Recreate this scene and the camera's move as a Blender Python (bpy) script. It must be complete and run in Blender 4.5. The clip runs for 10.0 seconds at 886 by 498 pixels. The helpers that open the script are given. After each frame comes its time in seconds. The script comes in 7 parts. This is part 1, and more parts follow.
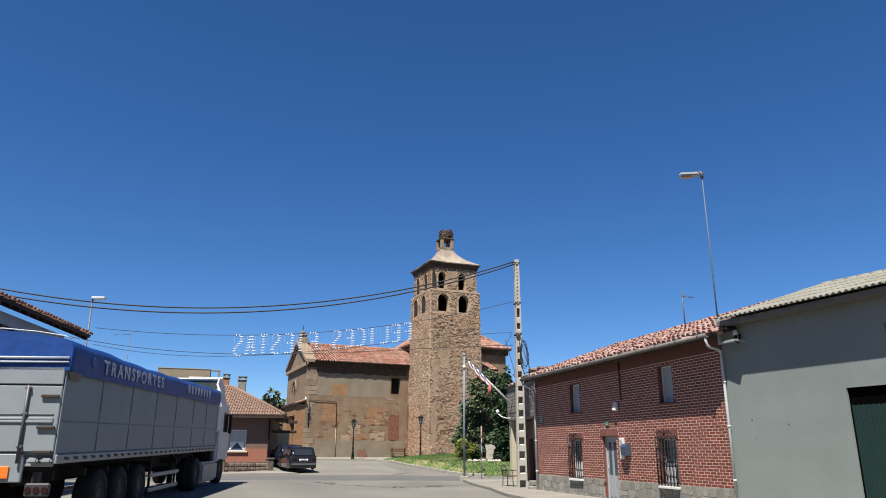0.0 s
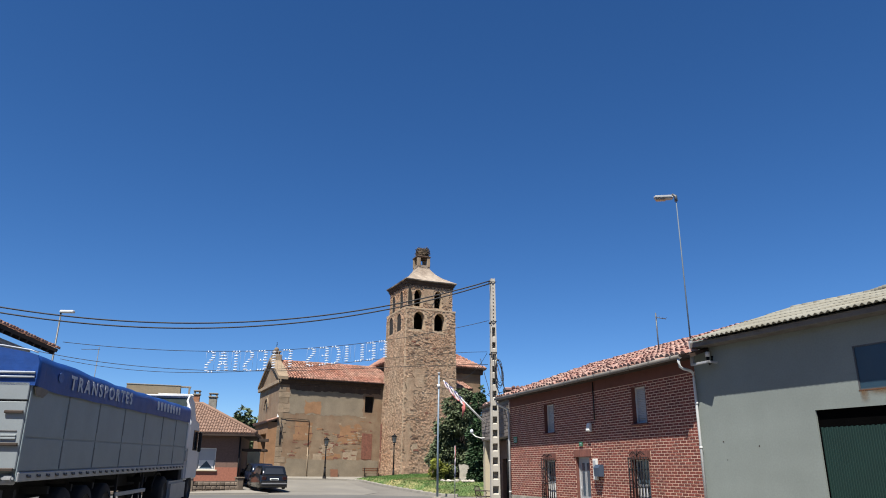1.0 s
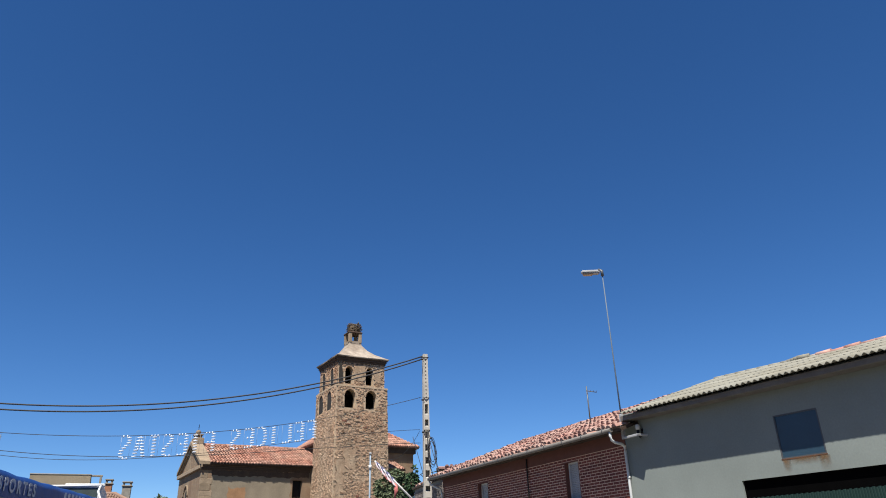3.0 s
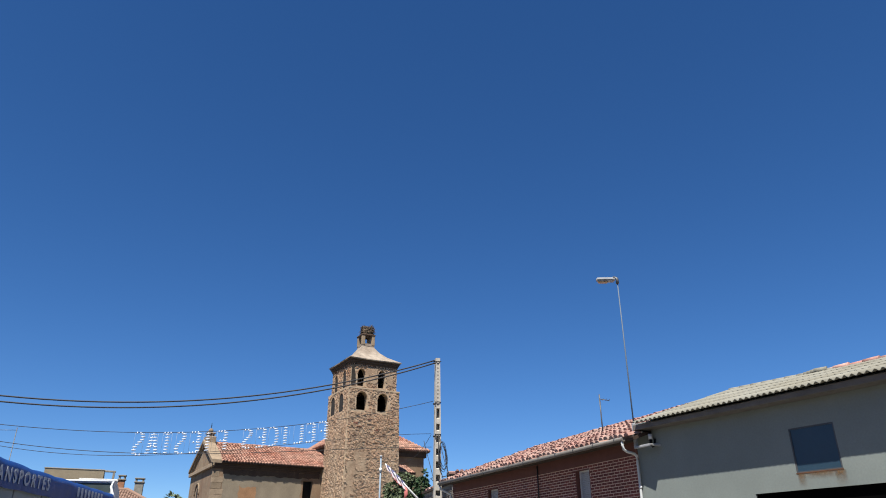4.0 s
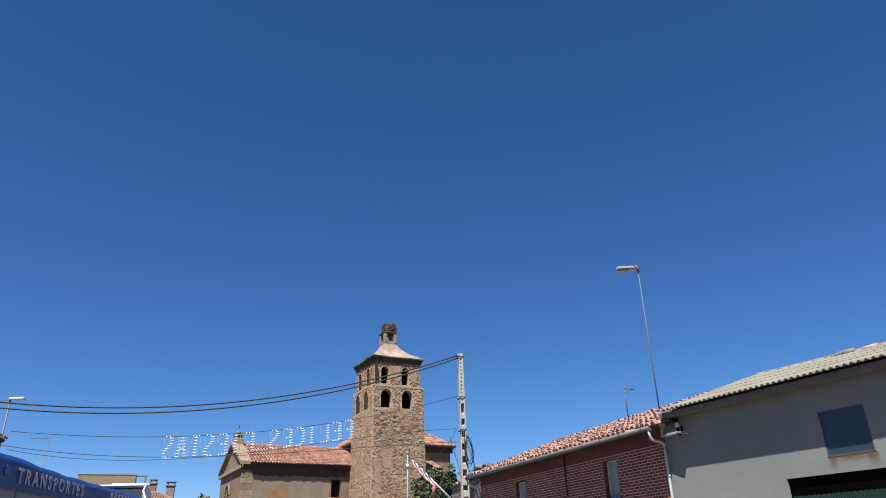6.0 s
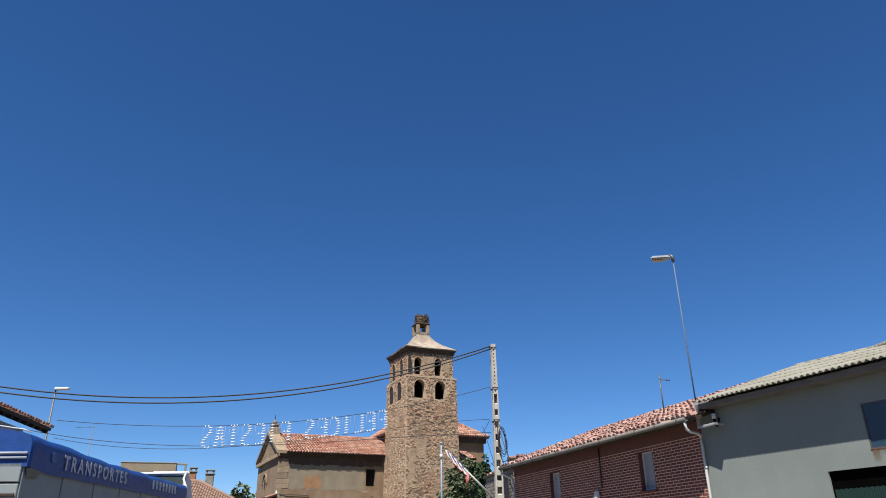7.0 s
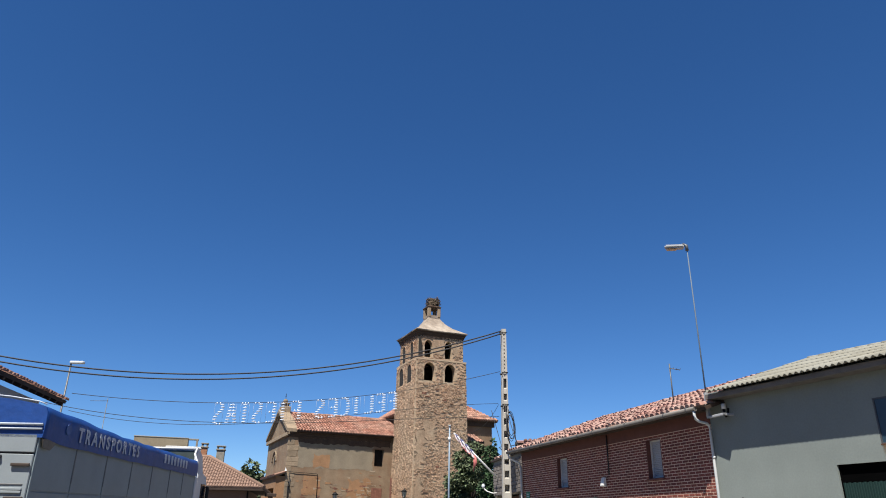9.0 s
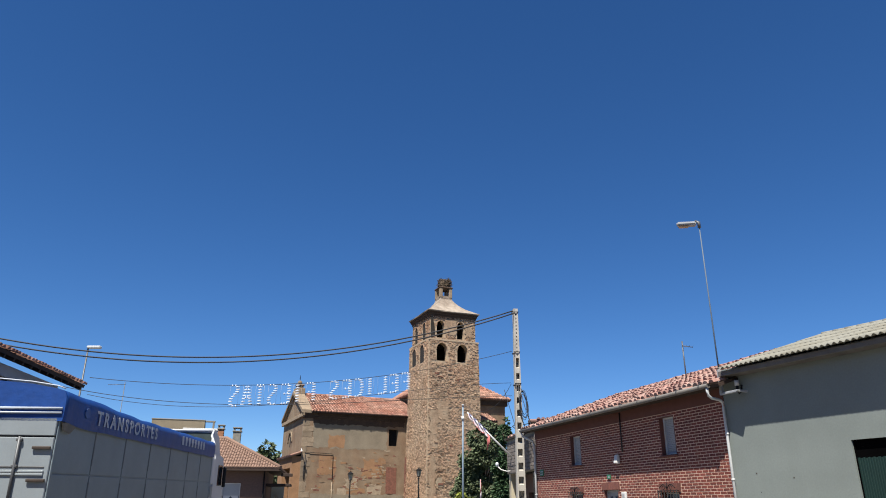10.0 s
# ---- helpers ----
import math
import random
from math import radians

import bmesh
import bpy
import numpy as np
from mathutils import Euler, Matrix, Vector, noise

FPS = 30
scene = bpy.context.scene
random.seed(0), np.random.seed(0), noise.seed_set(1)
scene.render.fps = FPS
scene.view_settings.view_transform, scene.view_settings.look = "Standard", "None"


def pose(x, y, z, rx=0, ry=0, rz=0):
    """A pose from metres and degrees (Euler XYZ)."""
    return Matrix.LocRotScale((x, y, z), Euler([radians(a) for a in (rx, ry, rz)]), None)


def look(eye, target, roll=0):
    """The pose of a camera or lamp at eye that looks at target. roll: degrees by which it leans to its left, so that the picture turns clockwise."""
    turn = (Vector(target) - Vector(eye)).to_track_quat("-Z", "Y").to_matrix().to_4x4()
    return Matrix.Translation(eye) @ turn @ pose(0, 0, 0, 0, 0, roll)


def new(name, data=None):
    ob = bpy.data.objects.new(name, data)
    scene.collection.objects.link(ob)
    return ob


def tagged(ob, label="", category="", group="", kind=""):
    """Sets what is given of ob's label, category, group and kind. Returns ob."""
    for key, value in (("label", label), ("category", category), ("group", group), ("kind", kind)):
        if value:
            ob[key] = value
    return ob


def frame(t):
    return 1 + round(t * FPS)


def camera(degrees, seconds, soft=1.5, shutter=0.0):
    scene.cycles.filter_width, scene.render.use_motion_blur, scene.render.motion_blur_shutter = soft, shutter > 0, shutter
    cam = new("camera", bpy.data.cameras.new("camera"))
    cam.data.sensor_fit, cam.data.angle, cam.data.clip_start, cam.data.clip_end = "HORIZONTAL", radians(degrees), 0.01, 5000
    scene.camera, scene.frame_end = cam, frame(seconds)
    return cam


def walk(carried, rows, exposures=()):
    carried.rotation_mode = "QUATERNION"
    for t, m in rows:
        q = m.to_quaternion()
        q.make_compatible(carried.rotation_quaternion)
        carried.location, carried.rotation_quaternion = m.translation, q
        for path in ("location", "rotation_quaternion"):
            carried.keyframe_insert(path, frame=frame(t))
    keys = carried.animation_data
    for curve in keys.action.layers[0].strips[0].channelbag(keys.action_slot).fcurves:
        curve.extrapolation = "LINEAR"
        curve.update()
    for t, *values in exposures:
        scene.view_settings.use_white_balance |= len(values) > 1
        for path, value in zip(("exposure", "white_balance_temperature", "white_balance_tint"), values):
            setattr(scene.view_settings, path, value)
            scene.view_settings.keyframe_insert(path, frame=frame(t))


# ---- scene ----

cam = camera(65.61, 10.0, soft=1.0)
EYE = (0.0, 0.0, 1.6)
# seconds, yaw, pitch, roll: held by hand on one spot
PATH = [
    (0.0, 0.0, 16.38, -0.2), (0.5, -1.07, 16.92, -0.25), (1.0, -2.13, 17.91, -0.5), (1.5, -3.9, 19.43, -0.45),
    (2.0, -4.74, 20.01, -0.32), (2.5, -6.25, 21.7, 2.15), (2.7, -6.65, 23.28, 2.1), (3.8, -7.76, 24.68, 0.36), (4.0, -6.69, 24.46, 0.12),
    (4.5, -6.87, 23.95, 1.2), (5.0, -6.31, 24.33, 1.52), (6.5, -3.03, 23.75, 1.3), (7.0, -1.76, 23.41, 0.9),
    (7.5, -1.28, 24.6, 0.26), (8.0, -0.5, 22.43, 0.22), (8.5, -0.85, 22.08, -0.36), (9.0, -1.28, 22.07, -0.69),
    (9.5, -1.03, 21.41, -0.65), (10.0, -0.13, 20.46, -0.23)]
walk(cam, [(t, pose(*EYE, 90 + p, r, y)) for t, y, p, r in PATH], [(0.0, 1.08), (10.0, 1.08)])

# ---- light ----
SUN_AZ, SUN_EL = 158.0, 62.0     # degrees to the left of straight ahead, and above the horizon
sun_way = Vector((-math.sin(radians(SUN_AZ)) * math.cos(radians(SUN_EL)), math.cos(radians(SUN_AZ)) * math.cos(radians(SUN_EL)), math.sin(radians(SUN_EL))))
sun = new("sun", bpy.data.lights.new("sun", "SUN"))
sun.data.energy, sun.data.angle, sun.data.color = 5.0, radians(0.53), (1.0, 0.95, 0.87)
sun.matrix_world = look(sun_way * 60, (0, 0, 0))
world = bpy.data.worlds.new("world")
scene.world = world
world.use_nodes = True
wn = world.node_tree.nodes
sky = wn.new("ShaderNodeTexSky")
sky.sky_type, sky.sun_disc = "NISHITA", False
sky.sun_elevation, sky.sun_rotation = radians(SUN_EL), radians(-SUN_AZ)
sky.altitude, sky.air_density, sky.dust_density, sky.ozone_density = 2500.0, 1.0, 0.0, 6.0
wn["Background"].inputs[1].default_value = 0.061
deep = wn.new("ShaderNodeHueSaturation")
deep.inputs["Saturation"].default_value = 1.19
deep.inputs["Hue"].default_value = 0.504
world.node_tree.links.new(sky.outputs[0], deep.inputs["Color"])
world.node_tree.links.new(deep.outputs[0], wn["Background"].inputs[0])

# ---- materials ----
def material(name, base, rough=0.8, metal=0.0, vary=0.25, scale=3.0, fine=40.0, bump=0.3, depth=0.01, spec=0.4, per=0.0, island=0.0, second=None, second_scale=0.6, second_mix=0.5):
    """A surface with large stains, fine grain, relief, and shifts from piece to piece."""
    m = bpy.data.materials.new(name)
    m.use_nodes = True
    nt = m.node_tree
    b = nt.nodes["Principled BSDF"]
    b.inputs["Roughness"].default_value, b.inputs["Metallic"].default_value = rough, metal
    b.inputs["Specular IOR Level"].default_value = spec
    co = nt.nodes.new("ShaderNodeTexCoord")
    def noise_tex(sc, detail=5.0, rough_n=0.6):
        n = nt.nodes.new("ShaderNodeTexNoise")
        n.inputs["Scale"].default_value, n.inputs["Detail"].default_value, n.inputs["Roughness"].default_value = sc, detail, rough_n
        nt.links.new(co.outputs["Object"], n.inputs["Vector"])
        return n
    def ramp(src, lo, hi, a, c):
        r = nt.nodes.new("ShaderNodeMapRange")
        r.inputs["From Min"].default_value, r.inputs["From Max"].default_value = lo, hi
        r.inputs["To Min"].default_value, r.inputs["To Max"].default_value = a, c
        nt.links.new(src, r.inputs["Value"])
        return r.outputs["Result"]
    big, small = noise_tex(scale), noise_tex(fine, 3.0)
    col = nt.nodes.new("ShaderNodeRGB")
    col.outputs[0].default_value = (*base, 1)
    out = col.outputs[0]
    if second is not None:
        patch = noise_tex(second_scale, 6.0, 0.65)
        mx = nt.nodes.new("ShaderNodeMix")
        mx.data_type = "RGBA"
        nt.links.new(ramp(patch.outputs["Fac"], 0.5 - second_mix * 0.3, 0.62, 0.0, 1.0), mx.inputs["Factor"])
        nt.links.new(out, mx.inputs["A"])
        mx.inputs["B"].default_value = (*second, 1)
        out = mx.outputs["Result"]
    hsv = nt.nodes.new("ShaderNodeHueSaturation")
    nt.links.new(out, hsv.inputs["Color"])
    v1 = ramp(big.outputs["Fac"], 0.3, 0.7, 1 - vary, 1 + vary)
    v2 = ramp(small.outputs["Fac"], 0.3, 0.7, 1 - vary * 0.6, 1 + vary * 0.6)
    mul = nt.nodes.new("ShaderNodeMath")
    mul.operation = "MULTIPLY"
    nt.links.new(v1, mul.inputs[0])
    nt.links.new(v2, mul.inputs[1])
    val = mul.outputs[0]
    for amount, node, socket in ((per, "ShaderNodeObjectInfo", "Random"), (island, "ShaderNodeNewGeometry", "Random Per Island")):
        if amount:
            oi = nt.nodes.new(node)
            m2 = nt.nodes.new("ShaderNodeMath")
            m2.operation = "MULTIPLY"
            nt.links.new(val, m2.inputs[0])
            nt.links.new(ramp(oi.outputs[socket], 0, 1, 1 - amount, 1 + amount), m2.inputs[1])
            val = m2.outputs[0]
    nt.links.new(val, hsv.inputs["Value"])
    nt.links.new(hsv.outputs[0], b.inputs["Base Color"])
    if bump:
        bp = nt.nodes.new("ShaderNodeBump")
        bp.inputs["Strength"].default_value, bp.inputs["Distance"].default_value = bump, depth
        nt.links.new(small.outputs["Fac"], bp.inputs["Height"])
        nt.links.new(bp.outputs[0], b.inputs["Normal"])
    return m

M = dict(
    asphalt=material("asphalt", (0.115, 0.108, 0.095), 0.9, vary=0.16, scale=0.25, fine=60, bump=0.4, second=(0.14, 0.13, 0.112), second_scale=0.12),
    pavement=material("pavement", (0.19, 0.175, 0.148), 0.9, vary=0.14, scale=0.8, fine=40),
    kerb=material("kerb", (0.23, 0.215, 0.185), 0.85, vary=0.15),
    grass=material("grass", (0.062, 0.122, 0.026), 0.9, vary=0.3, scale=0.8, fine=12, second=(0.14, 0.135, 0.055), second_scale=0.16, second_mix=0.05, island=0.35),
    brick=material("brick", (0.166, 0.043, 0.030), 0.85, vary=0.16, scale=6, fine=60, per=0.25, island=0.25),
    mortar=material("mortar", (0.58, 0.41, 0.31), 0.95, vary=0.12, scale=2, fine=80),
    brick_band=material("brick_band", (0.13, 0.050, 0.038), 0.85, vary=0.12, scale=3, fine=60, island=0.15, per=0.15),
    plinth=material("plinth_stone", (0.225, 0.212, 0.180), 0.85, vary=0.2, scale=4, fine=30, per=0.2, island=0.25),
    grey_render=material("grey_render", (0.178, 0.203, 0.190), 0.9, vary=0.10, scale=0.5, fine=24, bump=0.08, second=(0.158, 0.181, 0.169), second_scale=0.3),
    tile_red=material("tile_red", (0.265, 0.122, 0.096), 0.85, vary=0.25, scale=5, fine=30, island=0.3, per=0.3, second=(0.29, 0.20, 0.165), second_scale=1.2),
    tile_old=material("tile_old", (0.249, 0.108, 0.0722), 0.9, vary=0.2, scale=2, fine=20, island=0.3, second=(0.276, 0.164, 0.121), second_scale=0.5),
    tile_tan=material("tile_tan", (0.185, 0.115, 0.083), 0.9, vary=0.12, scale=2, fine=20, island=0.14),
    fibre=material("fibre_cement", (0.19, 0.187, 0.158), 0.9, vary=0.16, scale=2.5, fine=40, second=(0.155, 0.145, 0.112), second_scale=0.9),
    church=material("church_wall", (0.2, 0.148, 0.0951), 0.95, vary=0.16, scale=1.2, fine=14, bump=0.5, depth=0.03, second=(0.16, 0.10, 0.06), second_scale=0.45, second_mix=0.42),
    church_grey=material("church_render", (0.182, 0.149, 0.105), 0.95, vary=0.16, scale=1.0, fine=14, bump=0.4, depth=0.02),
    church_stone=material("church_stone", (0.196, 0.147, 0.098), 0.95, vary=0.2, scale=2, fine=14, bump=0.4, depth=0.02, per=0.2, island=0.25),
    church_pale=material("lime_patch", (0.262, 0.203, 0.138), 0.95, vary=0.18, scale=3, fine=14, bump=0.4, depth=0.02),
    church_ochre=material("ochre_render", (0.232, 0.128, 0.065), 0.95, vary=0.18, scale=1.5, fine=14, bump=0.4, depth=0.02),
    # darkened brown: on cornices and eaves band it stands in for shade
    church_dark=material("shade_brown", (0.06, 0.038, 0.025), 0.95, vary=0.25, scale=2, fine=14, bump=0.5, depth=0.03),
    brick_patch=material("brick_infill", (0.150, 0.063, 0.042), 0.95, vary=0.25, scale=4, fine=9, bump=0.5, depth=0.03),
    arch_brick=material("arch_brick", (0.177, 0.105, 0.0656), 0.95, vary=0.2, scale=3, fine=14, island=0.3),
    rubble=material("rubble_stone", (0.315, 0.232, 0.158), 0.95, vary=0.12, scale=0.5, fine=12, bump=0.4, depth=0.02, island=0.26, second=(0.30, 0.185, 0.115), second_scale=0.22),
    rubble_mortar=material("rubble_mortar", (0.33, 0.248, 0.168), 0.95, vary=0.2, scale=2, fine=12, bump=0.5, depth=0.03),
    tower_lime=material("tower_lime", (0.285, 0.212, 0.143), 0.95, vary=0.2, scale=2.2, fine=9, bump=0.6, depth=0.04, second=(0.25, 0.165, 0.105), second_scale=0.9),
    wood_dark=material("dark_wood", (0.0295, 0.0171, 0.0112), 0.8, vary=0.3, scale=3, fine=30),
    cap=material("roof_cement", (0.27, 0.228, 0.182), 0.9, vary=0.25, scale=2, fine=15, second=(0.19, 0.15, 0.115), second_scale=0.8),
    twigs=material("twigs", (0.11, 0.082, 0.056), 0.95, vary=0.3, scale=4, fine=30, island=0.4),
    black=material("black_iron", (0.008, 0.008, 0.009), 0.75, vary=0.2, scale=5, bump=0.1, spec=0.2),
    # near black without sheen: the door opening's shade as a colour
    gap_shade=material("gap_shade", (0.0016, 0.0016, 0.0017), 0.95, vary=0.2, spec=0.02),
    # near black: stands in for the darkness inside openings and holes
    dark=material("dark_interior", (0.012, 0.010, 0.009), 0.95, vary=0.2),
    white=material("white_paint", (0.55, 0.55, 0.53), 0.5, vary=0.06, scale=2, bump=0.05),
    shutter=material("roller_shutter", (0.328, 0.335, 0.341), 0.6, vary=0.05, scale=2, bump=0.05),
    pipe=material("grey_pipe", (0.44, 0.455, 0.45), 0.5, vary=0.1, scale=3, bump=0.05),
    gutter=material("gutter", (0.112, 0.102, 0.0918), 0.6, vary=0.2, scale=3, bump=0.1),
    concrete=material("pole_concrete", (0.341, 0.321, 0.282), 0.9, vary=0.12, scale=2, fine=40),
    steel=material("galvanised", (0.27, 0.28, 0.29), 0.5, 0.0, vary=0.1, scale=4, bump=0.05),
    steel_dark=material("dull_steel", (0.08, 0.083, 0.086), 0.5, 0.3, vary=0.15, scale=4, bump=0.05),
    mast_grey=material("weathered_mast", (0.085, 0.11, 0.14), 0.7, vary=0.1, scale=4, bump=0.05),
    flag_steel=material("painted_mast", (0.17, 0.22, 0.27), 0.5, vary=0.1, scale=4, bump=0.05),
    truck_rail=material("pale_aluminium", (0.276, 0.289, 0.295), 0.45, 0.1, vary=0.1, scale=3, bump=0.05),
    lantern_glass=material("lantern_glass", (0.295, 0.295, 0.276), 0.2, vary=0.05, bump=0.0),
    blue_pane=material("blue_pane", (0.024, 0.052, 0.078), 0.35, vary=0.12, scale=1.5, bump=0.0, spec=0.5),
    lawn_soil=material("lawn_soil", (0.065, 0.108, 0.030), 0.95, vary=0.3, scale=0.9, fine=12, second=(0.246, 0.205, 0.0902), second_scale=0.25, second_mix=0.1),
    side_street=material("side_street", (0.155, 0.145, 0.123), 0.9, vary=0.12, scale=0.4, fine=40, second=(0.13, 0.122, 0.107), second_scale=0.3),
    asphalt_dark=material("asphalt_dark", (0.085, 0.083, 0.078), 0.9, vary=0.14, scale=0.3, fine=60),
    tar=material("tar", (0.03, 0.03, 0.03), 0.7, vary=0.2),
    pale_stone=material("pale_stone", (0.328, 0.302, 0.262), 0.9, vary=0.2, scale=4, fine=25, per=0.15),
    chair_plastic=material("chair_plastic", (0.035, 0.028, 0.02), 0.5, vary=0.1, bump=0.0),
    bumper=material("bumper", (0.03, 0.03, 0.032), 0.6, vary=0.1, bump=0.0),
    plinth_joint=material("plinth_joint", (0.205, 0.193, 0.165), 0.95, vary=0.15, scale=3, fine=30),
    fence_stone=material("fence_stone", (0.150, 0.118, 0.090), 0.95, vary=0.25, scale=4, fine=20, per=0.35),
    fence_joint=material("fence_joint", (0.10, 0.082, 0.064), 0.95, vary=0.2, scale=4, fine=20),
    clad_stone=material("clad_stone", (0.144, 0.125, 0.112), 0.9, vary=0.2, scale=4, fine=30, island=0.3),
    cream_grey=material("cream_grey", (0.276, 0.249, 0.197), 0.9, vary=0.12, scale=1, fine=25),
    terrace=material("terrace_concrete", (0.21, 0.172, 0.115), 0.9, vary=0.22, scale=0.8, fine=20),
    concrete_dark=material("concrete_dark", (0.177, 0.157, 0.125), 0.9, vary=0.2, scale=1.5, fine=25),
    brick_orange=material("brick_orange", (0.276, 0.125, 0.0656), 0.9, vary=0.2, scale=8, fine=40),
    white_render=material("white_render", (0.407, 0.42, 0.433), 0.9, vary=0.07, scale=1, fine=25),
    green=material("green_steel", (0.0022, 0.019, 0.0148), 0.6, vary=0.1, scale=2, bump=0.05),
    green_sign=material("green_plate", (0.0131, 0.144, 0.0656), 0.5, vary=0.05, bump=0.0),
    truck_white=material("truck_white", (0.205, 0.232, 0.245), 0.45, vary=0.07, scale=1.5, bump=0.05),
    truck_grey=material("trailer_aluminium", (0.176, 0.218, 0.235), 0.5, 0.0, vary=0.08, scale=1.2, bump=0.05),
    tarp=material("blue_tarpaulin", (0.0066, 0.044, 0.195), 0.5, vary=0.15, scale=1.5, fine=8, bump=0.3, depth=0.02),
    cab_white=material("cab_white", (0.5, 0.52, 0.54), 0.4, vary=0.06, scale=1.5, bump=0.0),
    rubber=material("rubber", (0.013, 0.013, 0.013), 0.85, vary=0.15),
    orange=material("orange_plate", (0.75, 0.16, 0.02), 0.5, vary=0.05, bump=0.0),
    letter=material("white_lettering", (0.38, 0.42, 0.48), 0.6, vary=0.05, bump=0.0),
    car_black=material("car_black", (0.008, 0.009, 0.011), 0.12, vary=0.05, bump=0.0, spec=0.6),
    car_blue=material("car_blue", (0.008, 0.011, 0.022), 0.12, vary=0.05, bump=0.0, spec=0.6),
    car_glass=material("car_glass", (0.02, 0.022, 0.025), 0.06, vary=0.05, bump=0.0, spec=0.8),
    window_glass=material("window_glass", (0.04, 0.065, 0.09), 0.12, vary=0.05, bump=0.0, spec=0.9),
    red_light=material("red_lens", (0.022, 0.006, 0.006), 0.2, vary=0.05, bump=0.0),
    leaf=material("conifer_leaf", (0.074, 0.096, 0.046), 0.8, vary=0.3, scale=1.5, fine=10, island=0.5),
    leaf_dark=material("cypress_leaf", (0.028, 0.060, 0.022), 0.8, vary=0.3, scale=1.5, fine=10, island=0.5),
    leaf_light=material("shrub_leaf", (0.17, 0.19, 0.03), 0.8, vary=0.3, scale=1.5, fine=10, island=0.4),
    bark=material("bark", (0.0656, 0.0459, 0.0295), 0.95, vary=0.3, scale=5),
    clamp=material("dull_clamp", (0.13, 0.145, 0.155), 0.6, vary=0.1, scale=4, bump=0.05),
    hinge=material("dark_hinge", (0.035, 0.024, 0.018), 0.7, vary=0.2, scale=6, bump=0.1),
    emblem=material("dull_emblem", (0.05, 0.10, 0.26), 0.6, vary=0.2, scale=12, bump=0.0),
    hood_dark=material("hood_shade", (0.03, 0.045, 0.045), 0.6, vary=0.3, scale=3, bump=0.1),
    rim=material("wheel_rim", (0.035, 0.036, 0.038), 0.6, vary=0.1, bump=0.0),
    streak_dark=material("dark_streak", (0.022, 0.018, 0.014), 0.95, vary=0.3, scale=2),
    # near-black masonry: the belfry's inner darkness as a colour
    inner_gloom=material("gloom_masonry", (0.05, 0.04, 0.03), 0.95, vary=0.3, scale=2),
    cream=material("cream_render", (0.394, 0.348, 0.249), 0.9, vary=0.08, scale=1.0, fine=25),
    # on the bungalow's upper front this brown stands in for eaves shade
    brown_brick=material("brown_brick", (0.125, 0.076, 0.058), 0.9, vary=0.15, scale=8, fine=50),
    brick_sunlit=material("sunlit_brick", (0.236, 0.0918, 0.059), 0.9, vary=0.2, scale=10, fine=50),
    flag_red=material("flag_red", (0.42, 0.13, 0.12), 0.8, vary=0.1, bump=0.0),
    flag_white=material("flag_white", (0.62, 0.52, 0.53), 0.8, vary=0.1, bump=0.0),
    flag_blue=material("flag_blue", (0.12, 0.125, 0.22), 0.8, vary=0.1, bump=0.0),
    bulb=material("white_tube", (0.5, 0.54, 0.60), 0.4, vary=0.04, bump=0.0),
    cable=material("cable", (0.02, 0.02, 0.022), 0.7, vary=0.1, bump=0.0),
    rust=material("rust", (0.085, 0.040, 0.020), 0.9, vary=0.3, scale=3),
    bench_wood=material("bench_wood", (0.105, 0.0459, 0.023), 0.8, vary=0.2, scale=5),
    lens=material("lamp_lens", (0.295, 0.216, 0.131), 0.25, vary=0.1, bump=0.0),
    blue_box=material("blue_grey_box", (0.0394, 0.059, 0.0918), 0.5, vary=0.1, bump=0.0),
    plate=material("number_plate", (0.70, 0.70, 0.66), 0.5, vary=0.03, bump=0.0),
)

def stain_film(name, base, top):
    """A see-through stain: densest along its upper edge, ragged, fading down and sideways."""
    m = bpy.data.materials.new(name)
    m.use_nodes = True
    nt = m.node_tree
    b = nt.nodes["Principled BSDF"]
    b.inputs["Roughness"].default_value = 0.9
    b.inputs["Base Color"].default_value = (*base, 1)
    co = nt.nodes.new("ShaderNodeTexCoord")
    xyz = nt.nodes.new("ShaderNodeSeparateXYZ")
    nt.links.new(co.outputs["Generated"], xyz.inputs[0])
    n = nt.nodes.new("ShaderNodeTexNoise")
    n.inputs["Scale"].default_value = 9.0
    nt.links.new(co.outputs["Object"], n.inputs["Vector"])
    def calc(op, a, c):
        k = nt.nodes.new("ShaderNodeMath")
        k.operation = op
        for i, q in enumerate((a, c)):
            if isinstance(q, float):
                k.inputs[i].default_value = q
            else:
                nt.links.new(q, k.inputs[i])
        return k.outputs[0]
    side = calc("MULTIPLY", calc("MULTIPLY", xyz.outputs["X"], calc("SUBTRACT", 1.0, xyz.outputs["X"])), 4.0)
    down = calc("POWER", xyz.outputs["Z"], 1.4)
    dense = calc("MULTIPLY", calc("MULTIPLY", side, down), calc("MULTIPLY", n.outputs["Fac"], 2.0 * top))
    nt.links.new(dense, b.inputs["Alpha"])
    return m

M["rust_stain"] = stain_film("rust_film", (0.15, 0.085, 0.035), 0.75)

# ---- helpers of this scene ----
def box(bm, x0, y0, z0, x1, y1, z1, m=None):
    vs = [Vector((x, y, z)) for x in (x0, x1) for y in (y0, y1) for z in (z0, z1)]
    vs = [bm.verts.new(m @ v if m else v) for v in vs]
    for f in ((0, 1, 3, 2), (4, 6, 7, 5), (0, 4, 5, 1), (2, 3, 7, 6), (0, 2, 6, 4), (1, 5, 7, 3)):
        bm.faces.new([vs[i] for i in f])
    return vs

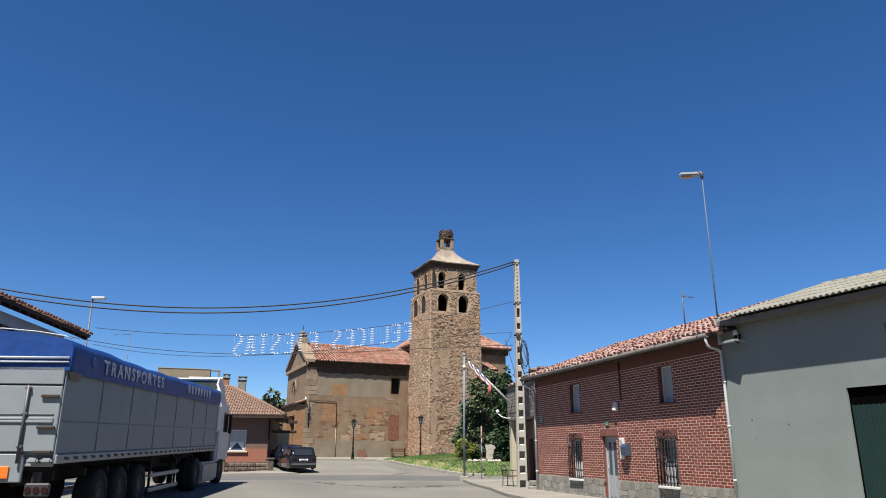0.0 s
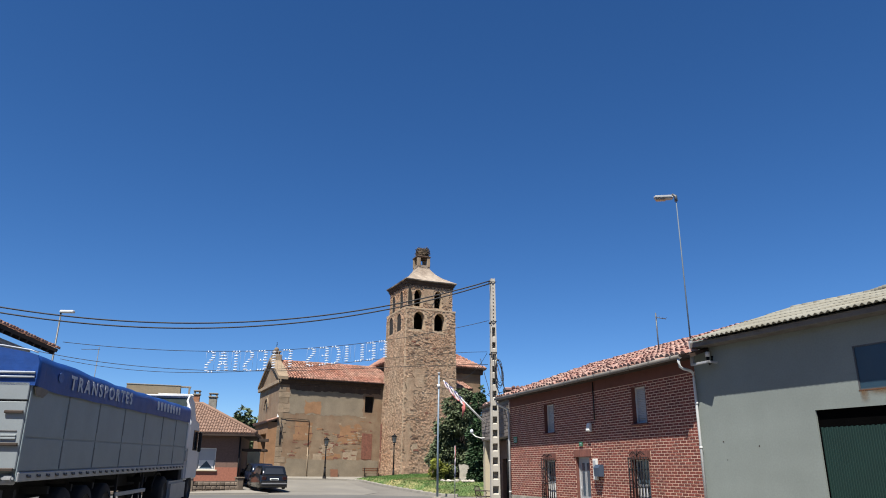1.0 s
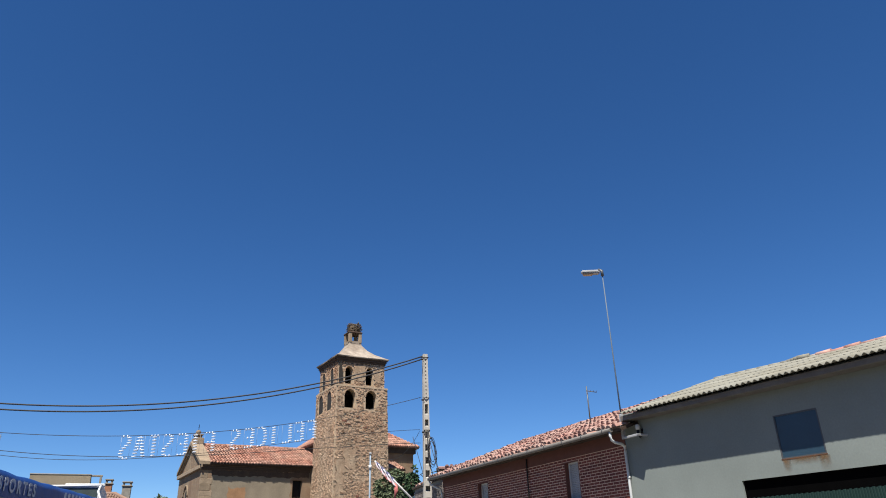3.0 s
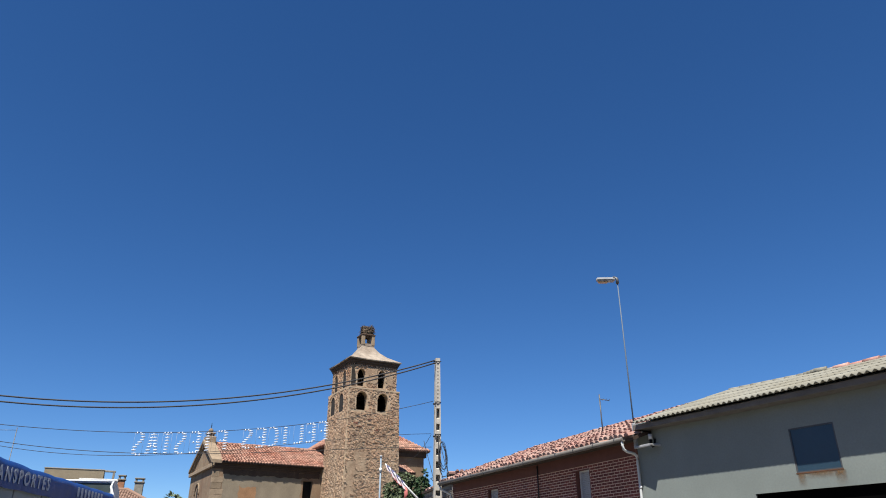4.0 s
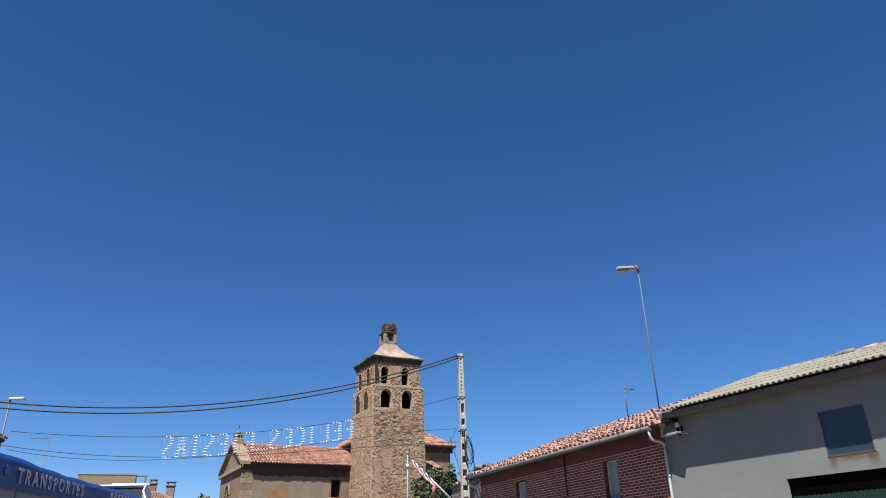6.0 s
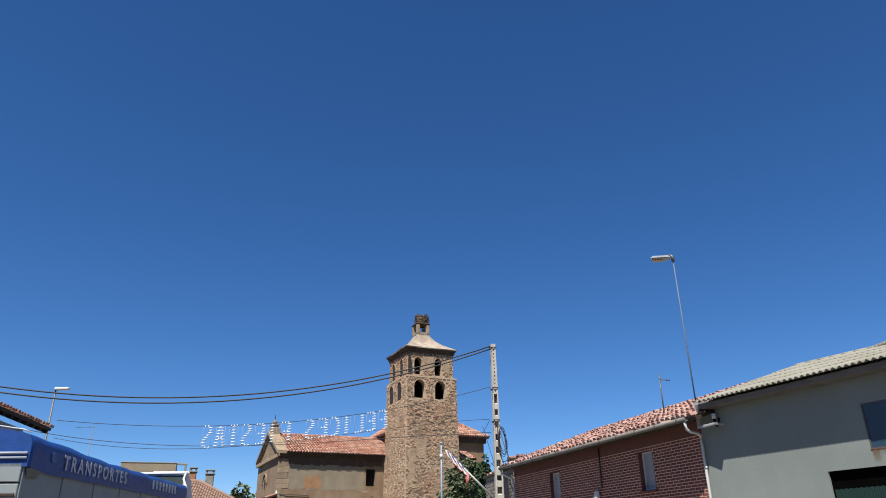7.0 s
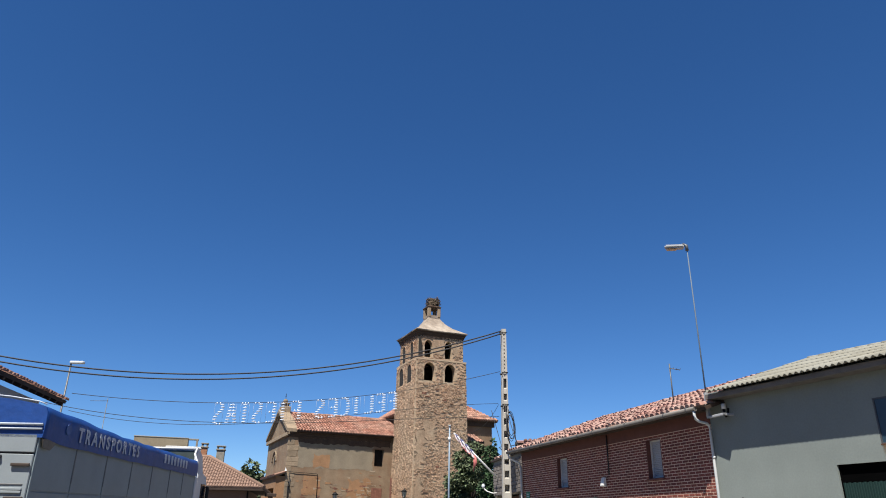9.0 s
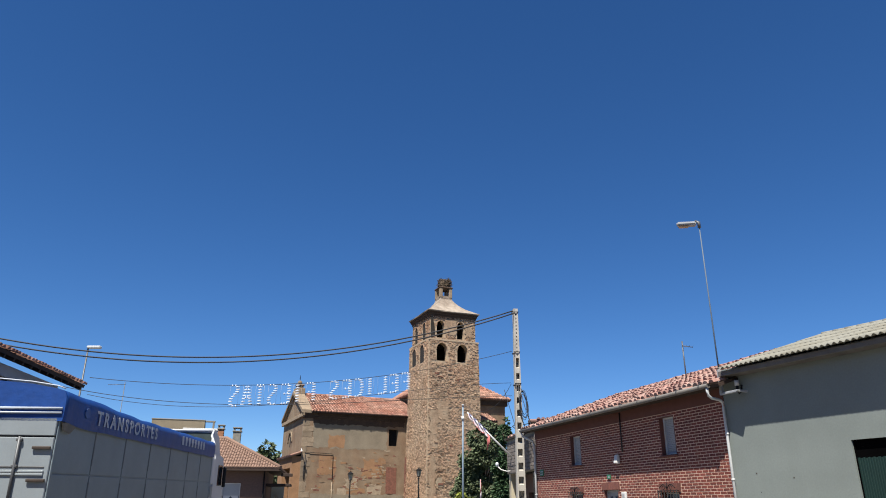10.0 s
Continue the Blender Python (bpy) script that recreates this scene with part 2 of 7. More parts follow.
def bevel_box(bm, x0, y0, z0, x1, y1, z1, r=0.01, seg=1):
    t = bmesh.new()
    box(t, x0, y0, z0, x1, y1, z1)
    bmesh.ops.recalc_face_normals(t, faces=t.faces[:])
    bmesh.ops.bevel(t, geom=t.edges[:], offset=r, segments=seg, affect="EDGES")
    join(bm, t)

def join(bm, t, m=None):
    t.verts.ensure_lookup_table()
    t.verts.index_update()
    made = [bm.verts.new(m @ v.co if m else v.co) for v in t.verts]
    for f in t.faces:
        try:
            bm.faces.new([made[v.index] for v in f.verts]).smooth = f.smooth
        except ValueError:
            pass
    t.free()

def tube(bm, pts, r, seg=8, r2=None, smooth=True):
    """A round bar along points, tapering from r to r2."""
    pts = [Vector(p) for p in pts]
    r2 = r if r2 is None else r2
    rings = []
    for i, p in enumerate(pts):
        way = (pts[min(i + 1, len(pts) - 1)] - pts[max(i - 1, 0)]).normalized()
        side = way.cross(Vector((0, 0, 1)) if abs(way.z) < 0.9 else Vector((1, 0, 0))).normalized()
        up = side.cross(way)
        rr = r + (r2 - r) * i / max(1, len(pts) - 1)
        rings.append([bm.verts.new(p + (side * math.cos(a) + up * math.sin(a)) * rr) for a in (math.tau * k / seg for k in range(seg))])
    for a, c in zip(rings, rings[1:]):
        for k in range(seg):
            bm.faces.new((a[k], a[(k + 1) % seg], c[(k + 1) % seg], c[k])).smooth = smooth
    bm.faces.new(rings[0][::-1])
    bm.faces.new(rings[-1])

def prism(bm, poly, a, c, axis="y"):
    """A polygon of (u, v) drawn out from a to c along an axis: y takes (x, z), x takes (y, z), z takes (x, y)."""
    place = {"y": lambda u, v, w: (u, w, v), "x": lambda u, v, w: (w, u, v), "z": lambda u, v, w: (u, v, w)}[axis]
    lo = [bm.verts.new(place(u, v, a)) for u, v in poly]
    hi = [bm.verts.new(place(u, v, c)) for u, v in poly]
    bm.faces.new(lo[::-1])
    bm.faces.new(hi)
    for i in range(len(poly)):
        j = (i + 1) % len(poly)
        bm.faces.new((lo[i], lo[j], hi[j], hi[i]))

def holed_wall(bm, x0, x1, z0, z1, y0, y1, holes):
    """A wall slab between y0 and y1 with rectangular openings (x0, x1, z0, z1) that go through it."""
    xs = sorted({x0, x1, *(h[0] for h in holes), *(h[1] for h in holes)})
    zs = sorted({z0, z1, *(h[2] for h in holes), *(h[3] for h in holes)})
    cells = {(i, k) for i in range(len(xs) - 1) for k in range(len(zs) - 1)
             if not any(h[0] < (xs[i] + xs[i + 1]) / 2 < h[1] and h[2] < (zs[k] + zs[k + 1]) / 2 < h[3] for h in holes)}
    cache = {}
    def v(i, k, y):
        if (i, k, y) not in cache:
            cache[i, k, y] = bm.verts.new((xs[i], y, zs[k]))
        return cache[i, k, y]
    for i, k in cells:
        bm.faces.new((v(i, k, y0), v(i + 1, k, y0), v(i + 1, k + 1, y0), v(i, k + 1, y0)))
        bm.faces.new((v(i, k, y1), v(i, k + 1, y1), v(i + 1, k + 1, y1), v(i + 1, k, y1)))
        for di, dk, a, c in ((-1, 0, (i, k), (i, k + 1)), (1, 0, (i + 1, k), (i + 1, k + 1)), (0, -1, (i, k), (i + 1, k)), (0, 1, (i, k + 1), (i + 1, k + 1))):
            if (i + di, k + dk) not in cells:
                bm.faces.new((v(*a, y0), v(*c, y0), v(*c, y1), v(*a, y1)))

def mesh_of(name, bm, mat):
    bmesh.ops.recalc_face_normals(bm, faces=bm.faces[:])
    me = bpy.data.meshes.new(name)
    bm.to_mesh(me)
    bm.free()
    me.materials.append(mat)
    return me

def part(name, bm, mat, parent, label="", kind=""):
    ob = new(name, mesh_of(name, bm, mat))
    ob.parent = parent
    return tagged(ob, label, kind=kind)

def piece(name, me, parent, m):
    ob = new(name, me)
    ob.parent = parent
    ob.matrix_basis = m
    return ob

def thing(name, m, label, category, group="", kind=""):
    ob = new(name)
    ob.empty_display_size = 0.3
    ob.matrix_world = m
    return tagged(ob, label, category, group, kind)

def solo(name, bm, mat, m, label, category, group="", kind=""):
    ob = new(name, mesh_of(name, bm, mat))
    ob.matrix_world = m
    return tagged(ob, label, category, group, kind)

def at(az, d, z=0.0):
    """The place d metres off, az degrees to the left of straight ahead."""
    return Vector((-d * math.sin(radians(az)), d * math.cos(radians(az)), z))

def smooth_step(a, b, v):
    v = min(1.0, max(0.0, (v - a) / (b - a)))
    return v * v * (3 - 2 * v)

def ground_z(x, y):
    """The street lies level by the houses and climbs to the church; its far side, under the lorry, is a little higher."""
    z = 0.0 if y < 29 else 0.30 * min(1, max(0, (y - 29) / 15)) ** 1.3 + 0.67 * min(1, max(0, (y - 43) / 16.5))
    crown = min(0.36, max(0.0, 0.12 + 0.018 * (y - 13.0))) * smooth_step(-2.5, -6.0, x) * smooth_step(37.0, 29.5, y)
    return max(z, crown)

# ---- ground ----
def ground():
    bm = bmesh.new()
    xs = [-2500, -600, -200, -80, -50, *range(-40, 41, 2), 50, 80, 200, 600, 2500]
    ys = [-2500, -600, -200, -60, -30, -10, 0, *range(4, 26, 2), *range(26, 72, 1), 80, 110, 200, 600, 2500]
    grid = [[bm.verts.new((x, y, ground_z(x, y) - 0.0)) for y in ys] for x in xs]
    for i in range(len(xs) - 1):
        for j in range(len(ys) - 1):
            bm.faces.new((grid[i][j], grid[i + 1][j], grid[i + 1][j + 1], grid[i][j + 1])).smooth = True
    return solo("ground", bm, M["asphalt"], pose(0, 0, 0), "worn grey asphalt street rising gently to the church", "ground", kind="structure")

ground()

def slab(name, poly, lift, mat, label, category, step=1.0):
    """A low raised sheet over the ground, with an upright edge all round."""
    bm = bmesh.new()
    ring = []
    for (x0, y0), (x1, y1) in zip(poly, poly[1:] + poly[:1]):
        n = max(1, int(math.hypot(x1 - x0, y1 - y0) / step))
        ring += [(x0 + (x1 - x0) * k / n, y0 + (y1 - y0) * k / n) for k in range(n)]
    top = [bm.verts.new((x, y, ground_z(x, y) + lift)) for x, y in ring]
    low = [bm.verts.new((x, y, ground_z(x, y) - 0.05)) for x, y in ring]
    f = bm.faces.new(top)
    for i in range(len(ring)):
        j = (i + 1) % len(ring)
        bm.faces.new((top[i], low[i], low[j], top[j]))
    bmesh.ops.triangulate(bm, faces=[f])
    return solo(name, bm, mat, pose(0, 0, 0), label, category, kind="structure")

HOUSE = pose(3.872, 29.483, 0, 0, 0, -73.5)        # x along the facade towards the garage, y into the house
GARAGE = pose(7.275, 17.996, 0, 0, 0, -65.5)
CHURCH = pose(-11.75, 60.0, 0.95, 0, 0, 22.8)      # x along the front wall to the tower, y into the nave

def tile_rows(bm, x0, x1, length, r=0.09, course=0.36, rnd=None, rough=0.02):
    """Curved roof tiles laid in ranks: x across the roof, y up its slope, z off it."""
    n = max(1, round((x1 - x0) / (2.3 * r)))
    w = (x1 - x0) / n
    rows = max(1, round(length / course))
    for i in range(n):
        for k in range(rows):
            cx = x0 + w * (i + 0.5) + rnd.uniform(-0.012, 0.012)
            y0 = k * length / rows - 0.03 + rnd.uniform(-0.03, 0.03)
            y1 = y0 + length / rows + 0.07
            lift = rnd.uniform(0.0, rough)
            ends = []
            for y, z, s in ((y0, 0.045 + lift, 1.0), (y1, 0.005 + lift * 0.5, 0.86)):
                ends.append([bm.verts.new((cx - math.cos(a) * r * s, y, z + math.sin(a) * r * s * 0.85)) for a in (math.pi * q / 4 for q in range(5))])
            for q in range(4):
                bm.faces.new((ends[0][q], ends[0][q + 1], ends[1][q + 1], ends[1][q])).smooth = True
            bm.faces.new(ends[0])

def slope(y0, z0, y1, z1):
    """The pose of a roof plane that climbs along y."""
    return pose(0, y0, z0, math.degrees(math.atan2(z1 - z0, y1 - y0)), 0, 0), math.hypot(y1 - y0, z1 - z0)

# ---- the brick house ----
HL, EAVE = 11.98, 4.50
H_HOLES = [(3.18, 3.97, 2.98, 4.02), (9.0, 9.72, 2.98, 4.06), (3.04, 3.93, 0.66, 2.02), (8.77, 9.63, 0.66, 1.98), (5.42, 6.34, 0.05, 2.10)]

def brick_house():
    house = thing("brick_house", HOUSE, "two-storey red brick house with clay tile roof and stone base", "house")
    bm = bmesh.new()
    holed_wall(bm, 0, HL, -0.3, EAVE, 0.02, 0.30, H_HOLES)
    front = part("front_wall", bm, M["mortar"], house, "pale mortar bedding of the brick facade")
    bm = bmesh.new()
    box(bm, 0, 0.30, -0.3, 0.25, 8.2, EAVE)
    prism(bm, [(0.30, EAVE), (8.2, EAVE), (4.25, 6.12)], 0.0, 0.25, "x")
    part("gable_wall", bm, M["brown_brick"], house)
    bm = bmesh.new()
    box(bm, HL - 0.25, 0.30, -0.3, HL, 8.2, EAVE)
    prism(bm, [(0.30, EAVE), (8.2, EAVE), (4.25, 6.12)], HL - 0.25, HL, "x")
    part("gable_wall", bm, M["brown_brick"], house)
    bm = bmesh.new()
    box(bm, 0.25, 8.0, -0.3, HL - 0.25, 8.2, EAVE)
    part("back_wall", bm, M["brown_brick"], house)
    # roof
    rnd = random.Random(3)
    m, length = slope(-0.53, EAVE + 0.01, 4.25, 6.19)
    bm = bmesh.new()
    box(bm, -0.12, -0.0, -0.09, HL + 0.55, length, -0.01, m)
    m2 = pose(0, 8.5, EAVE + 0.12) @ pose(0, 0, 0, math.degrees(math.atan2(1.6, -4.25)), 0, 0)
    box(bm, -0.12, 0.0, 0.0, HL + 0.02, 4.5, 0.08, m2)
    part("roof_deck", bm, M["wood_dark"], house, "dark boards under the roof tiles")
    bm = bmesh.new()
    tile_rows(bm, -0.15, HL + 0.50, length, 0.098, 0.36, rnd, 0.05)
    bmesh.ops.transform(bm, matrix=m, verts=bm.verts[:])
    part("roof_tiles", bm, M["tile_red"], house, "weathered red curved clay roof tiles", "stuff")
    bm = bmesh.new()
    for k in range(30):
        x = -0.1 + k * 0.405
        z = 6.20 + rnd.uniform(-0.02, 0.02)
        tube(bm, [(x, 4.27, z), (x + 0.44, 4.27, z + 0.015)], 0.11, 8)
    part("ridge_tiles", bm, M["tile_red"], house)
    # added boards stop a light leak and stand in for eaves shade
    bm = bmesh.new()
    box(bm, -0.12, -0.50, EAVE - 0.012, HL + 0.02, 0.32, EAVE + 0.02)
    part("soffit", bm, M["wood_dark"], house, "dark boards added under the eaves to stop light")
    # gutter
    bm = bmesh.new()
    tube(bm, [(-0.15, -0.57, EAVE + 0.0), (12.2, -0.57, EAVE - 0.01)], 0.062, 10)
    gutter = part("gutter", bm, M["gutter"], house, "grey metal eaves gutter")
    for k in range(13):
        bm = bmesh.new()
        tube(bm, [(0.1 + k * 0.98, -0.57, EAVE), (0.13 + k * 0.98, -0.57, EAVE)], 0.074, 10)
        part("gutter_joint", bm, M["steel_dark"], gutter)
    for x0, x1, z0, z1 in H_HOLES:
        part("reveal", frame_ring(x0 - 0.003, x1 + 0.003, z0 - 0.003, z1 + 0.003, 0.008, 0.29, 0.015), M["brick_band"], house, "brick lining of the opening")
    # windows
    for n, (x0, x1, z0, z1) in enumerate(H_HOLES[:2]):
        win = part("upper_window", frame_ring(x0, x1, z0, z1, 0.14, 0.20, 0.05), M["white"], house, "small upper window with closed pale shutter")
        bm = bmesh.new()
        k = 0
        z = z0 + 0.05
        while z < z1 - 0.06:
            bevel_box(bm, x0 + 0.05, 0.165, z, x1 - 0.05, 0.185, z + 0.046, 0.006)
            z += 0.05
        part("shutter", bm, M["shutter"], win, "closed pale roller shutter", "stuff")
        bm = bmesh.new()
        bevel_box(bm, x0 - 0.06, -0.05, z0 - 0.05, x1 + 0.06, 0.14, z0, 0.008)
        part("sill", bm, M["brick_band"], win)
    for n, (x0, x1, z0, z1) in enumerate(H_HOLES[2:4]):
        win = part("lower_window", frame_ring(x0, x1, z0, z1, 0.16, 0.22, 0.05), M["white"], house, "white-framed ground floor window behind an iron grille")
        bm = bmesh.new()
        box(bm, x0 + 0.05, 0.185, z0 + 0.05, x1 - 0.05, 0.195, z1 - 0.05)
        part("pane", bm, M["window_glass"], win)
        bm = bmesh.new()
        bevel_box(bm, x0 + 0.05, 0.172, z0 + 0.05, (x0 + x1) / 2 + 0.1, 0.18, z0 + 0.62, 0.002)
        part("blind", bm, M["white"], win, "white half curtain")
        bm = bmesh.new()
        bevel_box(bm, x0 - 0.05, -0.10, z0 - 0.07, x1 + 0.05, 0.16, z0, 0.01)
        part("sill", bm, M["white"], win, "pale stone sill")
        bm = bmesh.new()
        gx0, gx1, gz0, gz1 = x0 - 0.02, x1 + 0.02, z0 + 0.03, z1 + 0.06
        for k in range(7):
            x = gx0 + (gx1 - gx0) * k / 6
            tube(bm, [(x, -0.09, gz0), (x, -0.09, gz1)], 0.017, 6)
        for z in (gz0 + 0.05, gz0 + 0.5, gz1 - 0.35, gz1 - 0.04):
            box(bm, gx0, -0.098, z, gx1, -0.082, z + 0.022)
        for x in (gx0, gx1):
            for z in (gz0 + 0.05, gz1 - 0.04):
                box(bm, x - 0.01, -0.09, z, x + 0.01, 0.02, z + 0.02)
        cx = (x0 + x1) / 2
        for s in (-1, 1):
            tube(bm, [(cx + s * (0.03 + 0.36 * q / 12), -0.09, gz1 + 0.05 + 0.13 * math.sin(q / 12 * 3.1) * (1 - q / 20)) for q in range(13)], 0.012, 6)
            tube(bm, [(cx + s * (0.18 + 0.06 * math.cos(q * 0.6)), -0.09, gz1 + 0.06 + 0.05 * math.sin(q * 0.6)) for q in range(10)], 0.009, 6)
        tube(bm, [(cx, -0.09, gz1), (cx, -0.09, gz1 + 0.24)], 0.02, 6, 0.002)
        part("grille", bm, M["black"], win, "black wrought iron window grille with scrolled crest")
    # door
    x0, x1, z0, z1 = H_HOLES[4]
    door = part("front_door", frame_ring(x0, x1, z0, z1, 0.12, 0.20, 0.06), M["shutter"], house, "grey metal house door with glazed strips")
    bm = bmesh.new()
    box(bm, x0 + 0.06, 0.15, z0, x1 - 0.06, 0.18, z1 - 0.06)
    for k in range(3):
        x = x0 + 0.12 + k * 0.26
        bevel_box(bm, x, 0.135, z0 + 0.12, x + 0.1, 0.15, z0 + 0.75, 0.005)
    part("leaf", bm, M["steel"], door)
    for k in range(2):
        bm = bmesh.new()
        x = x0 + 0.18 + k * 0.32
        box(bm, x, 0.14, z0 + 0.82, x + 0.16, 0.149, z1 - 0.2)
        part("pane", bm, M["window_glass"], door)
    bm = bmesh.new()
    tube(bm, [(x0 + 0.14, 0.11, z0 + 0.95), (x0 + 0.14, 0.11, z0 + 1.1)], 0.012, 6)
    part("handle", bm, M["steel"], door)
    bm = bmesh.new()
    bevel_box(bm, x0 - 0.05, -0.25, -0.25, x1 + 0.05, 0.12, 0.05, 0.01)
    part("doorstep", bm, M["kerb"], house)
    # flat bands of upright bricks: under the eaves and over the openings
    bm = bmesh.new()
    bevel_box(bm, 0.0, -0.006, 4.16, HL, 0.02, EAVE, 0.003)
    part("eaves_band", bm, M["brick_band"], house, "smooth reddish band under the eaves")
    for x0, x1, z in ((2.94, 4.03, 2.02), (8.67, 9.73, 1.98), (5.30, 6.46, 2.10)):
        bm = bmesh.new()
        n = round((x1 - x0) / 0.08)
        for k in range(n):
            a = x0 + (x1 - x0) * k / n
            bevel_box(bm, a + 0.004, -0.008, z, a + (x1 - x0) / n - 0.004, 0.02, z + 0.24, 0.003)
        part("lintel", bm, M["brick_band"], house, "soldier course of upright bricks", "stuff")
    return house, front

def frame_ring(x0, x1, z0, z1, y0, y1, w):
    bm = bmesh.new()
    holed_wall(bm, x0, x1, z0, z1, y0, y1, [(x0 + w, x1 - w, z0 + w, z1 - w)])
    return bm

house, house_front = brick_house()

# ---- the grey garage ----
GL, G_EAVE = 13.0, 4.86
G_DOOR = (3.30, 8.6, 0.0, 2.93)
G_WIN = (4.36, 5.36, 3.26, 4.17)

def garage():
    g = thing("garage", GARAGE, "grey rendered garage with fibre-cement roof and green door", "building")
    bm = bmesh.new()
    holed_wall(bm, 0.02, GL, -0.3, G_EAVE + 0.085, 0, 0.30, [G_DOOR, G_WIN])
    part("front_wall", bm, M["grey_render"], g, "grey cement-rendered wall")
    bm = bmesh.new()
    box(bm, 0.02, 0.30, -0.3, 0.25, 7.0, G_EAVE)
    prism(bm, [(0.30, G_EAVE), (7.0, G_EAVE), (3.6, 6.0)], 0.02, 0.25, "x")
    part("gable_wall", bm, M["grey_render"], g)
    bm = bmesh.new()
    box(bm, GL - 0.25, 0.30, -0.3, GL, 7.0, G_EAVE)
    prism(bm, [(0.30, G_EAVE), (7.0, G_EAVE), (3.6, 6.0)], GL - 0.25, GL, "x")
    part("gable_wall", bm, M["grey_render"], g)
    bm = bmesh.new()
    box(bm, 0.25, 6.8, -0.3, GL - 0.25, 7.0, G_EAVE)
    part("back_wall", bm, M["grey_render"], g)
    # wavy sheets
    m, length = slope(-0.49, G_EAVE - 0.03, 3.6, 6.06)
    wave, amp, thick = 0.148, 0.024, 0.012
    n = int((GL - 0.4) / wave * 8)
    crown = lambda x, y: 0.09 * max(0.0, 1 - x / 4.0) * y / length      # the roof lies higher where it meets the brick house
    rows = 4
    for r in range(rows):
        bm = bmesh.new()
        y0, y1 = r * length / rows - 0.04, (r + 1) * length / rows + 0.08
        top, low = [], []
        for k in range(n + 1):
            x = 0.45 + k * wave / 8
            z = amp * math.sin(math.tau * x / wave)
            top.append([bm.verts.new(m @ Vector((x, y, z + lift + 0.04 + crown(x, y)))) for y, lift in ((y0, 0.014), (y1, 0.0))])
            low.append([bm.verts.new(m @ Vector((x, y, z + lift + 0.04 - thick + crown(x, y)))) for y, lift in ((y0, 0.014), (y1, 0.0))])
        for k in range(n):
            bm.faces.new((top[k][0], top[k + 1][0], top[k + 1][1], top[k][1])).smooth = True
            bm.faces.new((low[k][0], low[k][1], low[k + 1][1], low[k + 1][0])).smooth = True
            bm.faces.new((low[k][0], low[k + 1][0], top[k + 1][0], top[k][0]))
        part("roof_sheet", bm, M["fibre"], g, "weathered grey corrugated fibre-cement sheet")
    bm = bmesh.new()
    box(bm, 0.47, 0.62, -0.12, GL, length, -0.005, m)
    box(bm, 0, 3.5, G_EAVE + 0.0, GL, 7.1, G_EAVE + 0.06)
    part("roof_deck", bm, M["wood_dark"], g)
    bm = bmesh.new()
    bevel_box(bm, 0.3, -0.38, G_EAVE - 0.16, GL, -0.003, G_EAVE - 0.03, 0.008)
    part("eaves_board", bm, M["gutter"], g, "dull grey-brown board under the roof sheets")
    rnd = random.Random(8)
    bm = bmesh.new()
    for k in range(26):
        x = 3.3 + k * 0.38
        z = 6.1 + rnd.uniform(-0.015, 0.02)
        tube(bm, [(x, 3.6, z - 0.01), (x + 0.41, 3.6, z)], 0.08, 8)
    part("ridge_tiles", bm, M["tile_red"], g, "red clay ridge tiles")
    bm = bmesh.new()
    for k in range(9):
        x = 0.1 + k * 0.36
        tube(bm, [(x + 0.4, 3.6, 6.08 + crown(x + 0.4, length)), (x + 0.79, 3.6, 6.07 + crown(x + 0.8, length))], 0.085, 8)
    for k in range(4):
        tube(bm, [(2.9 + k * 0.1, 3.5, 6.09 + 0.012 * k), (3.2 + k * 0.1, 3.6, 6.11 + 0.01 * k)], 0.085, 6)
    part("ridge_cap", bm, M["fibre"], g)
    # window
    x0, x1, z0, z1 = G_WIN
    win = part("window", frame_ring(x0, x1, z0, z1, 0.004, 0.09, 0.03), M["steel_dark"], g, "high window with rusty steel frame and dark pane")
    bm = bmesh.new()
    box(bm, x0 + 0.025, 0.02, z0 + 0.025, x1 - 0.025, 0.03, z1 - 0.025)
    part("pane", bm, M["blue_pane"], win, "dull blue-grey window pane")
    bm = bmesh.new()
    bevel_box(bm, x0 - 0.01, -0.006, z0 - 0.02, x1 + 0.01, 0.003, z0 + 0.006, 0.002)
    part("sill", bm, M["rust"], win)
    # door
    x0, x1, z0, z1 = G_DOOR
    door = part("garage_door", frame_ring(x0, x1, z0, z1, 0.05, 0.12, 0.03), M["gap_shade"], g, "wide dark green ribbed metal garage door")
    zt = z1 - 0.36
    bm = bmesh.new()
    x = x0 + 0.03
    while x < x1 - 0.06:
        prism(bm, [(x, 0.058), (x + 0.012, 0.053), (x + 0.040, 0.053), (x + 0.052, 0.058), (x + 0.056, 0.058), (x + 0.056, 0.075), (x, 0.075)], z0 + 0.04, zt - 0.012 * (round(x * 18) % 2), "z")
        x += 0.056
    leaf = part("ribbed_leaf", bm, M["green"], door)
    # black panel paints the shade over the leaf; no real gap here
    bm = bmesh.new()
    box(bm, x0 + 0.03, 0.078, zt - 0.1, x1 - 0.03, 0.09, z1 - 0.03)
    part("header_panel", bm, M["gap_shade"], door, "black panel standing in for shade above the door leaf")
    bm = bmesh.new()
    bevel_box(bm, x0 + 1.55, 0.030, 1.97, x0 + 2.6, 0.050, 2.03, 0.006)
    part("wicket_rail", bm, M["gap_shade"], leaf, "dark top rail of the small wicket door")
    for xx in (x0 + 1.55, x0 + 2.55):
        bm = bmesh.new()
        bevel_box(bm, xx, 0.036, 0.1, xx + 0.05, 0.050, 1.97, 0.006)
        part("wicket_edge", bm, M["green"], leaf)
    bm = bmesh.new()
    bevel_box(bm, x0 + 1.7, 0.028, 1.05, x0 + 1.76, 0.05, 1.2, 0.008)
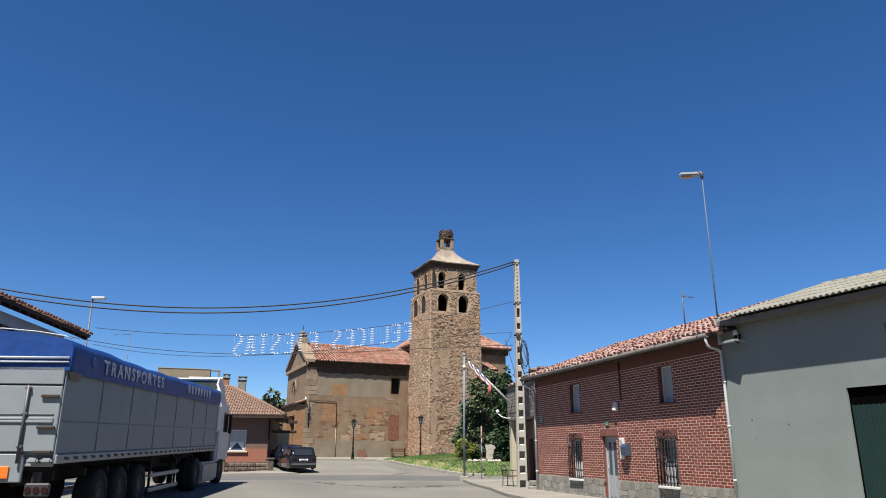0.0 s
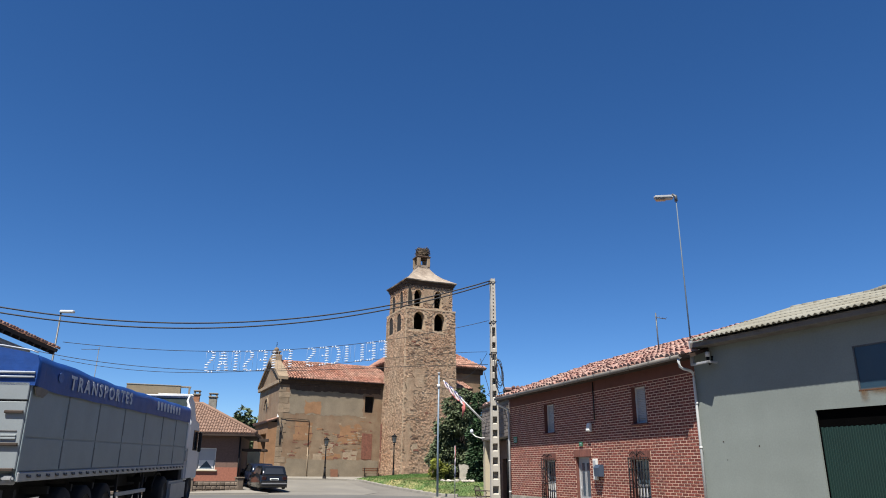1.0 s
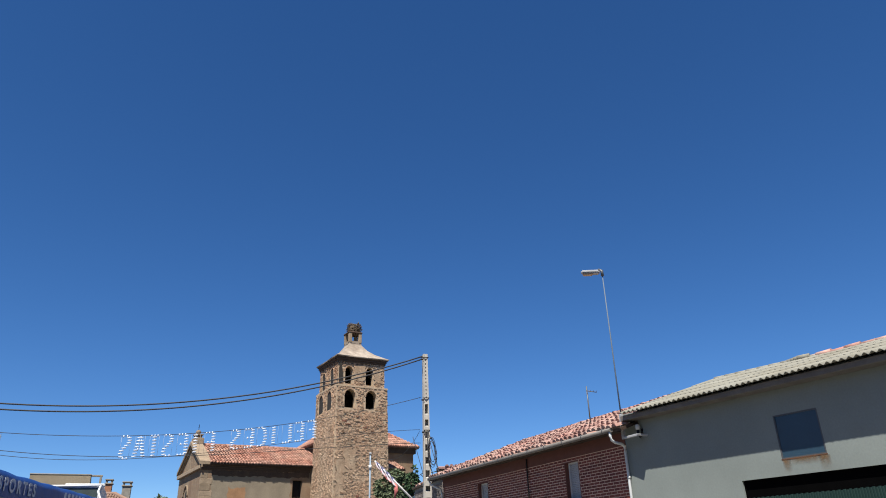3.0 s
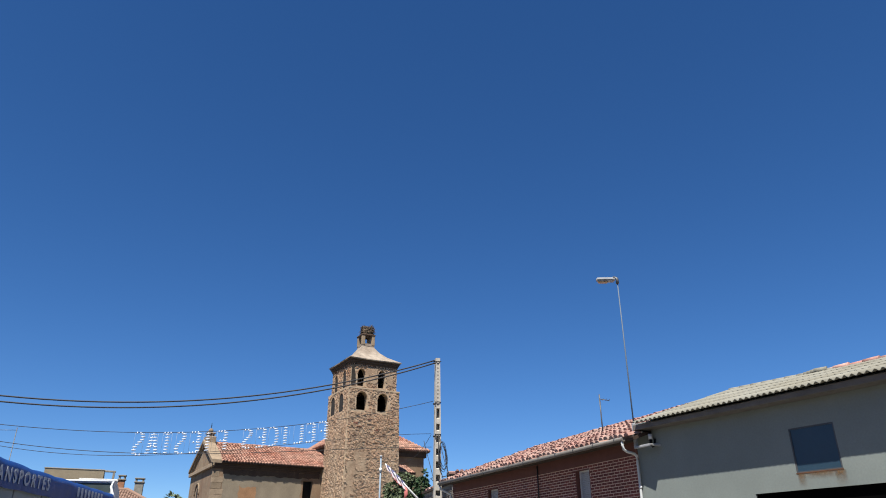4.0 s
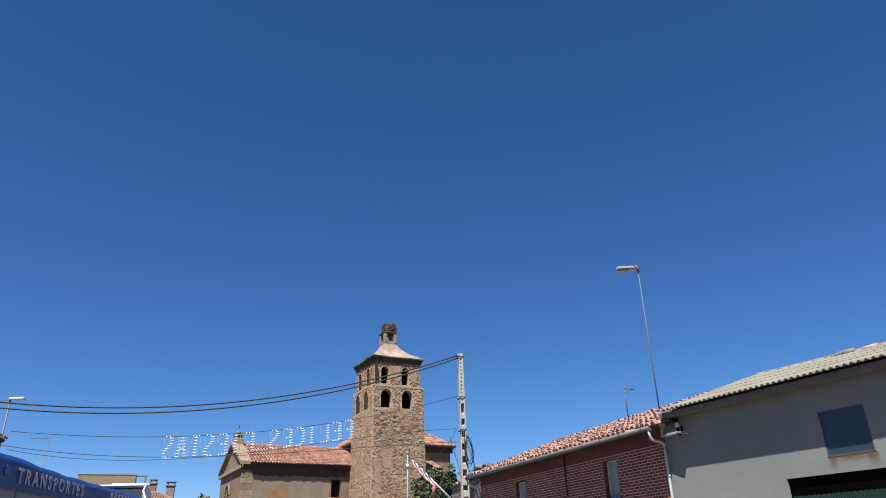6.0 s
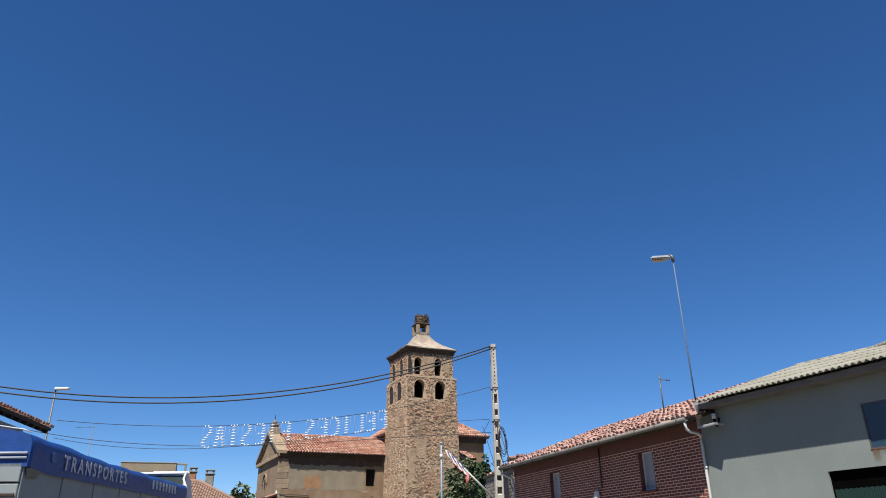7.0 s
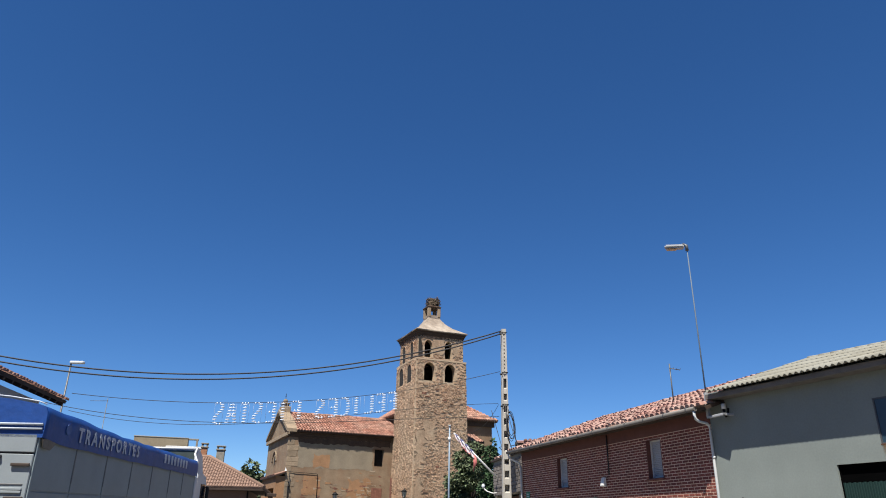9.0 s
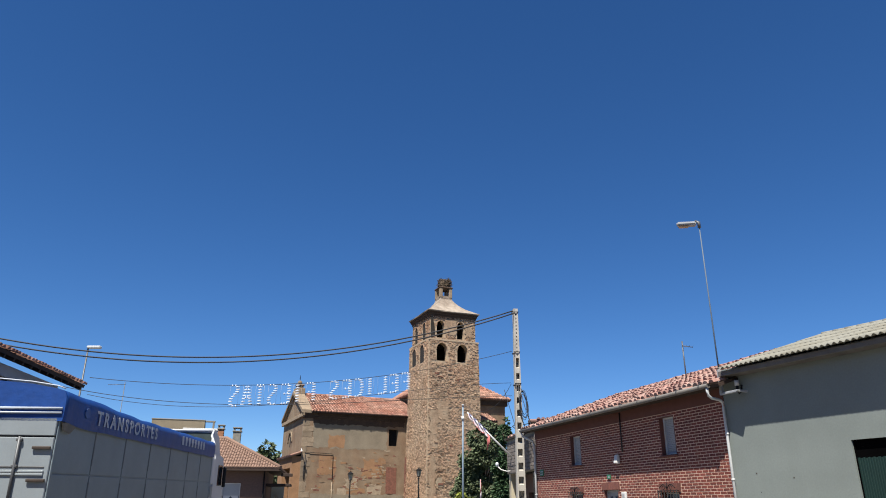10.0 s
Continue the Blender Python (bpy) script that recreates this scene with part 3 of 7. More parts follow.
    part("wicket_handle", bm, M["black"], leaf)
    return g

garage()

# ---- the church ----
def arched_band(bm, x0, x1, z0, z1, y0, y1, arches, seg=8):
    """A wall band with arched openings (centre, width, sill, spring, top) that go right through it."""
    arches = sorted(arches)
    x = x0
    for cx, w, sill, spring, top in arches:
        a, c = cx - w / 2, cx + w / 2
        box(bm, x, y0, z0, a, y1, z1)
        box(bm, a, y0, z0, c, y1, sill)
        curve = [(cx - w / 2 * math.cos(math.pi * k / seg), spring + (top - spring) * math.sin(math.pi * k / seg)) for k in range(seg + 1)]
        for (xa, za), (xb, zb) in zip(curve, curve[1:]):
            prism(bm, [(xa, za), (xb, zb), (xb, z1), (xa, z1)], y0, y1, "y")
        x = c
    box(bm, x, y0, z0, x1, y1, z1)

def rubble_face(bm, w, z0, z1, inset, rnd, skip=lambda x, z: False, size=1.0):
    """Rough courses of field stones on a face: x along it, z up, proud towards -y. inset(z): how far the face lies back."""
    z = z0
    while z < z1:
        h = rnd.uniform(0.06, 0.15) * size
        x = inset(z) + rnd.uniform(0, 0.15)
        while x < w - inset(z) - 0.1:
            lw = min(rnd.uniform(0.10, 0.36) * size, w - inset(z) - x)
            if rnd.random() < 0.93 and not skip(x, z) and not skip(x + lw, z + h):
                d = rnd.uniform(0.012, 0.07)
                y = inset(z + h / 2)
                q = [(x + rnd.uniform(0.0, 0.035), z + rnd.uniform(-0.05, 0.05)), (x + lw - rnd.uniform(0.01, 0.04), z + rnd.uniform(-0.05, 0.05)),
                     (x + lw - rnd.uniform(0.01, 0.05), z + h - rnd.uniform(-0.03, 0.06)), (x + lw / 2, z + h - rnd.uniform(-0.04, 0.02)), (x + rnd.uniform(0.0, 0.05), z + h - rnd.uniform(-0.03, 0.06))]
                cx, cz = sum(p[0] for p in q) / 5, sum(p[1] for p in q) / 5
                back = [bm.verts.new((px, y + 0.02, pz)) for px, pz in q]
                face = [bm.verts.new((cx + (px - cx) * 0.9, y - d * rnd.uniform(0.5, 1.2), cz + (pz - cz) * 0.9)) for px, pz in q]
                bm.faces.new(face)
                for i in range(5):
                    bm.faces.new((back[i], back[(i + 1) % 5], face[(i + 1) % 5], face[i]))
            x += lw
        z += h

CL, CW, CE = 9.18, 9.0, 8.05

def church_building():
    c = thing("church", CHURCH, "old village church of weathered brown masonry with tiled roof", "church")
    rnd = random.Random(5)
    bm = bmesh.new()
    holed_wall(bm, 0, 18.0, -0.8, CE, 0, 0.6, [(7.66, 8.52, 5.55, 6.98)])
    wall = part("front_wall", bm, M["church"], c, "patchy brown rendered masonry wall")
    bm = bmesh.new()
    prism(bm, [(0.6, -0.8), (CW, -0.8), (CW, CE), (CW / 2, 10.15), (0.02, CE), (0.02, CE - 0.1), (0.6, CE - 0.1)], 0.0, 0.6, "x")
    gable = part("gable_wall", bm, M["church"], c, "gable wall of brown masonry")
    bm = bmesh.new()
    box(bm, 0.6, CW - 0.6, -0.8, 18, CW, CE)
    box(bm, 17.4, 0.6, -0.8, 18, CW - 0.6, CE)
    part("back_wall", bm, M["church"], c)
    # render left on the foot of the wall, and mended patches, each a thin coat of its own
    def coat(name, mat, x0, z0, x1, z1, y=-0.006, wob=0.12, label="", host=wall):
        bm = bmesh.new()
        pts = []
        for (ax, az), (bx, bz) in zip([(x0, z0), (x1, z0), (x1, z1), (x0, z1)], [(x1, z0), (x1, z1), (x0, z1), (x0, z0)]):
            n = max(2, int(math.hypot(bx - ax, bz - az) / 0.22))
            for k in range(n):
                pts.append((ax + (bx - ax) * k / n + rnd.uniform(-wob, wob), az + (bz - az) * k / n + rnd.uniform(-wob, wob)))
        prism(bm, pts, y, 0.004, "y")
        part(name, bm, mat, host, label)
    # dark coat paints the eaves shadow over the bare masonry
    coat("bare_band", M["church_dark"], 0.8, 7.17, 9.1, CE - 0.42, -0.012, 0.07, "dark band standing in for eaves shade on bare masonry")
    coat("render_coat", M["church_grey"], 0.95, -0.4, 9.0, 1.5, -0.02, 0.10, "greyish render on the foot of the wall")
    coat("render_coat", M["church_grey"], 0.9, 5.2, 7.5, 7.2, -0.005, 0.09, "greyish upper render coat")
    coat("render_coat", M["church_pale"], 3.25, 0.9, 4.0, 2.1, -0.013, 0.14, "pale lime patch")
    coat("render_coat", M["church_pale"], 3.9, 2.0, 5.0, 2.75, -0.009, 0.16, "pale lime patch")
    coat("render_coat", M["church_pale"], 5.9, 1.6, 7.1, 2.2, -0.008, 0.16, "pale lime patch")
    coat("render_coat", M["church_ochre"], 1.5, 3.1, 3.0, 4.6, -0.007, 0.12, "ochre mended patch")
    coat("render_coat", M["church_ochre"], 5.4, 2.9, 7.3, 4.4, -0.007, 0.2, "ochre mended patch")
    coat("render_coat", M["church_ochre"], 2.2, 5.3, 3.6, 6.3, -0.008, 0.12, "ochre mended patch")
    coat("render_coat", M["church_ochre"], 4.0, 1.55, 5.6, 2.0, -0.006, 0.12, "ochre mended patch")
    for k in range(80):
        x, z = rnd.uniform(0.9, 8.6), rnd.uniform(1.5, 4.2) + (2.2 if rnd.random() < 0.15 else 0)
        w, h = rnd.uniform(0.1, 0.5), rnd.uniform(0.05, 0.15)
        coat("bare_stone", rnd.choice((M["church_pale"], M["church_stone"], M["church_ochre"], M["brick_patch"], M["brick_patch"])), x, z, x + w, z + h, -0.0085 - 0.00008 * k, 0.05)
    for k in range(38):
        x, z = rnd.uniform(3.6, 7.4), rnd.uniform(1.7, 4.1)
        w, h = rnd.uniform(0.12, 0.45), rnd.uniform(0.05, 0.12)
        coat("bare_stone", rnd.choice((M["church_pale"], M["brick_patch"], M["church_ochre"], M["church_stone"])), x, z, x + w, z + h, -0.0155 - 0.00008 * k, 0.05)
    coat("brick_infill", M["brick_patch"], 7.5, 1.56, 8.45, 3.75, -0.03, 0.02, "walled-up doorway of reddish brick")
    # quoins at the corner
    z = -0.5
    while z < CE - 0.75:
        h = rnd.uniform(0.32, 0.5)
        w = rnd.choice((0.5, 0.85))
        bm = bmesh.new()
        bevel_box(bm, -0.016, -0.016 - rnd.uniform(0, 0.012), z, w + rnd.uniform(-0.12, 0.12), 0.3, z + h - 0.02, 0.012)
        part("quoin", bm, M["church_stone"], c)
        z += h
    m, length = slope(-0.48, CE + 0.06, CW / 2, 10.2)
    bm = bmesh.new()
    tile_rows(bm, 0.55, 18.3, length, 0.11, 0.45, rnd)
    bmesh.ops.transform(bm, matrix=m, verts=bm.verts[:])
    part("roof_tiles", bm, M["tile_old"], c, "faded red curved clay tiles", "stuff")
    bm = bmesh.new()
    box(bm, 0.55, 0, -0.12, 18.3, length, -0.01, m)
    box(bm, 0.55, 0, 0, 18.3, length, 0.1, pose(0, CW + 0.5, CE + 0.02) @ pose(0, 0, 0, math.degrees(math.atan2(2.15, -5.0)), 0, 0))
    part("roof_deck", bm, M["wood_dark"], c)
    bm = bmesh.new()
    for k in range(40):
        x = 0.6 + k * 0.44
        tube(bm, [(x, CW / 2, 10.25 + rnd.uniform(-0.02, 0.02)), (x + 0.47, CW / 2, 10.26)], 0.13, 8)
    part("ridge_tiles", bm, M["tile_old"], c)
    # eaves shade is put into the colour of these steps
    for k, (o, zz) in enumerate(((0.07, CE - 0.44), (0.14, CE - 0.29), (0.21, CE - 0.14))):
        bm = bmesh.new()
        bevel_box(bm, -0.1, -o, zz, 9.15, 0.0, zz + 0.145, 0.02)
        part("cornice", bm, M["church_dark"], c, "stepped stone cornice, eaves shade put into its dark tone")
    # gable coping, mouldings and pinnacle
    for s in (-1, 1):
        bm = bmesh.new()
        y0, z0, y1, z1 = (CW / 2 + s * (CW / 2 + 0.25), CE - 0.02, CW / 2, 10.2)
        prism(bm, [(y0, z0), (y1, z1), (y1, z1 + 0.28), (y0, z0 + 0.26)], -0.25, 0.7, "x")
        part("coping", bm, M["church_stone"], c)
        bm = bmesh.new()
        prism(bm, [(y0, z0 - 0.22), (y1, z1 - 0.24), (y1, z1), (y0, z0)], -0.12, 0.0, "x")
        part("coping_moulding", bm, M["church_stone"], c)
    bm = bmesh.new()
    bevel_box(bm, -0.22, -0.1, CE - 0.35, 0.0, CW + 0.15, CE - 0.05, 0.03)
    part("string_course", bm, M["church_stone"], c)
    bm = bmesh.new()
    bevel_box(bm, -0.1, 3.9, 10.2, 0.75, 4.9, 10.75, 0.04)
    bevel_box(bm, 0.0, 4.05, 10.75, 0.6, 4.7, 11.0, 0.05)
    bevel_box(bm, -0.08, 3.95, 10.98, 0.7, 4.8, 11.08, 0.03)
    bmesh.ops.create_uvsphere(bm, u_segments=12, v_segments=8, radius=0.22, matrix=pose(0.3, 4.38, 11.25))
    part("pinnacle", bm, M["church_stone"], c, "stone pinnacle on the gable")
    bm = bmesh.new()
    box(bm, 0.28, 4.36, 11.4, 0.32, 4.4, 11.95)
    box(bm, 0.28, 4.22, 11.68, 0.32, 4.54, 11.72)
    part("iron_cross", bm, M["black"], c)
    bm = bmesh.new()
    tube(bm, [(-0.02, 5.3 + 0.85 * math.cos(a), 5.9 + 0.95 * math.sin(a)) for a in (math.pi * k / 16 for k in range(17))], 0.09, 6)
    part("blind_arch", bm, M["church_stone"], gable)
    # flat dark disc on the wall paints the unlit oval
    bm = bmesh.new()
    prism(bm, [(5.3 + 0.26 * math.cos(math.tau * k / 14), 6.0 + 0.5 * math.sin(math.tau * k / 14)) for k in range(14)], -0.01, 0.02, "x")
    part("oculus", bm, M["dark"], gable, "small dark oval window")
    # lower storey of the gable, thicker, with a tiled ledge and the great doorway
    bm = bmesh.new()
    holed_wall(bm, -0.0, 6.0, -0.8, 4.45, -0.75, 0.0, [(0.6, 3.9, -0.8, 3.55)])
    bmesh.ops.transform(bm, matrix=Matrix(((0, 1, 0, 0), (1, 0, 0, 0), (0, 0, 1, 0), (0, 0, 0, 1))), verts=bm.verts[:])
    porch = part("porch_wall", bm, M["church_ochre"], c, "thick ochre lower wall round the doorway")
    bm = bmesh.new()
    rows = 42
    for k in range(rows):
        y = -0.15 + 6.3 * k / rows
        tube(bm, [(-0.95, y, 4.50), (0.02, y, 4.82)], 0.1, 6)
    part("porch_tiles", bm, M["tile_old"], c, "narrow lean-to of clay tiles", "stuff")
    bm = bmesh.new()
    prism(bm, [(-0.9, 4.36), (0.0, 4.66), (0.0, 4.76), (-0.9, 4.46)], -0.15, 6.15, "y")
    part("porch_ledge", bm, M["church_stone"], c)
    bm = bmesh.new()
    box(bm, -0.12, 0.5, -0.8, -0.08, 4.0, 3.7)
    part("church_door", bm, M["wood_dark"], c, "tall dark wooden church door")
    for k in range(7):
        bm = bmesh.new()
        bevel_box(bm, -0.16, 0.62 + k * 0.46, -0.3, -0.12, 0.62 + k * 0.46 + 0.43, 3.5, 0.01)
        part("door_plank", bm, M["wood_dark"], c)
    # window in the front wall
    # near-black sheet behind the opening in place of its dark inside
    bm = bmesh.new()
    box(bm, 7.6, 0.42, 5.5, 8.6, 0.46, 7.05)
    win = part("window", bm, M["dark"], c, "dark deep window opening")
    for k in range(3):
        bm = bmesh.new()
        x = 7.66 + 0.215 * (k + 1)
        tube(bm, [(x, 0.3, 5.5), (x, 0.3, 7.05)], 0.015, 6)
        part("bar", bm, M["black"], win)
    bm = bmesh.new()
    tube(bm, [(0.25, -0.06, 4.80), (1.5, -0.06, 4.76), (2.64, -0.06, 4.72), (2.70, -0.06, 4.66), (2.73, -0.06, 2.45)], 0.022, 6)
    part("cable_pipe", bm, M["black"], c, "black cable pipe across the wall")
    bm = bmesh.new()
    tube(bm, [(2.73, -0.06, 2.47), (2.75, -0.06, -0.1)], 0.035, 8)
    part("steel_pipe", bm, M["church_pale"], c)
    bm = bmesh.new()
    tube(bm, [(0.0, -0.05, 4.9), (-0.12, -0.35, 5.05), (-0.12, -0.55, 5.0)], 0.025, 6)
    bmesh.ops.create_cone(bm, cap_ends=True, segments=12, radius1=0.10, radius2=0.03, depth=0.16, matrix=pose(-0.12, -0.58, 4.9))
    part("wall_lamp", bm, M["white"], c, "white lamp on the corner of the wall")
    bm = bmesh.new()
    for k, (dx, dz) in enumerate(((0, 0), (0.12, -0.4), (-0.08, -0.9))):
        tube(bm, [(0.3 + dx, -0.07, 4.7 + dz), (0.3 + dx * 0.4, -0.09, 3.6 + dz), (0.35, -0.07, 2.6)], 0.02, 5)
    part("loose_cable", bm, M["cable"], c)
    # the higher crossing behind the tower
    X0, X1, Y0, Y1, Z = 10.6, 20.2, 1.6, 8.4, 10.6
    bm = bmesh.new()
    box(bm, X0, Y0, -0.8, X1, Y1, Z)
    cross = part("crossing", bm, M["church"], c, "higher crossing of brown masonry behind the tower")
    bm = bmesh.new()
    box(bm, X0 - 0.2, Y0 - 0.2, Z - 0.75, X1 + 0.2, Y1 + 0.2, Z - 0.3)
    # wide board added under the tiles to block light streaks
    box(bm, X0 - 0.42, Y0 - 0.42, Z - 0.3, X1 + 0.42, Y1 + 0.42, Z - 0.21)
    part("cornice", bm, M["church_dark"], cross)
    bm = bmesh.new()
    prism(bm, [(X0 - 0.45, Z - 0.2), (X1 + 0.45, Z - 0.2), ((X0 + X1) / 2 + 2.2, 12.6), ((X0 + X1) / 2 - 2.2, 12.6)], Y0 + 2.9, Y1 - 2.9, "y")
    part("roof_core", bm, M["wood_dark"], cross)
    bm = bmesh.new()
    mm, ln = slope(Y0 - 0.5, Z - 0.18, 5.0, 12.65)
    n = 42
    for i in range(n):
        x = X0 - 0.45 + (X1 - X0 + 0.9) * (i + 0.5) / n
        reach = min(1.0, (min(x - X0, X1 - x) + 0.45) / 3.1)
        for k in range(max(1, int(9 * reach))):
            a, e = ln * k / 9 - 0.03, ln * (k + 1) / 9 + 0.06
            tube(bm, [mm @ Vector((x, a, 0.05)), mm @ Vector((x, e, 0.02))], 0.11, 6)
    for i in range(30):
        y = Y0 - 0.45 + (Y1 - Y0 + 0.9) * (i + 0.5) / 30
        reach = min(1.0, (min(y - Y0, Y1 - y) + 0.45) / 3.4)
        for s in (0, 1):
            xe, xi = (X0 - 0.5, X0 + 2.6) if s == 0 else (X1 + 0.5, X1 - 2.6)
            tube(bm, [(xe, y, Z - 0.15), (xe + (xi - xe) * reach, y, Z - 0.15 + 2.25 * reach)], 0.11, 6)
    part("roof_tiles", bm, M["tile_old"], cross, "red clay tiles of a hipped roof", "stuff")
    return c

church_building()

# ---- the tower ----
TOWER = CHURCH @ pose(9.18, -5.2, 0)
TW = 5.2

def tower():
    t = thing("bell_tower", TOWER, "square rubble-stone bell tower with arched bell openings", "tower")
    rnd = random.Random(11)
    lean = lambda z: 0.18 * max(0.0, z) / 12.3
    bm = bmesh.new()
    rings = [[bm.verts.new(v) for v in ((i, i, z), (TW - i, i, z), (TW - i, TW - i, z), (i, TW - i, z))] for z, i in ((-0.9, 0.0), (4, lean(4)), (8, lean(8)), (12.3, lean(12.3)))]
    for a, b_ in zip(rings, rings[1:]):
        for i in range(4):
            bm.faces.new((a[i], a[(i + 1) % 4], b_[(i + 1) % 4], b_[i]))
    bm.faces.new(rings[0][::-1])
    bm.faces.new(rings[-1])
    shaft = part("shaft", bm, M["rubble_mortar"], t, "tapering shaft of brown rubble stone")
    lower = [(1.45, 1.0, 12.45, 13.45, 14.05), (3.42, 1.0, 12.45, 13.45, 14.05)]
    upper = [(1.40, 0.72, 14.55, 15.6, 16.1), (3.35, 0.72, 14.55, 15.6, 16.15)]
    i0, i1 = 0.19, 0.40
    turn = {"front": pose(0, 0, 0), "left": pose(0, TW, 0, 0, 0, -90), "back": pose(TW, TW, 0, 0, 0, 180), "right": pose(TW, 0, 0, 0, 0, 90)}
    belfry = {}
    for name, m in turn.items():
        bm = bmesh.new()
        e = 0.0 if name in ("front", "back") else 0.55
        # unseen right and back arches mostly left shut to darken the inside
        arched_band(bm, i0 + e, TW - i0 - e, 12.3, 14.25, i0, i0 + 0.55, {"right": [], "back": lower[1:]}.get(name, lower))
        box(bm, i0 + e, i0 - 0.05, 14.25, TW - i0 - e, i0 + 0.55, 14.38)
        arched_band(bm, i1 + e, TW - i1 - e, 14.38, 16.55, i1, i1 + 0.5, upper if name in ("front", "left") else [])
        bmesh.ops.remove_doubles(bm, verts=bm.verts[:], dist=0.001)
        bmesh.ops.transform(bm, matrix=m, verts=bm.verts[:])
        belfry[name] = part("belfry_wall", bm, M["rubble_mortar"], t, "belfry wall pierced by two rows of arches")
    # field stones on the two faces that the street sees, and the flank
    def near_arch(x, z):
        return any(abs(x - a[0]) < a[1] / 2 + 0.02 and a[2] - 0.02 < z < a[4] + 0.02 for a in lower + upper)
    for name in ("front", "left", "right"):
        bm = bmesh.new()
        rubble_face(bm, TW, -0.7, 12.25, lean, rnd)
        bmesh.ops.transform(bm, matrix=turn[name], verts=bm.verts[:])
        part("rubble_facing", bm, M["rubble"], shaft, "irregular brown field stones", "stuff")
        bm = bmesh.new()
        rubble_face(bm, TW, 12.35, 14.2, lambda z: i0, rnd, near_arch)
        rubble_face(bm, TW, 14.42, 16.45, lambda z: i1, rnd, near_arch, 0.9)
        bmesh.ops.transform(bm, matrix=turn[name], verts=bm.verts[:])
        part("rubble_facing", bm, M["rubble"], belfry[name], "irregular brown field stones", "stuff")
        for a in lower + upper:
            bm = bmesh.new()
            iy = i0 if a in lower else i1
            n = 11
            for k in range(n):
                q0, q1 = math.pi * k / n + 0.02, math.pi * (k + 1) / n - 0.02
                r0, r1 = a[1] / 2, a[1] / 2 + 0.09
                hz = (a[4] - a[3])
                prism(bm, [(a[0] - r * math.cos(q), a[3] + (hz + (r - r0)) * math.sin(q)) for r, q in ((r0, q0), (r0, q1), (r1, q1), (r1, q0))], iy - 0.03, iy + 0.02, "y")
            bmesh.ops.transform(bm, matrix=turn[name], verts=bm.verts[:])
            part("arch_ring", bm, M["rubble"], belfry[name], "ring of flat bricks round the opening", "stuff")
    # added lining on the far walls, dark so the arches read unlit
    for name, m in turn.items():
        bm = bmesh.new()
        y = i0 + 0.56
        if name == "back":
            arched_band(bm, y, TW - y, 12.42, 14.3, y, y + 0.03, lower[1:])
            box(bm, y, y, 14.3, TW - y, y + 0.03, 16.5)
        elif name == "right":
            box(bm, y, y, 12.42, TW - y, y + 0.03, 16.5)
        bmesh.ops.transform(bm, matrix=m, verts=bm.verts[:])
        if name in ("back", "right"):
            part("inner_lining", bm, M["inner_gloom"], t, "near-black lining standing in for the belfry's darkness")
        else:
            bm.free()
    # upper floor is added to keep light out of the arches
    bm = bmesh.new()
    box(bm, 0.7, 0.7, 12.3, TW - 0.7, TW - 0.7, 12.42)
    box(bm, 0.75, 0.75, 14.3, TW - 0.75, TW - 0.75, 14.4)
    part("bell_floor", bm, M["wood_dark"], t, "dark belfry floors added to keep the arches dark")
    # smoother lime coats and a brick edge among the stones
    def coat(face, mat, x0, z0, x1, z1, y, wob, label, host):
        pts = []
        for (ax, az), (bx, bz) in zip([(x0, z0), (x1, z0), (x1, z1), (x0, z1)], [(x1, z0), (x1, z1), (x0, z1), (x0, z0)]):
            n = max(2, int(math.hypot(bx - ax, bz - az) / 0.2))
            pts += [(ax + (bx - ax) * k / n + rnd.uniform(-wob, wob), az + (bz - az) * k / n + rnd.uniform(-wob, wob)) for k in range(n)]
        bm = bmesh.new()
        prism(bm, pts, y - 0.05, y + 0.02, "y")
        bmesh.ops.transform(bm, matrix=turn[face], verts=bm.verts[:])
        part("lime_coat", bm, M[mat], host, label)
    coat("front", "tower_lime", 0.35, 5.0, 1.05, 8.2, lean(6), 0.14, "smooth tan lime coat on the rubble", shaft)
    coat("front", "tower_lime", 0.95, 7.2, 2.1, 9.0, lean(8), 0.2, "smooth tan lime coat on the rubble", shaft)
    coat("front", "tower_lime", 0.3, 0.4, 0.85, 4.4, lean(2), 0.12, "smooth tan lime coat on the rubble", shaft)
    coat("front", "church_pale", 0.9, 2.1, 1.5, 2.8, lean(2), 0.1, "pale lime patch on the rubble", shaft)
    coat("front", "tower_lime", 1.86, 14.9, 2.9, 16.2, i1, 0.08, "smooth tan lime coat between the arches", belfry["front"])
    coat("front", "tower_lime", 3.8, 14.8, 4.5, 15.9, i1, 0.12, "smooth tan lime coat beside the arch", belfry["front"])
    coat("left", "brick_patch", 0.1, -0.3, 0.42, 4.6, lean(2), 0.06, "reddish brick edge where the tower meets the nave", shaft)
    for k in range(34):
        x, z = rnd.uniform(0.5, 4.6), rnd.choice((rnd.uniform(0.2, 5.5), rnd.uniform(9.0, 12.0)))
        coat("front", rnd.choice(("brick_patch", "arch_brick", "church_pale", "tower_lime")), x, z, x + rnd.uniform(0.12, 0.5), z + rnd.uniform(0.05, 0.14), lean(z) - 0.02 - 0.0005 * k, 0.04, "", shaft)
    # thin near-black patch up the left edge of the upper storey
    bm = bmesh.new()
    prism(bm, [(i1 + 0.05, 14.62), (i1 + 0.42, 14.7), (i1 + 0.40, 15.3), (i1 + 0.30, 16.0), (i1 + 0.22, 16.4), (i1 + 0.06, 16.42)], i1 - 0.085, i1 + 0.01, "y")
    part("soot_patch", bm, M["streak_dark"], belfry["front"], "dark streak beside the corner")
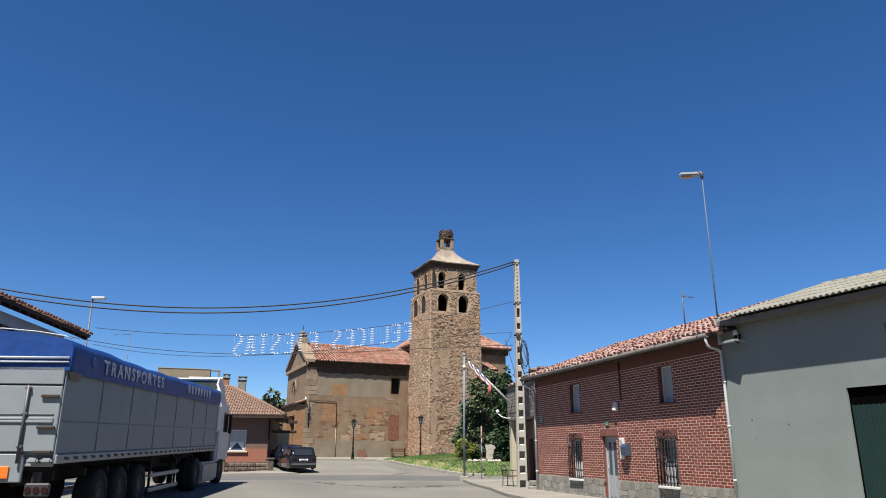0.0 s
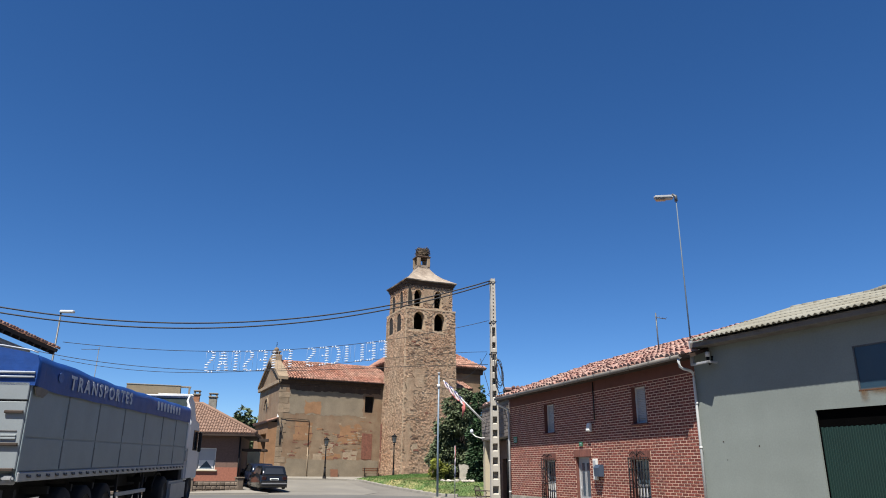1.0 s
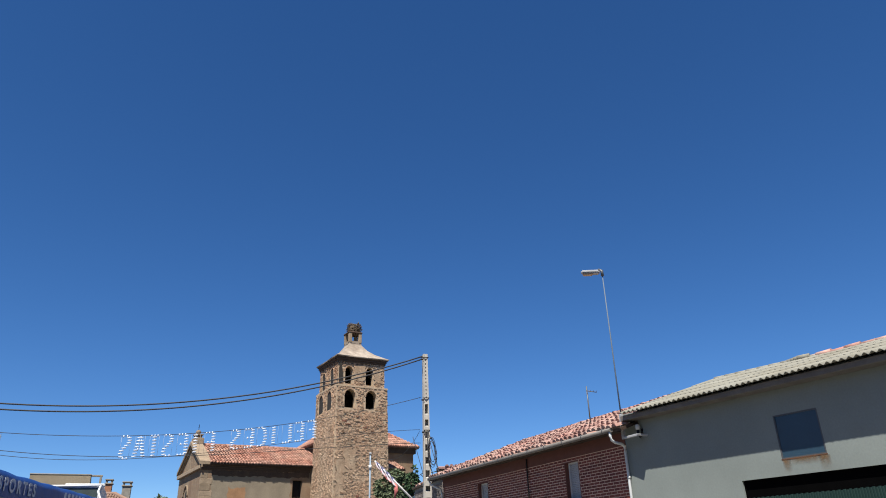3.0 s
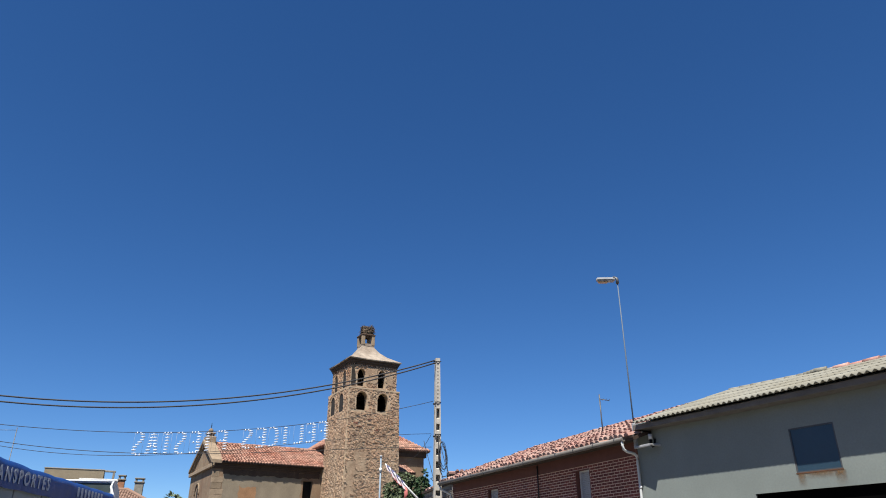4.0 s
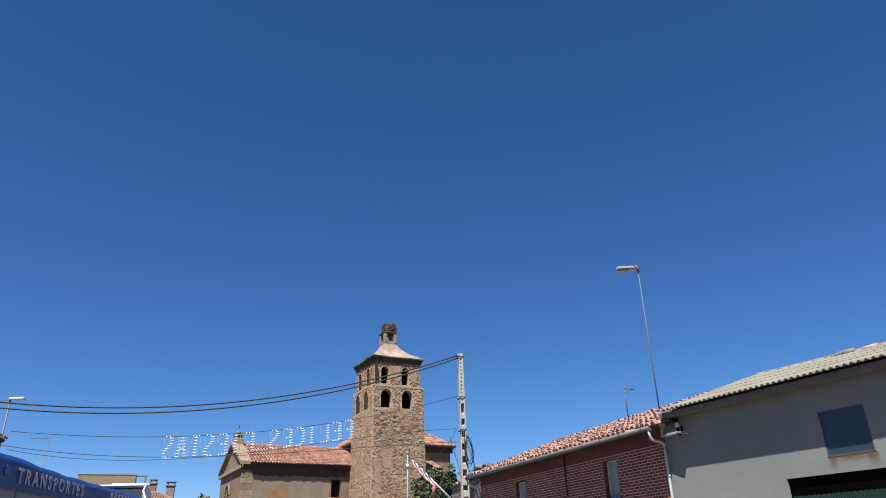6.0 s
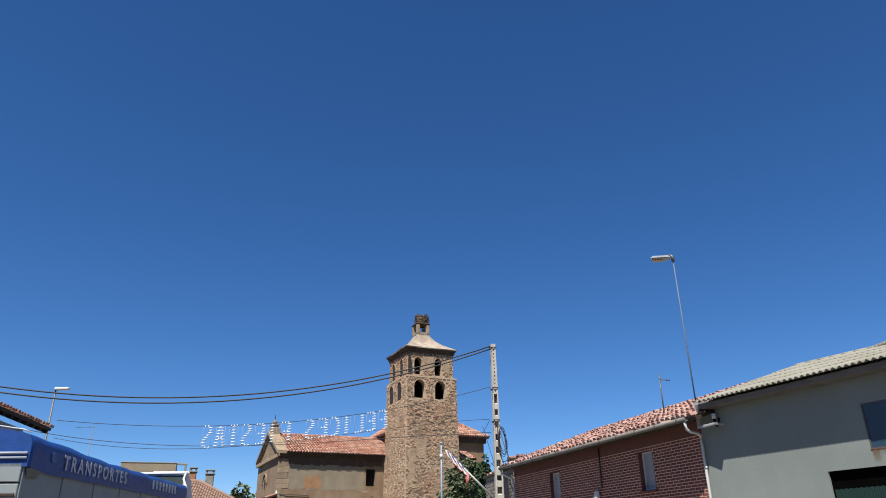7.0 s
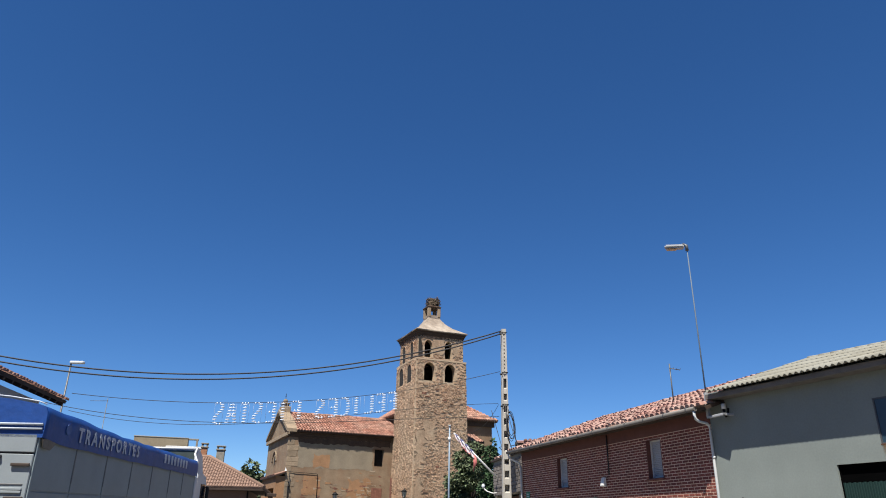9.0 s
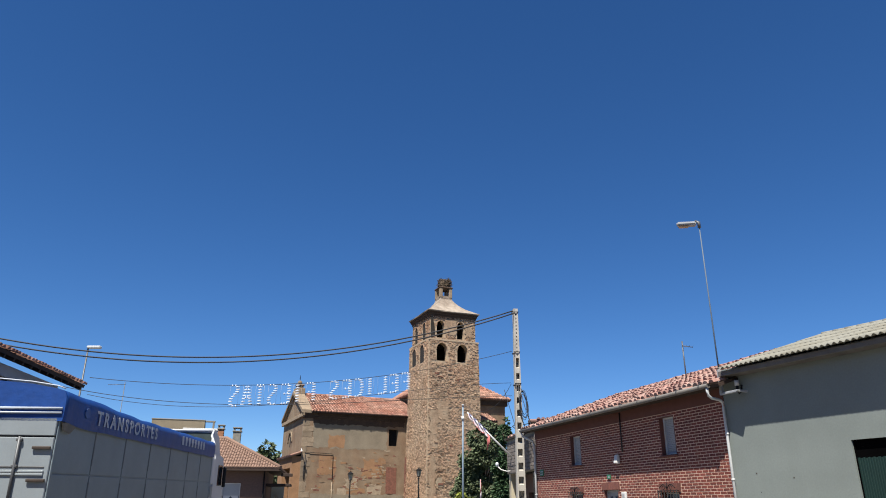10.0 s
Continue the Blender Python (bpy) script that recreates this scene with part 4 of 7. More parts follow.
    # added dark panels paint the shade of the left arches
    for a in lower + upper:
        iy = i0 if a in lower else i1
        bm = bmesh.new()
        box(bm, a[0] - a[1] / 2 - 0.1, iy + 0.03, a[2] - 0.02, a[0] + a[1] / 2 + 0.1, iy + 0.06, a[4] + 0.1)
        bmesh.ops.transform(bm, matrix=turn["left"], verts=bm.verts[:])
        part("opening_board", bm, M["dark"], belfry["left"], "near-black panel standing in for shade inside the arch")
    bm = bmesh.new()
    for dx in (1.6, 3.5):
        tube(bm, [(dx, 1.2, 13.9), (dx, 4.0, 13.9)], 0.07, 6)
    part("bell_beam", bm, M["wood_dark"], t)
    # eaves and the sagging roof
    # cornice coloured near black for the shade under the roof edge
    bm = bmesh.new()
    for o, z0, z1 in ((0.38, 16.30, 16.46), (0.32, 16.46, 16.62), (0.25, 16.62, 16.78), (0.17, 16.78, 16.92)):
        bevel_box(bm, o, o, z0, TW - o, TW - o, z1, 0.02)
    part("cornice", bm, M["church_dark"], t, "stepped brick cornice darkened for the eaves shade")
    bm = bmesh.new()
    prof = [(0.10, 16.90), (0.08, 16.98), (0.5, 17.22), (1.1, 17.6), (1.6, 18.05), (1.95, 18.55), (2.08, 18.85)]
    rings = []
    sub = 6
    for i, z in prof:
        loop = []
        for (ax, ay), (bx, by) in zip(((i, i), (TW - i, i), (TW - i, TW - i), (i, TW - i)), ((TW - i, i), (TW - i, TW - i), (i, TW - i), (i, i))):
            for k in range(sub):
                f = k / sub
                dip = 0.03 * math.sin(math.pi * f) if 0 < f < 1 else 0
                loop.append(bm.verts.new((ax + (bx - ax) * f + rnd.uniform(-0.015, 0.015), ay + (by - ay) * f + rnd.uniform(-0.015, 0.015), z - dip)))
        rings.append(loop)
    for a, b_ in zip(rings, rings[1:]):
        n = len(a)
        for k in range(n):
            bm.faces.new((a[k], a[(k + 1) % n], b_[(k + 1) % n], b_[k]))
    bm.faces.new(rings[-1])
    bm.faces.new(rings[0][::-1])
    part("roof", bm, M["cap"], t, "pale concave pyramid roof")
    # open lantern on the roof
    lantern = thing_part("roof_lantern", t)
    for x in (2.12, 3.08):
        for y in (2.12, 3.08):
            bm = bmesh.new()
            bevel_box(bm, x - 0.15, y - 0.15, 18.8, x + 0.15, y + 0.15, 19.75, 0.03)
            part("post", bm, M["church_stone"], lantern)
    bm = bmesh.new()
    bevel_box(bm, 1.92, 1.92, 19.7, 3.28, 3.28, 19.86, 0.05)
    part("cap", bm, M["church_dark"], lantern)
    bm = bmesh.new()
    box(bm, 2.0, 2.0, 18.7, 3.2, 3.2, 18.95)
    part("lantern_base", bm, M["cap"], lantern)
    return t

def thing_part(name, parent):
    bm = bmesh.new()
    box(bm, 2.3, 2.3, 18.6, 2.9, 2.9, 18.8)
    return part(name, bm, M["church_stone"], parent, "small open stone lantern on the roof")

tower()

def nest():
    rnd = random.Random(21)
    bm = bmesh.new()
    for k in range(520):
        a = rnd.uniform(0, math.tau)
        h = rnd.uniform(0, 1)
        r = (0.30 + 0.36 * math.sin(0.3 + h * 2.5)) * rnd.uniform(0.6, 1.1)
        p = Vector((r * math.cos(a), r * math.sin(a), h * 1.0 + 0.1 * math.cos(a * 2 + 1)))
        way = Vector((-math.sin(a) + rnd.uniform(-0.6, 0.6), math.cos(a) + rnd.uniform(-0.6, 0.6), rnd.uniform(-0.35, 0.35))).normalized() * rnd.uniform(0.12, 0.32)
        tube(bm, [p - way, p + way], rnd.uniform(0.010, 0.022), 4)
    t = bmesh.new()
    bmesh.ops.create_icosphere(t, subdivisions=2, radius=0.5)
    bmesh.ops.transform(t, matrix=Matrix.Translation((0, 0, 0.45)) @ Matrix.Diagonal((1.15, 1.15, 0.95, 1)), verts=t.verts[:])
    join(bm, t)
    solo("stork_nest", bm, M["twigs"], TOWER @ pose(2.68, 2.6, 19.74), "large round nest of dark twigs on the tower lantern", "nest")

nest()

# ---- the lorry ----
TRUCK = pose(-7.02, 13.0, 0.0, 1.03, 0, 5.7)   # x to the right of the lorry, y forwards, from the trailer's rear right corner
TL, T_LOW = 13.25, 0.12

def wheel(parent, x, y, r=0.52, w=0.36, side=1, name="wheel"):
    bm = bmesh.new()
    prof = [(0.0, r * 0.62), (0.02, r * 0.93), (0.06, r), (w - 0.06, r), (w - 0.02, r * 0.93), (w, r * 0.62)]
    n = 28
    rings = []
    for u, rr in prof:
        rings.append([bm.verts.new((x - side * u, y + rr * math.cos(math.tau * k / n), T_LOW + r + rr * math.sin(math.tau * k / n))) for k in range(n)])
    for a, b_ in zip(rings, rings[1:]):
        for k in range(n):
            bm.faces.new((a[k], a[(k + 1) % n], b_[(k + 1) % n], b_[k])).smooth = True
    bm.faces.new(rings[-1])
    w_ob = part(name, bm, M["rubber"], parent, "black rubber tyre")
    bm = bmesh.new()
    rim = [(0.01, r * 0.62), (0.05, r * 0.56), (0.10, r * 0.30), (0.03, r * 0.22), (0.02, 0.0)]
    rings = [[bm.verts.new((x - side * u, y + rr * math.cos(math.tau * k / 20), T_LOW + r + rr * math.sin(math.tau * k / 20))) for k in range(20)] for u, rr in rim[:-1]]
    for a, b_ in zip(rings, rings[1:]):
        for k in range(20):
            bm.faces.new((a[k], a[(k + 1) % 20], b_[(k + 1) % 20], b_[k])).smooth = True
    bm.faces.new(rings[-1])
    part("rim", bm, M["rim"], w_ob)
    return w_ob

def lettering(text, size, extrude, mat, parent, m, name):
    cu = bpy.data.curves.new(name, "FONT")
    cu.body, cu.size, cu.extrude = text, size, extrude
    cu.space_character = 1.45
    cu.offset = 0.012
    ob = bpy.data.objects.new(name, cu)
    scene.collection.objects.link(ob)
    me = bpy.data.meshes.new_from_object(ob.evaluated_get(bpy.context.evaluated_depsgraph_get()))
    bpy.data.objects.remove(ob)
    xs = [v.co.x for v in me.vertices]
    me.materials.clear()
    me.materials.append(mat)
    o = new(name, me)
    o.parent = parent
    o.matrix_basis = m
    return o, max(xs) - min(xs)

def lorry():
    t = thing("lorry", TRUCK, "parked white and grey tipper lorry under a blue tarpaulin", "lorry")
    # trailer box: pressed panels between posts, with a seam at half height
    bm = bmesh.new()
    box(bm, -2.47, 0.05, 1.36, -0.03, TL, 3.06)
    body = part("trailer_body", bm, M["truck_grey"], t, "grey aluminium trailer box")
    edges = [0.04, 1.87, 3.76, 5.70, 7.62, 9.64, 11.4, TL - 0.06]
    for x in (-0.03, -2.47):
        s = 1 if x > -1 else -1
        for a, c in zip(edges, edges[1:]):
            for z0, z1 in ((1.53, 2.10), (2.125, 3.04)):
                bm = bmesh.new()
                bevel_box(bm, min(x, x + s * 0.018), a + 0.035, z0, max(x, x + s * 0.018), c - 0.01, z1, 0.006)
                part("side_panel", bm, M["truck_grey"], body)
        for y in edges[1:-1]:
            for z0, z1 in ((1.56, 1.98), (2.3, 2.98)):
                bm = bmesh.new()
                bevel_box(bm, min(x, x + s * 0.034), y - 0.012, z0, max(x, x + s * 0.034), y + 0.03, z1, 0.008)
                part("post", bm, M["clamp"], body, "dull grey upright clamp post")
        for y in (edges[0], edges[-1]):
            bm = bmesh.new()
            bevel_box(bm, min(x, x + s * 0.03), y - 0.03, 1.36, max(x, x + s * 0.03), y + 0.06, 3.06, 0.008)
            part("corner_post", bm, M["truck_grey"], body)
    for x0, x1 in ((-0.03, 0.03), (-2.53, -2.47)):
        bm = bmesh.new()
        bevel_box(bm, x0, 0.02, 1.35, x1, TL, 1.51, 0.012)
        part("side_rail", bm, M["truck_rail"], body, "pale bottom rail with lashing hooks")
    for k in range(30):
        bm = bmesh.new()
        y = 0.35 + k * 0.43
        tube(bm, [(0.028, y, 1.46), (0.05, y + 0.02, 1.43), (0.05, y + 0.12, 1.42), (0.028, y + 0.15, 1.45)], 0.018, 6)
        part("lashing_hook", bm, M["steel_dark"], body)
    # rear: head board, two doors, lock bars and hinges
    bm = bmesh.new()
    bevel_box(bm, -2.46, -0.03, 2.76, -0.03, 0.05, 3.08, 0.012)
    part("head_board", bm, M["truck_white"], t, "pale board above the rear doors")
    for s in (0, 1):
        x0 = -2.45 + 1.22 * s
        bm = bmesh.new()
        bevel_box(bm, x0 + 0.012, -0.02, 1.56, x0 + 1.2, 0.05, 2.735, 0.014)
        door = part("rear_door", bm, M["truck_white"], t, "white rear door with lock bar and hinges")
        for zz, mat in ((2.2, "steel_dark"), (2.12, "truck_white"), (2.07, "truck_white")):
            bm = bmesh.new()
            bevel_box(bm, x0 + 0.05, -0.045 if mat == "truck_white" else -0.03, zz, x0 + 1.12, -0.018, zz + (0.03 if mat == "steel_dark" else 0.04), 0.006)
            part("rib", bm, M[mat], door)
        bm = bmesh.new()
        bx = x0 + (0.62 if s else 0.6)
        tube(bm, [(bx, -0.06, 1.36), (bx, -0.06, 2.74)], 0.026, 8)
        part("lock_bar", bm, M["steel_dark"], door, "dark steel lock bar")
        for zz in (1.62, 2.2, 2.66):
            bm = bmesh.new()
            bevel_box(bm, bx - 0.05, -0.08, zz, bx + 0.05, -0.02, zz + 0.05, 0.008)
            part("bar_guide", bm, M["steel_dark"], door)
        for zz in (1.53, 1.96, 2.52):
            bm = bmesh.new()
            hx = x0 + (0.86 if s else 0.02)
            bevel_box(bm, hx, -0.07, zz, hx + 0.32, -0.03, zz + 0.055, 0.01)
            part("hinge", bm, M["hinge"], door, "dark brown strap hinge")
    bm = bmesh.new()
    box(bm, -2.42, -0.012, 2.715, -0.06, 0.0, 2.755)
    part("door_gap", bm, M["rubber"], t)
    # chassis and rear underrun gear
    bm = bmesh.new()
    for x in (-1.75, -0.85):
        bevel_box(bm, x, 0.3, 0.95, x + 0.12, 12.6, 1.35, 0.01)
    for y in (0.5, 2.0, 3.25, 4.6, 6.4, 9.2):
        box(bm, -2.3, y, 1.05, -0.2, y + 0.1, 1.2)
    part("chassis", bm, M["rubber"], t, "black chassis frame")
    bm = bmesh.new()
    bevel_box(bm, -2.40, 0.10, 0.58, -0.06, 0.22, 0.74, 0.02)
    for x in (-2.2, -0.4):
        box(bm, x, 0.14, 0.7, x + 0.1, 0.3, 1.2)
    part("rear_bumper", bm, M["bumper"], t, "black rear underrun bar")
    bm = bmesh.new()
    bevel_box(bm, -1.94, -0.01, 1.03, -0.53, 0.08, 1.53, 0.02)
    part("lamp_beam", bm, M["truck_white"], t, "white panel below the rear doors")
    bm = bmesh.new()
    bevel_box(bm, -2.42, 0.05, 1.30, -0.05, 0.14, 1.53, 0.02)
    part("rear_beam", bm, M["truck_rail"], t)
    for x in (-2.3, -0.47):
        bm = bmesh.new()
        bevel_box(bm, x, 0.04, 0.78, x + 0.44, 0.12, 1.02, 0.03)
        lamp = part("tail_lamp", bm, M["bumper"], t, "dark tail lamp box with round lenses")
        for k in range(3):
            bm = bmesh.new()
            tube(bm, [(x + 0.08 + k * 0.14, 0.05, 0.9), (x + 0.08 + k * 0.14, 0.028, 0.9)], 0.058, 14)
            part("lamp_lens", bm, M["red_light"], lamp)
    for x in (-1.75, -0.90):
        bm = bmesh.new()
        bevel_box(bm, x, -0.04, 1.10, x + 0.16, -0.012, 1.31, 0.008)
        part("marker_plate", bm, M["orange"], t, "orange reflective marker plate")
    for x in (-0.46, -0.22):
        bm = bmesh.new()
        bevel_box(bm, x, -0.06, 1.36, x + 0.19, 0.03, 1.46, 0.03, 2)
        part("hand_latch", bm, M["truck_rail"], t, "pale rounded latch under the door")
    for y in (2.6, 3.87, 5.25):
        for x, s in ((-0.06, 1), (-2.44, -1)):
            wheel(t, x, y, 0.52, 0.40, s)
    for x in (-0.06, -2.44):
        for zz in (0.44, 0.80):
            bm = bmesh.new()
            bevel_box(bm, x - 0.02, 5.95, zz, x + 0.02, 8.7, zz + 0.10, 0.008)
            part("side_guard", bm, M["truck_rail"], t, "pale aluminium side guard rail")
        for y in (6.05, 8.45):
            bm = bmesh.new()
            box(bm, x - 0.07, y, 0.44, x - 0.02, y + 0.08, 1.36)
            part("guard_post", bm, M["rubber"], t)
    for x in (-2.05, -0.55):
        bm = bmesh.new()
        bevel_box(bm, x, 9.35, 0.45, x + 0.14, 9.5, 1.36, 0.01)
        bevel_box(bm, x - 0.08, 9.28, 0.40, x + 0.22, 9.57, 0.45, 0.01)
        part("landing_leg", bm, M["rubber"], t)
    # tarpaulin: flat sides, a low arched top and a drooping hem that rises at the rear corner
    bm = bmesh.new()
    n = 80
    crest = lambda y: 3.50 + 0.09 * smooth_step(5.0, 0.5, y)
    rows = []
    for k in range(n + 1):
        y = -0.03 + (TL + 0.03) * k / n
        top = crest(y) + 0.012 * math.cos(math.tau * y / 1.9)
        hem = 2.96 + 0.06 * smooth_step(1.0, 0.0, y) + 0.007 * math.sin(y * 3.4) * smooth_step(0.5, 1.5, y)
        out = 0.006 * math.sin(k * 1.7)
        half = [(0.05, hem), (0.062 + out, hem + 0.24), (0.055 + out * 0.7, top - 0.16), (0.01, top - 0.03), (-0.12, top + 0.01), (-0.6, top + 0.09), (-1.25, top + 0.14)]
        full = half + [(-2.5 - x, z) for x, z in half[-2::-1]]
        rows.append([bm.verts.new((x, y, z)) for x, z in full])
    for a, b_ in zip(rows, rows[1:]):
        for j in range(len(a) - 1):
            bm.faces.new((a[j], a[j + 1], b_[j + 1], b_[j])).smooth = True
    bm.faces.new(rows[0])
    bm.faces.new(rows[-1])
    tarp = part("tarpaulin", bm, M["tarp"], t, "blue tarpaulin cover stretched over hoops")
    for z, r in ((3.25, 0.022), (3.17, 0.018)):
        bm = bmesh.new()
        tube(bm, [(-2.5, -0.05, z), (-1.2, -0.055, z - 0.01), (0.03, -0.05, z)], r, 8)
        part("tarp_cord", bm, M["letter"], tarp, "pale hem cord")
    bm = bmesh.new()
    tube(bm, [(-2.38, -0.035, 3.66), (-1.9, -0.035, 3.73), (-1.25, -0.035, 3.78), (-0.6, -0.035, 3.73), (-0.12, -0.035, 3.66), (0.02, -0.035, 3.61)], 0.012, 6)
    part("tarp_edge", bm, M["letter"], tarp)
    bm = bmesh.new()
    prism(bm, [(0.02, 3.0), (0.1, 2.86), (0.42, 2.83), (0.62, 2.95), (0.5, 3.02)], 0.03, 0.05, "x")
    part("tarp_strap", bm, M["concrete_dark"], tarp, "loose grey corner strap")
    bm = bmesh.new()
    prism(bm, [(1.05 + 0.13 * math.cos(math.tau * k / 12), 3.27 + 0.10 * math.sin(math.tau * k / 12)) for k in range(12)], 0.066, 0.0775, "x")
    part("emblem", bm, M["emblem"], tarp, "small dull blue oval mark")
    side = Matrix(((0, 0, 1, 0.076), (1, 0, 0, 1.57), (0, 1, 0, 3.10), (0, 0, 0, 1)))
    o, w = lettering("TRANSPORTES", 0.385, 0.001, M["letter"], tarp, side, "lettering")
    o.matrix_basis = side @ Matrix.Diagonal((4.3 / w, 1, 1, 1))
    tagged(o, "white painted word along the tarpaulin")
    for k in range(8):
        bm = bmesh.new()
        x = 8.45 + k * 0.395
        bevel_box(bm, 0.0765, x, 3.12, 0.081, x + 0.19, 3.37, 0.002)
        part("lettering_bar", bm, M["letter"], tarp)
    # tractor
    bm = bmesh.new()
    poly = [(13.75, 0.95), (15.7, 0.95), (15.75, 1.9), (15.6, 2.7), (15.3, 3.1), (13.75, 3.2)]
    prism(bm, poly, -2.48, -0.02, "x")
    bmesh.ops.recalc_face_normals(bm, faces=bm.faces[:])
    bmesh.ops.bevel(bm, geom=bm.edges[:], offset=0.07, segments=3, affect="EDGES")
    cab = part("cab", bm, M["cab_white"], t, "white driver's cab")
    # roof deflector: a solid white hood, its hollow's shade painted as a panel
    bm = bmesh.new()
    prism(bm, [(13.75, 3.15), (15.2, 3.1), (14.7, 3.75), (14.0, 3.97), (13.75, 3.99)], -2.3, -0.14, "x")
    hood = part("wind_deflector", bm, M["cab_white"], cab, "white roof deflector with its hollow back painted dark")
    bm = bmesh.new()
    box(bm, -2.2, 13.735, 3.2, -0.24, 13.748, 3.88)
    part("hood_opening", bm, M["hood_dark"], hood, "dark panel standing in for the deflector's shaded hollow")
    for pts in ([(-2.28, 13.72, 3.95), (-0.16, 13.72, 3.95)], [(-0.16, 13.72, 3.95), (-0.2, 13.62, 3.75), (-0.05, 13.5, 3.45), (-0.02, 13.4, 3.3)]):
        bm = bmesh.new()
        tube(bm, pts, 0.04, 8)
        part("hood_rim", bm, M["cab_white"], hood)
    for z0, z1, mat in ((2.05, 2.95, "cab_white"), (1.62, 2.0, "truck_white")):
        bm = bmesh.new()
        bevel_box(bm, -0.05, 13.36, z0, 0.0, 13.74, z1, 0.03)
        part("side_fairing", bm, M[mat], cab, "white fairing behind the cab")
    bm = bmesh.new()
    bevel_box(bm, -0.03, 14.5, 2.0, 0.0, 15.3, 2.75, 0.02)
    part("side_window", bm, M["car_glass"], cab)
    bm = bmesh.new()
    bevel_box(bm, 0.02, 15.2, 1.95, 0.14, 15.32, 2.7, 0.03)
    tube(bm, [(-0.05, 15.25, 2.65), (0.09, 15.26, 2.65)], 0.02, 6)
    part("mirror", bm, M["rubber"], cab)
    bm = bmesh.new()
    bevel_box(bm, -2.35, 13.3, 0.9, -0.15, 13.75, 1.9, 0.03)
    part("cab_base", bm, M["rubber"], t)
    for y, w in ((11.0, 0.55), (14.75, 0.34)):
        for x, s in ((-0.05, 1), (-2.45, -1)):
            wheel(t, x, y, 0.52, w, s)
    bm = bmesh.new()
    bevel_box(bm, -0.55, 11.75, 0.30, -0.04, 14.1, 0.98, 0.08, 2)
    part("fuel_tank", bm, M["truck_rail"], t, "silver fuel tank")
    bm = bmesh.new()
    bevel_box(bm, -1.9, 10.4, 0.75, -0.6, 15.4, 1.0, 0.02)
    part("tractor_frame", bm, M["rubber"], t)
    for x0 in (-0.55, -2.45):
        bm = bmesh.new()
        tube(bm, [(x0 + 0.25, 11.0 + 0.66 * math.cos(a), T_LOW + 0.52 + 0.62 * math.sin(a)) for a in (math.pi * (0.05 + 0.9 * k / 10) for k in range(11))], 0.03, 6)
        part("mudguard", bm, M["rubber"], t)
    return t

lorry()

# ---- concrete pole, lamps and flags ----
def pole():
    t = thing("utility_pole", pose(3.38, 30.9, 0.0, 0, 0, 6), "tall pale concrete electricity pole with recessed slots", "pole")
    H = 10.15
    half = lambda z: 0.205 - 0.108 * z / H
    flange = lambda z: 0.066 - 0.024 * z / H
    bm = bmesh.new()
    for s in (-1, 1):
        prism(bm, [(s * half(0), -0.3), (s * (half(0) - flange(0)), -0.3), (s * (half(H) - flange(H)), H), (s * half(H), H)], -0.15, 0.15, "y")
    # thin back web, and between the flanges deep pockets parted by rungs with sloping sills
    prism(bm, [(-half(0) + 0.05, -0.3), (half(0) - 0.05, -0.3), (half(7.9) - 0.03, 7.9), (-half(7.9) + 0.03, 7.9)], 0.115, 0.14, "y")
    z, step, first = -0.3, 0.60, True
    while z < 7.6:
        rung = (0.42 if first else 0.30) - 0.004 * z
        w = half(z + rung) - flange(z) + 0.012
        x = prism_sill(bm, w, z, z + rung)
        z += step + (0.12 if first else 0.0)
        first = False
        step *= 0.99
    box(bm, -half(8) + 0.04, -0.13, 7.85, half(8) - 0.04, 0.13, H)
    shaft = part("shaft", bm, M["concrete"], t, "tapering concrete shaft")
    # dark plates on the solid face paint the shaded holes
    for k in range(12):
        bm = bmesh.new()
        zz = 7.95 + k * 0.17
        box(bm, -0.02, -0.136, zz, 0.02, -0.128, zz + 0.07)
        part("step_hole", bm, M["dark"], shaft)
    for zz, n in ((9.98, 2), (8.12, 1), (6.7, 1)):
        bm = bmesh.new()
        tube(bm, [(-0.14, -0.17, zz), (0.14, -0.17, zz)], 0.02, 6)
        for k in range(n):
            tube(bm, [(-0.12 - 0.04 * k, -0.17, zz - 0.09 + 0.1 * k), (-0.22, -0.19, zz - 0.1 + 0.1 * k)], 0.04, 8)
        part("insulator", bm, M["rubber"], t)
    rnd = random.Random(4)
    bm = bmesh.new()
    for k in range(4):
        a, c, lean = 0.12 + 0.025 * k, 0.50 + 0.07 * (k % 3), rnd.uniform(-0.06, 0.06)
        tube(bm, [(0.2 + a * math.sin(math.tau * q / 18) + lean * math.cos(math.tau * q / 18), -0.19 - 0.02 * k, 5.85 - 0.05 * k + c * math.cos(math.tau * q / 18)) for q in range(19)], 0.013, 5)
    tube(bm, [(0.0, -0.17, 6.7), (0.03, -0.18, 5.4), (0.2, -0.18, 4.9), (0.35, -0.16, 4.55)], 0.018, 5)
    tube(bm, [(0.1, -0.18, 6.5), (0.34, -0.18, 5.9), (0.42, -0.18, 5.2), (0.62, -0.16, 4.75)], 0.014, 5)
    part("cable_coil", bm, M["cable"], t, "coil of spare black cable")
    bm = bmesh.new()
    bevel_box(bm, -0.10, -0.22, 4.35, 0.06, -0.14, 4.62, 0.01)
    part("junction_box", bm, M["concrete"], t)
    bm = bmesh.new()
    tube(bm, [(-0.22, -0.18, 4.75), (-0.3, -0.05, 4.85), (-0.2, 0.18, 4.9), (0.25, 0.18, 4.95), (0.5, 0.0, 5.0)], 0.018, 5)
    part("cable_band", bm, M["cable"], t)

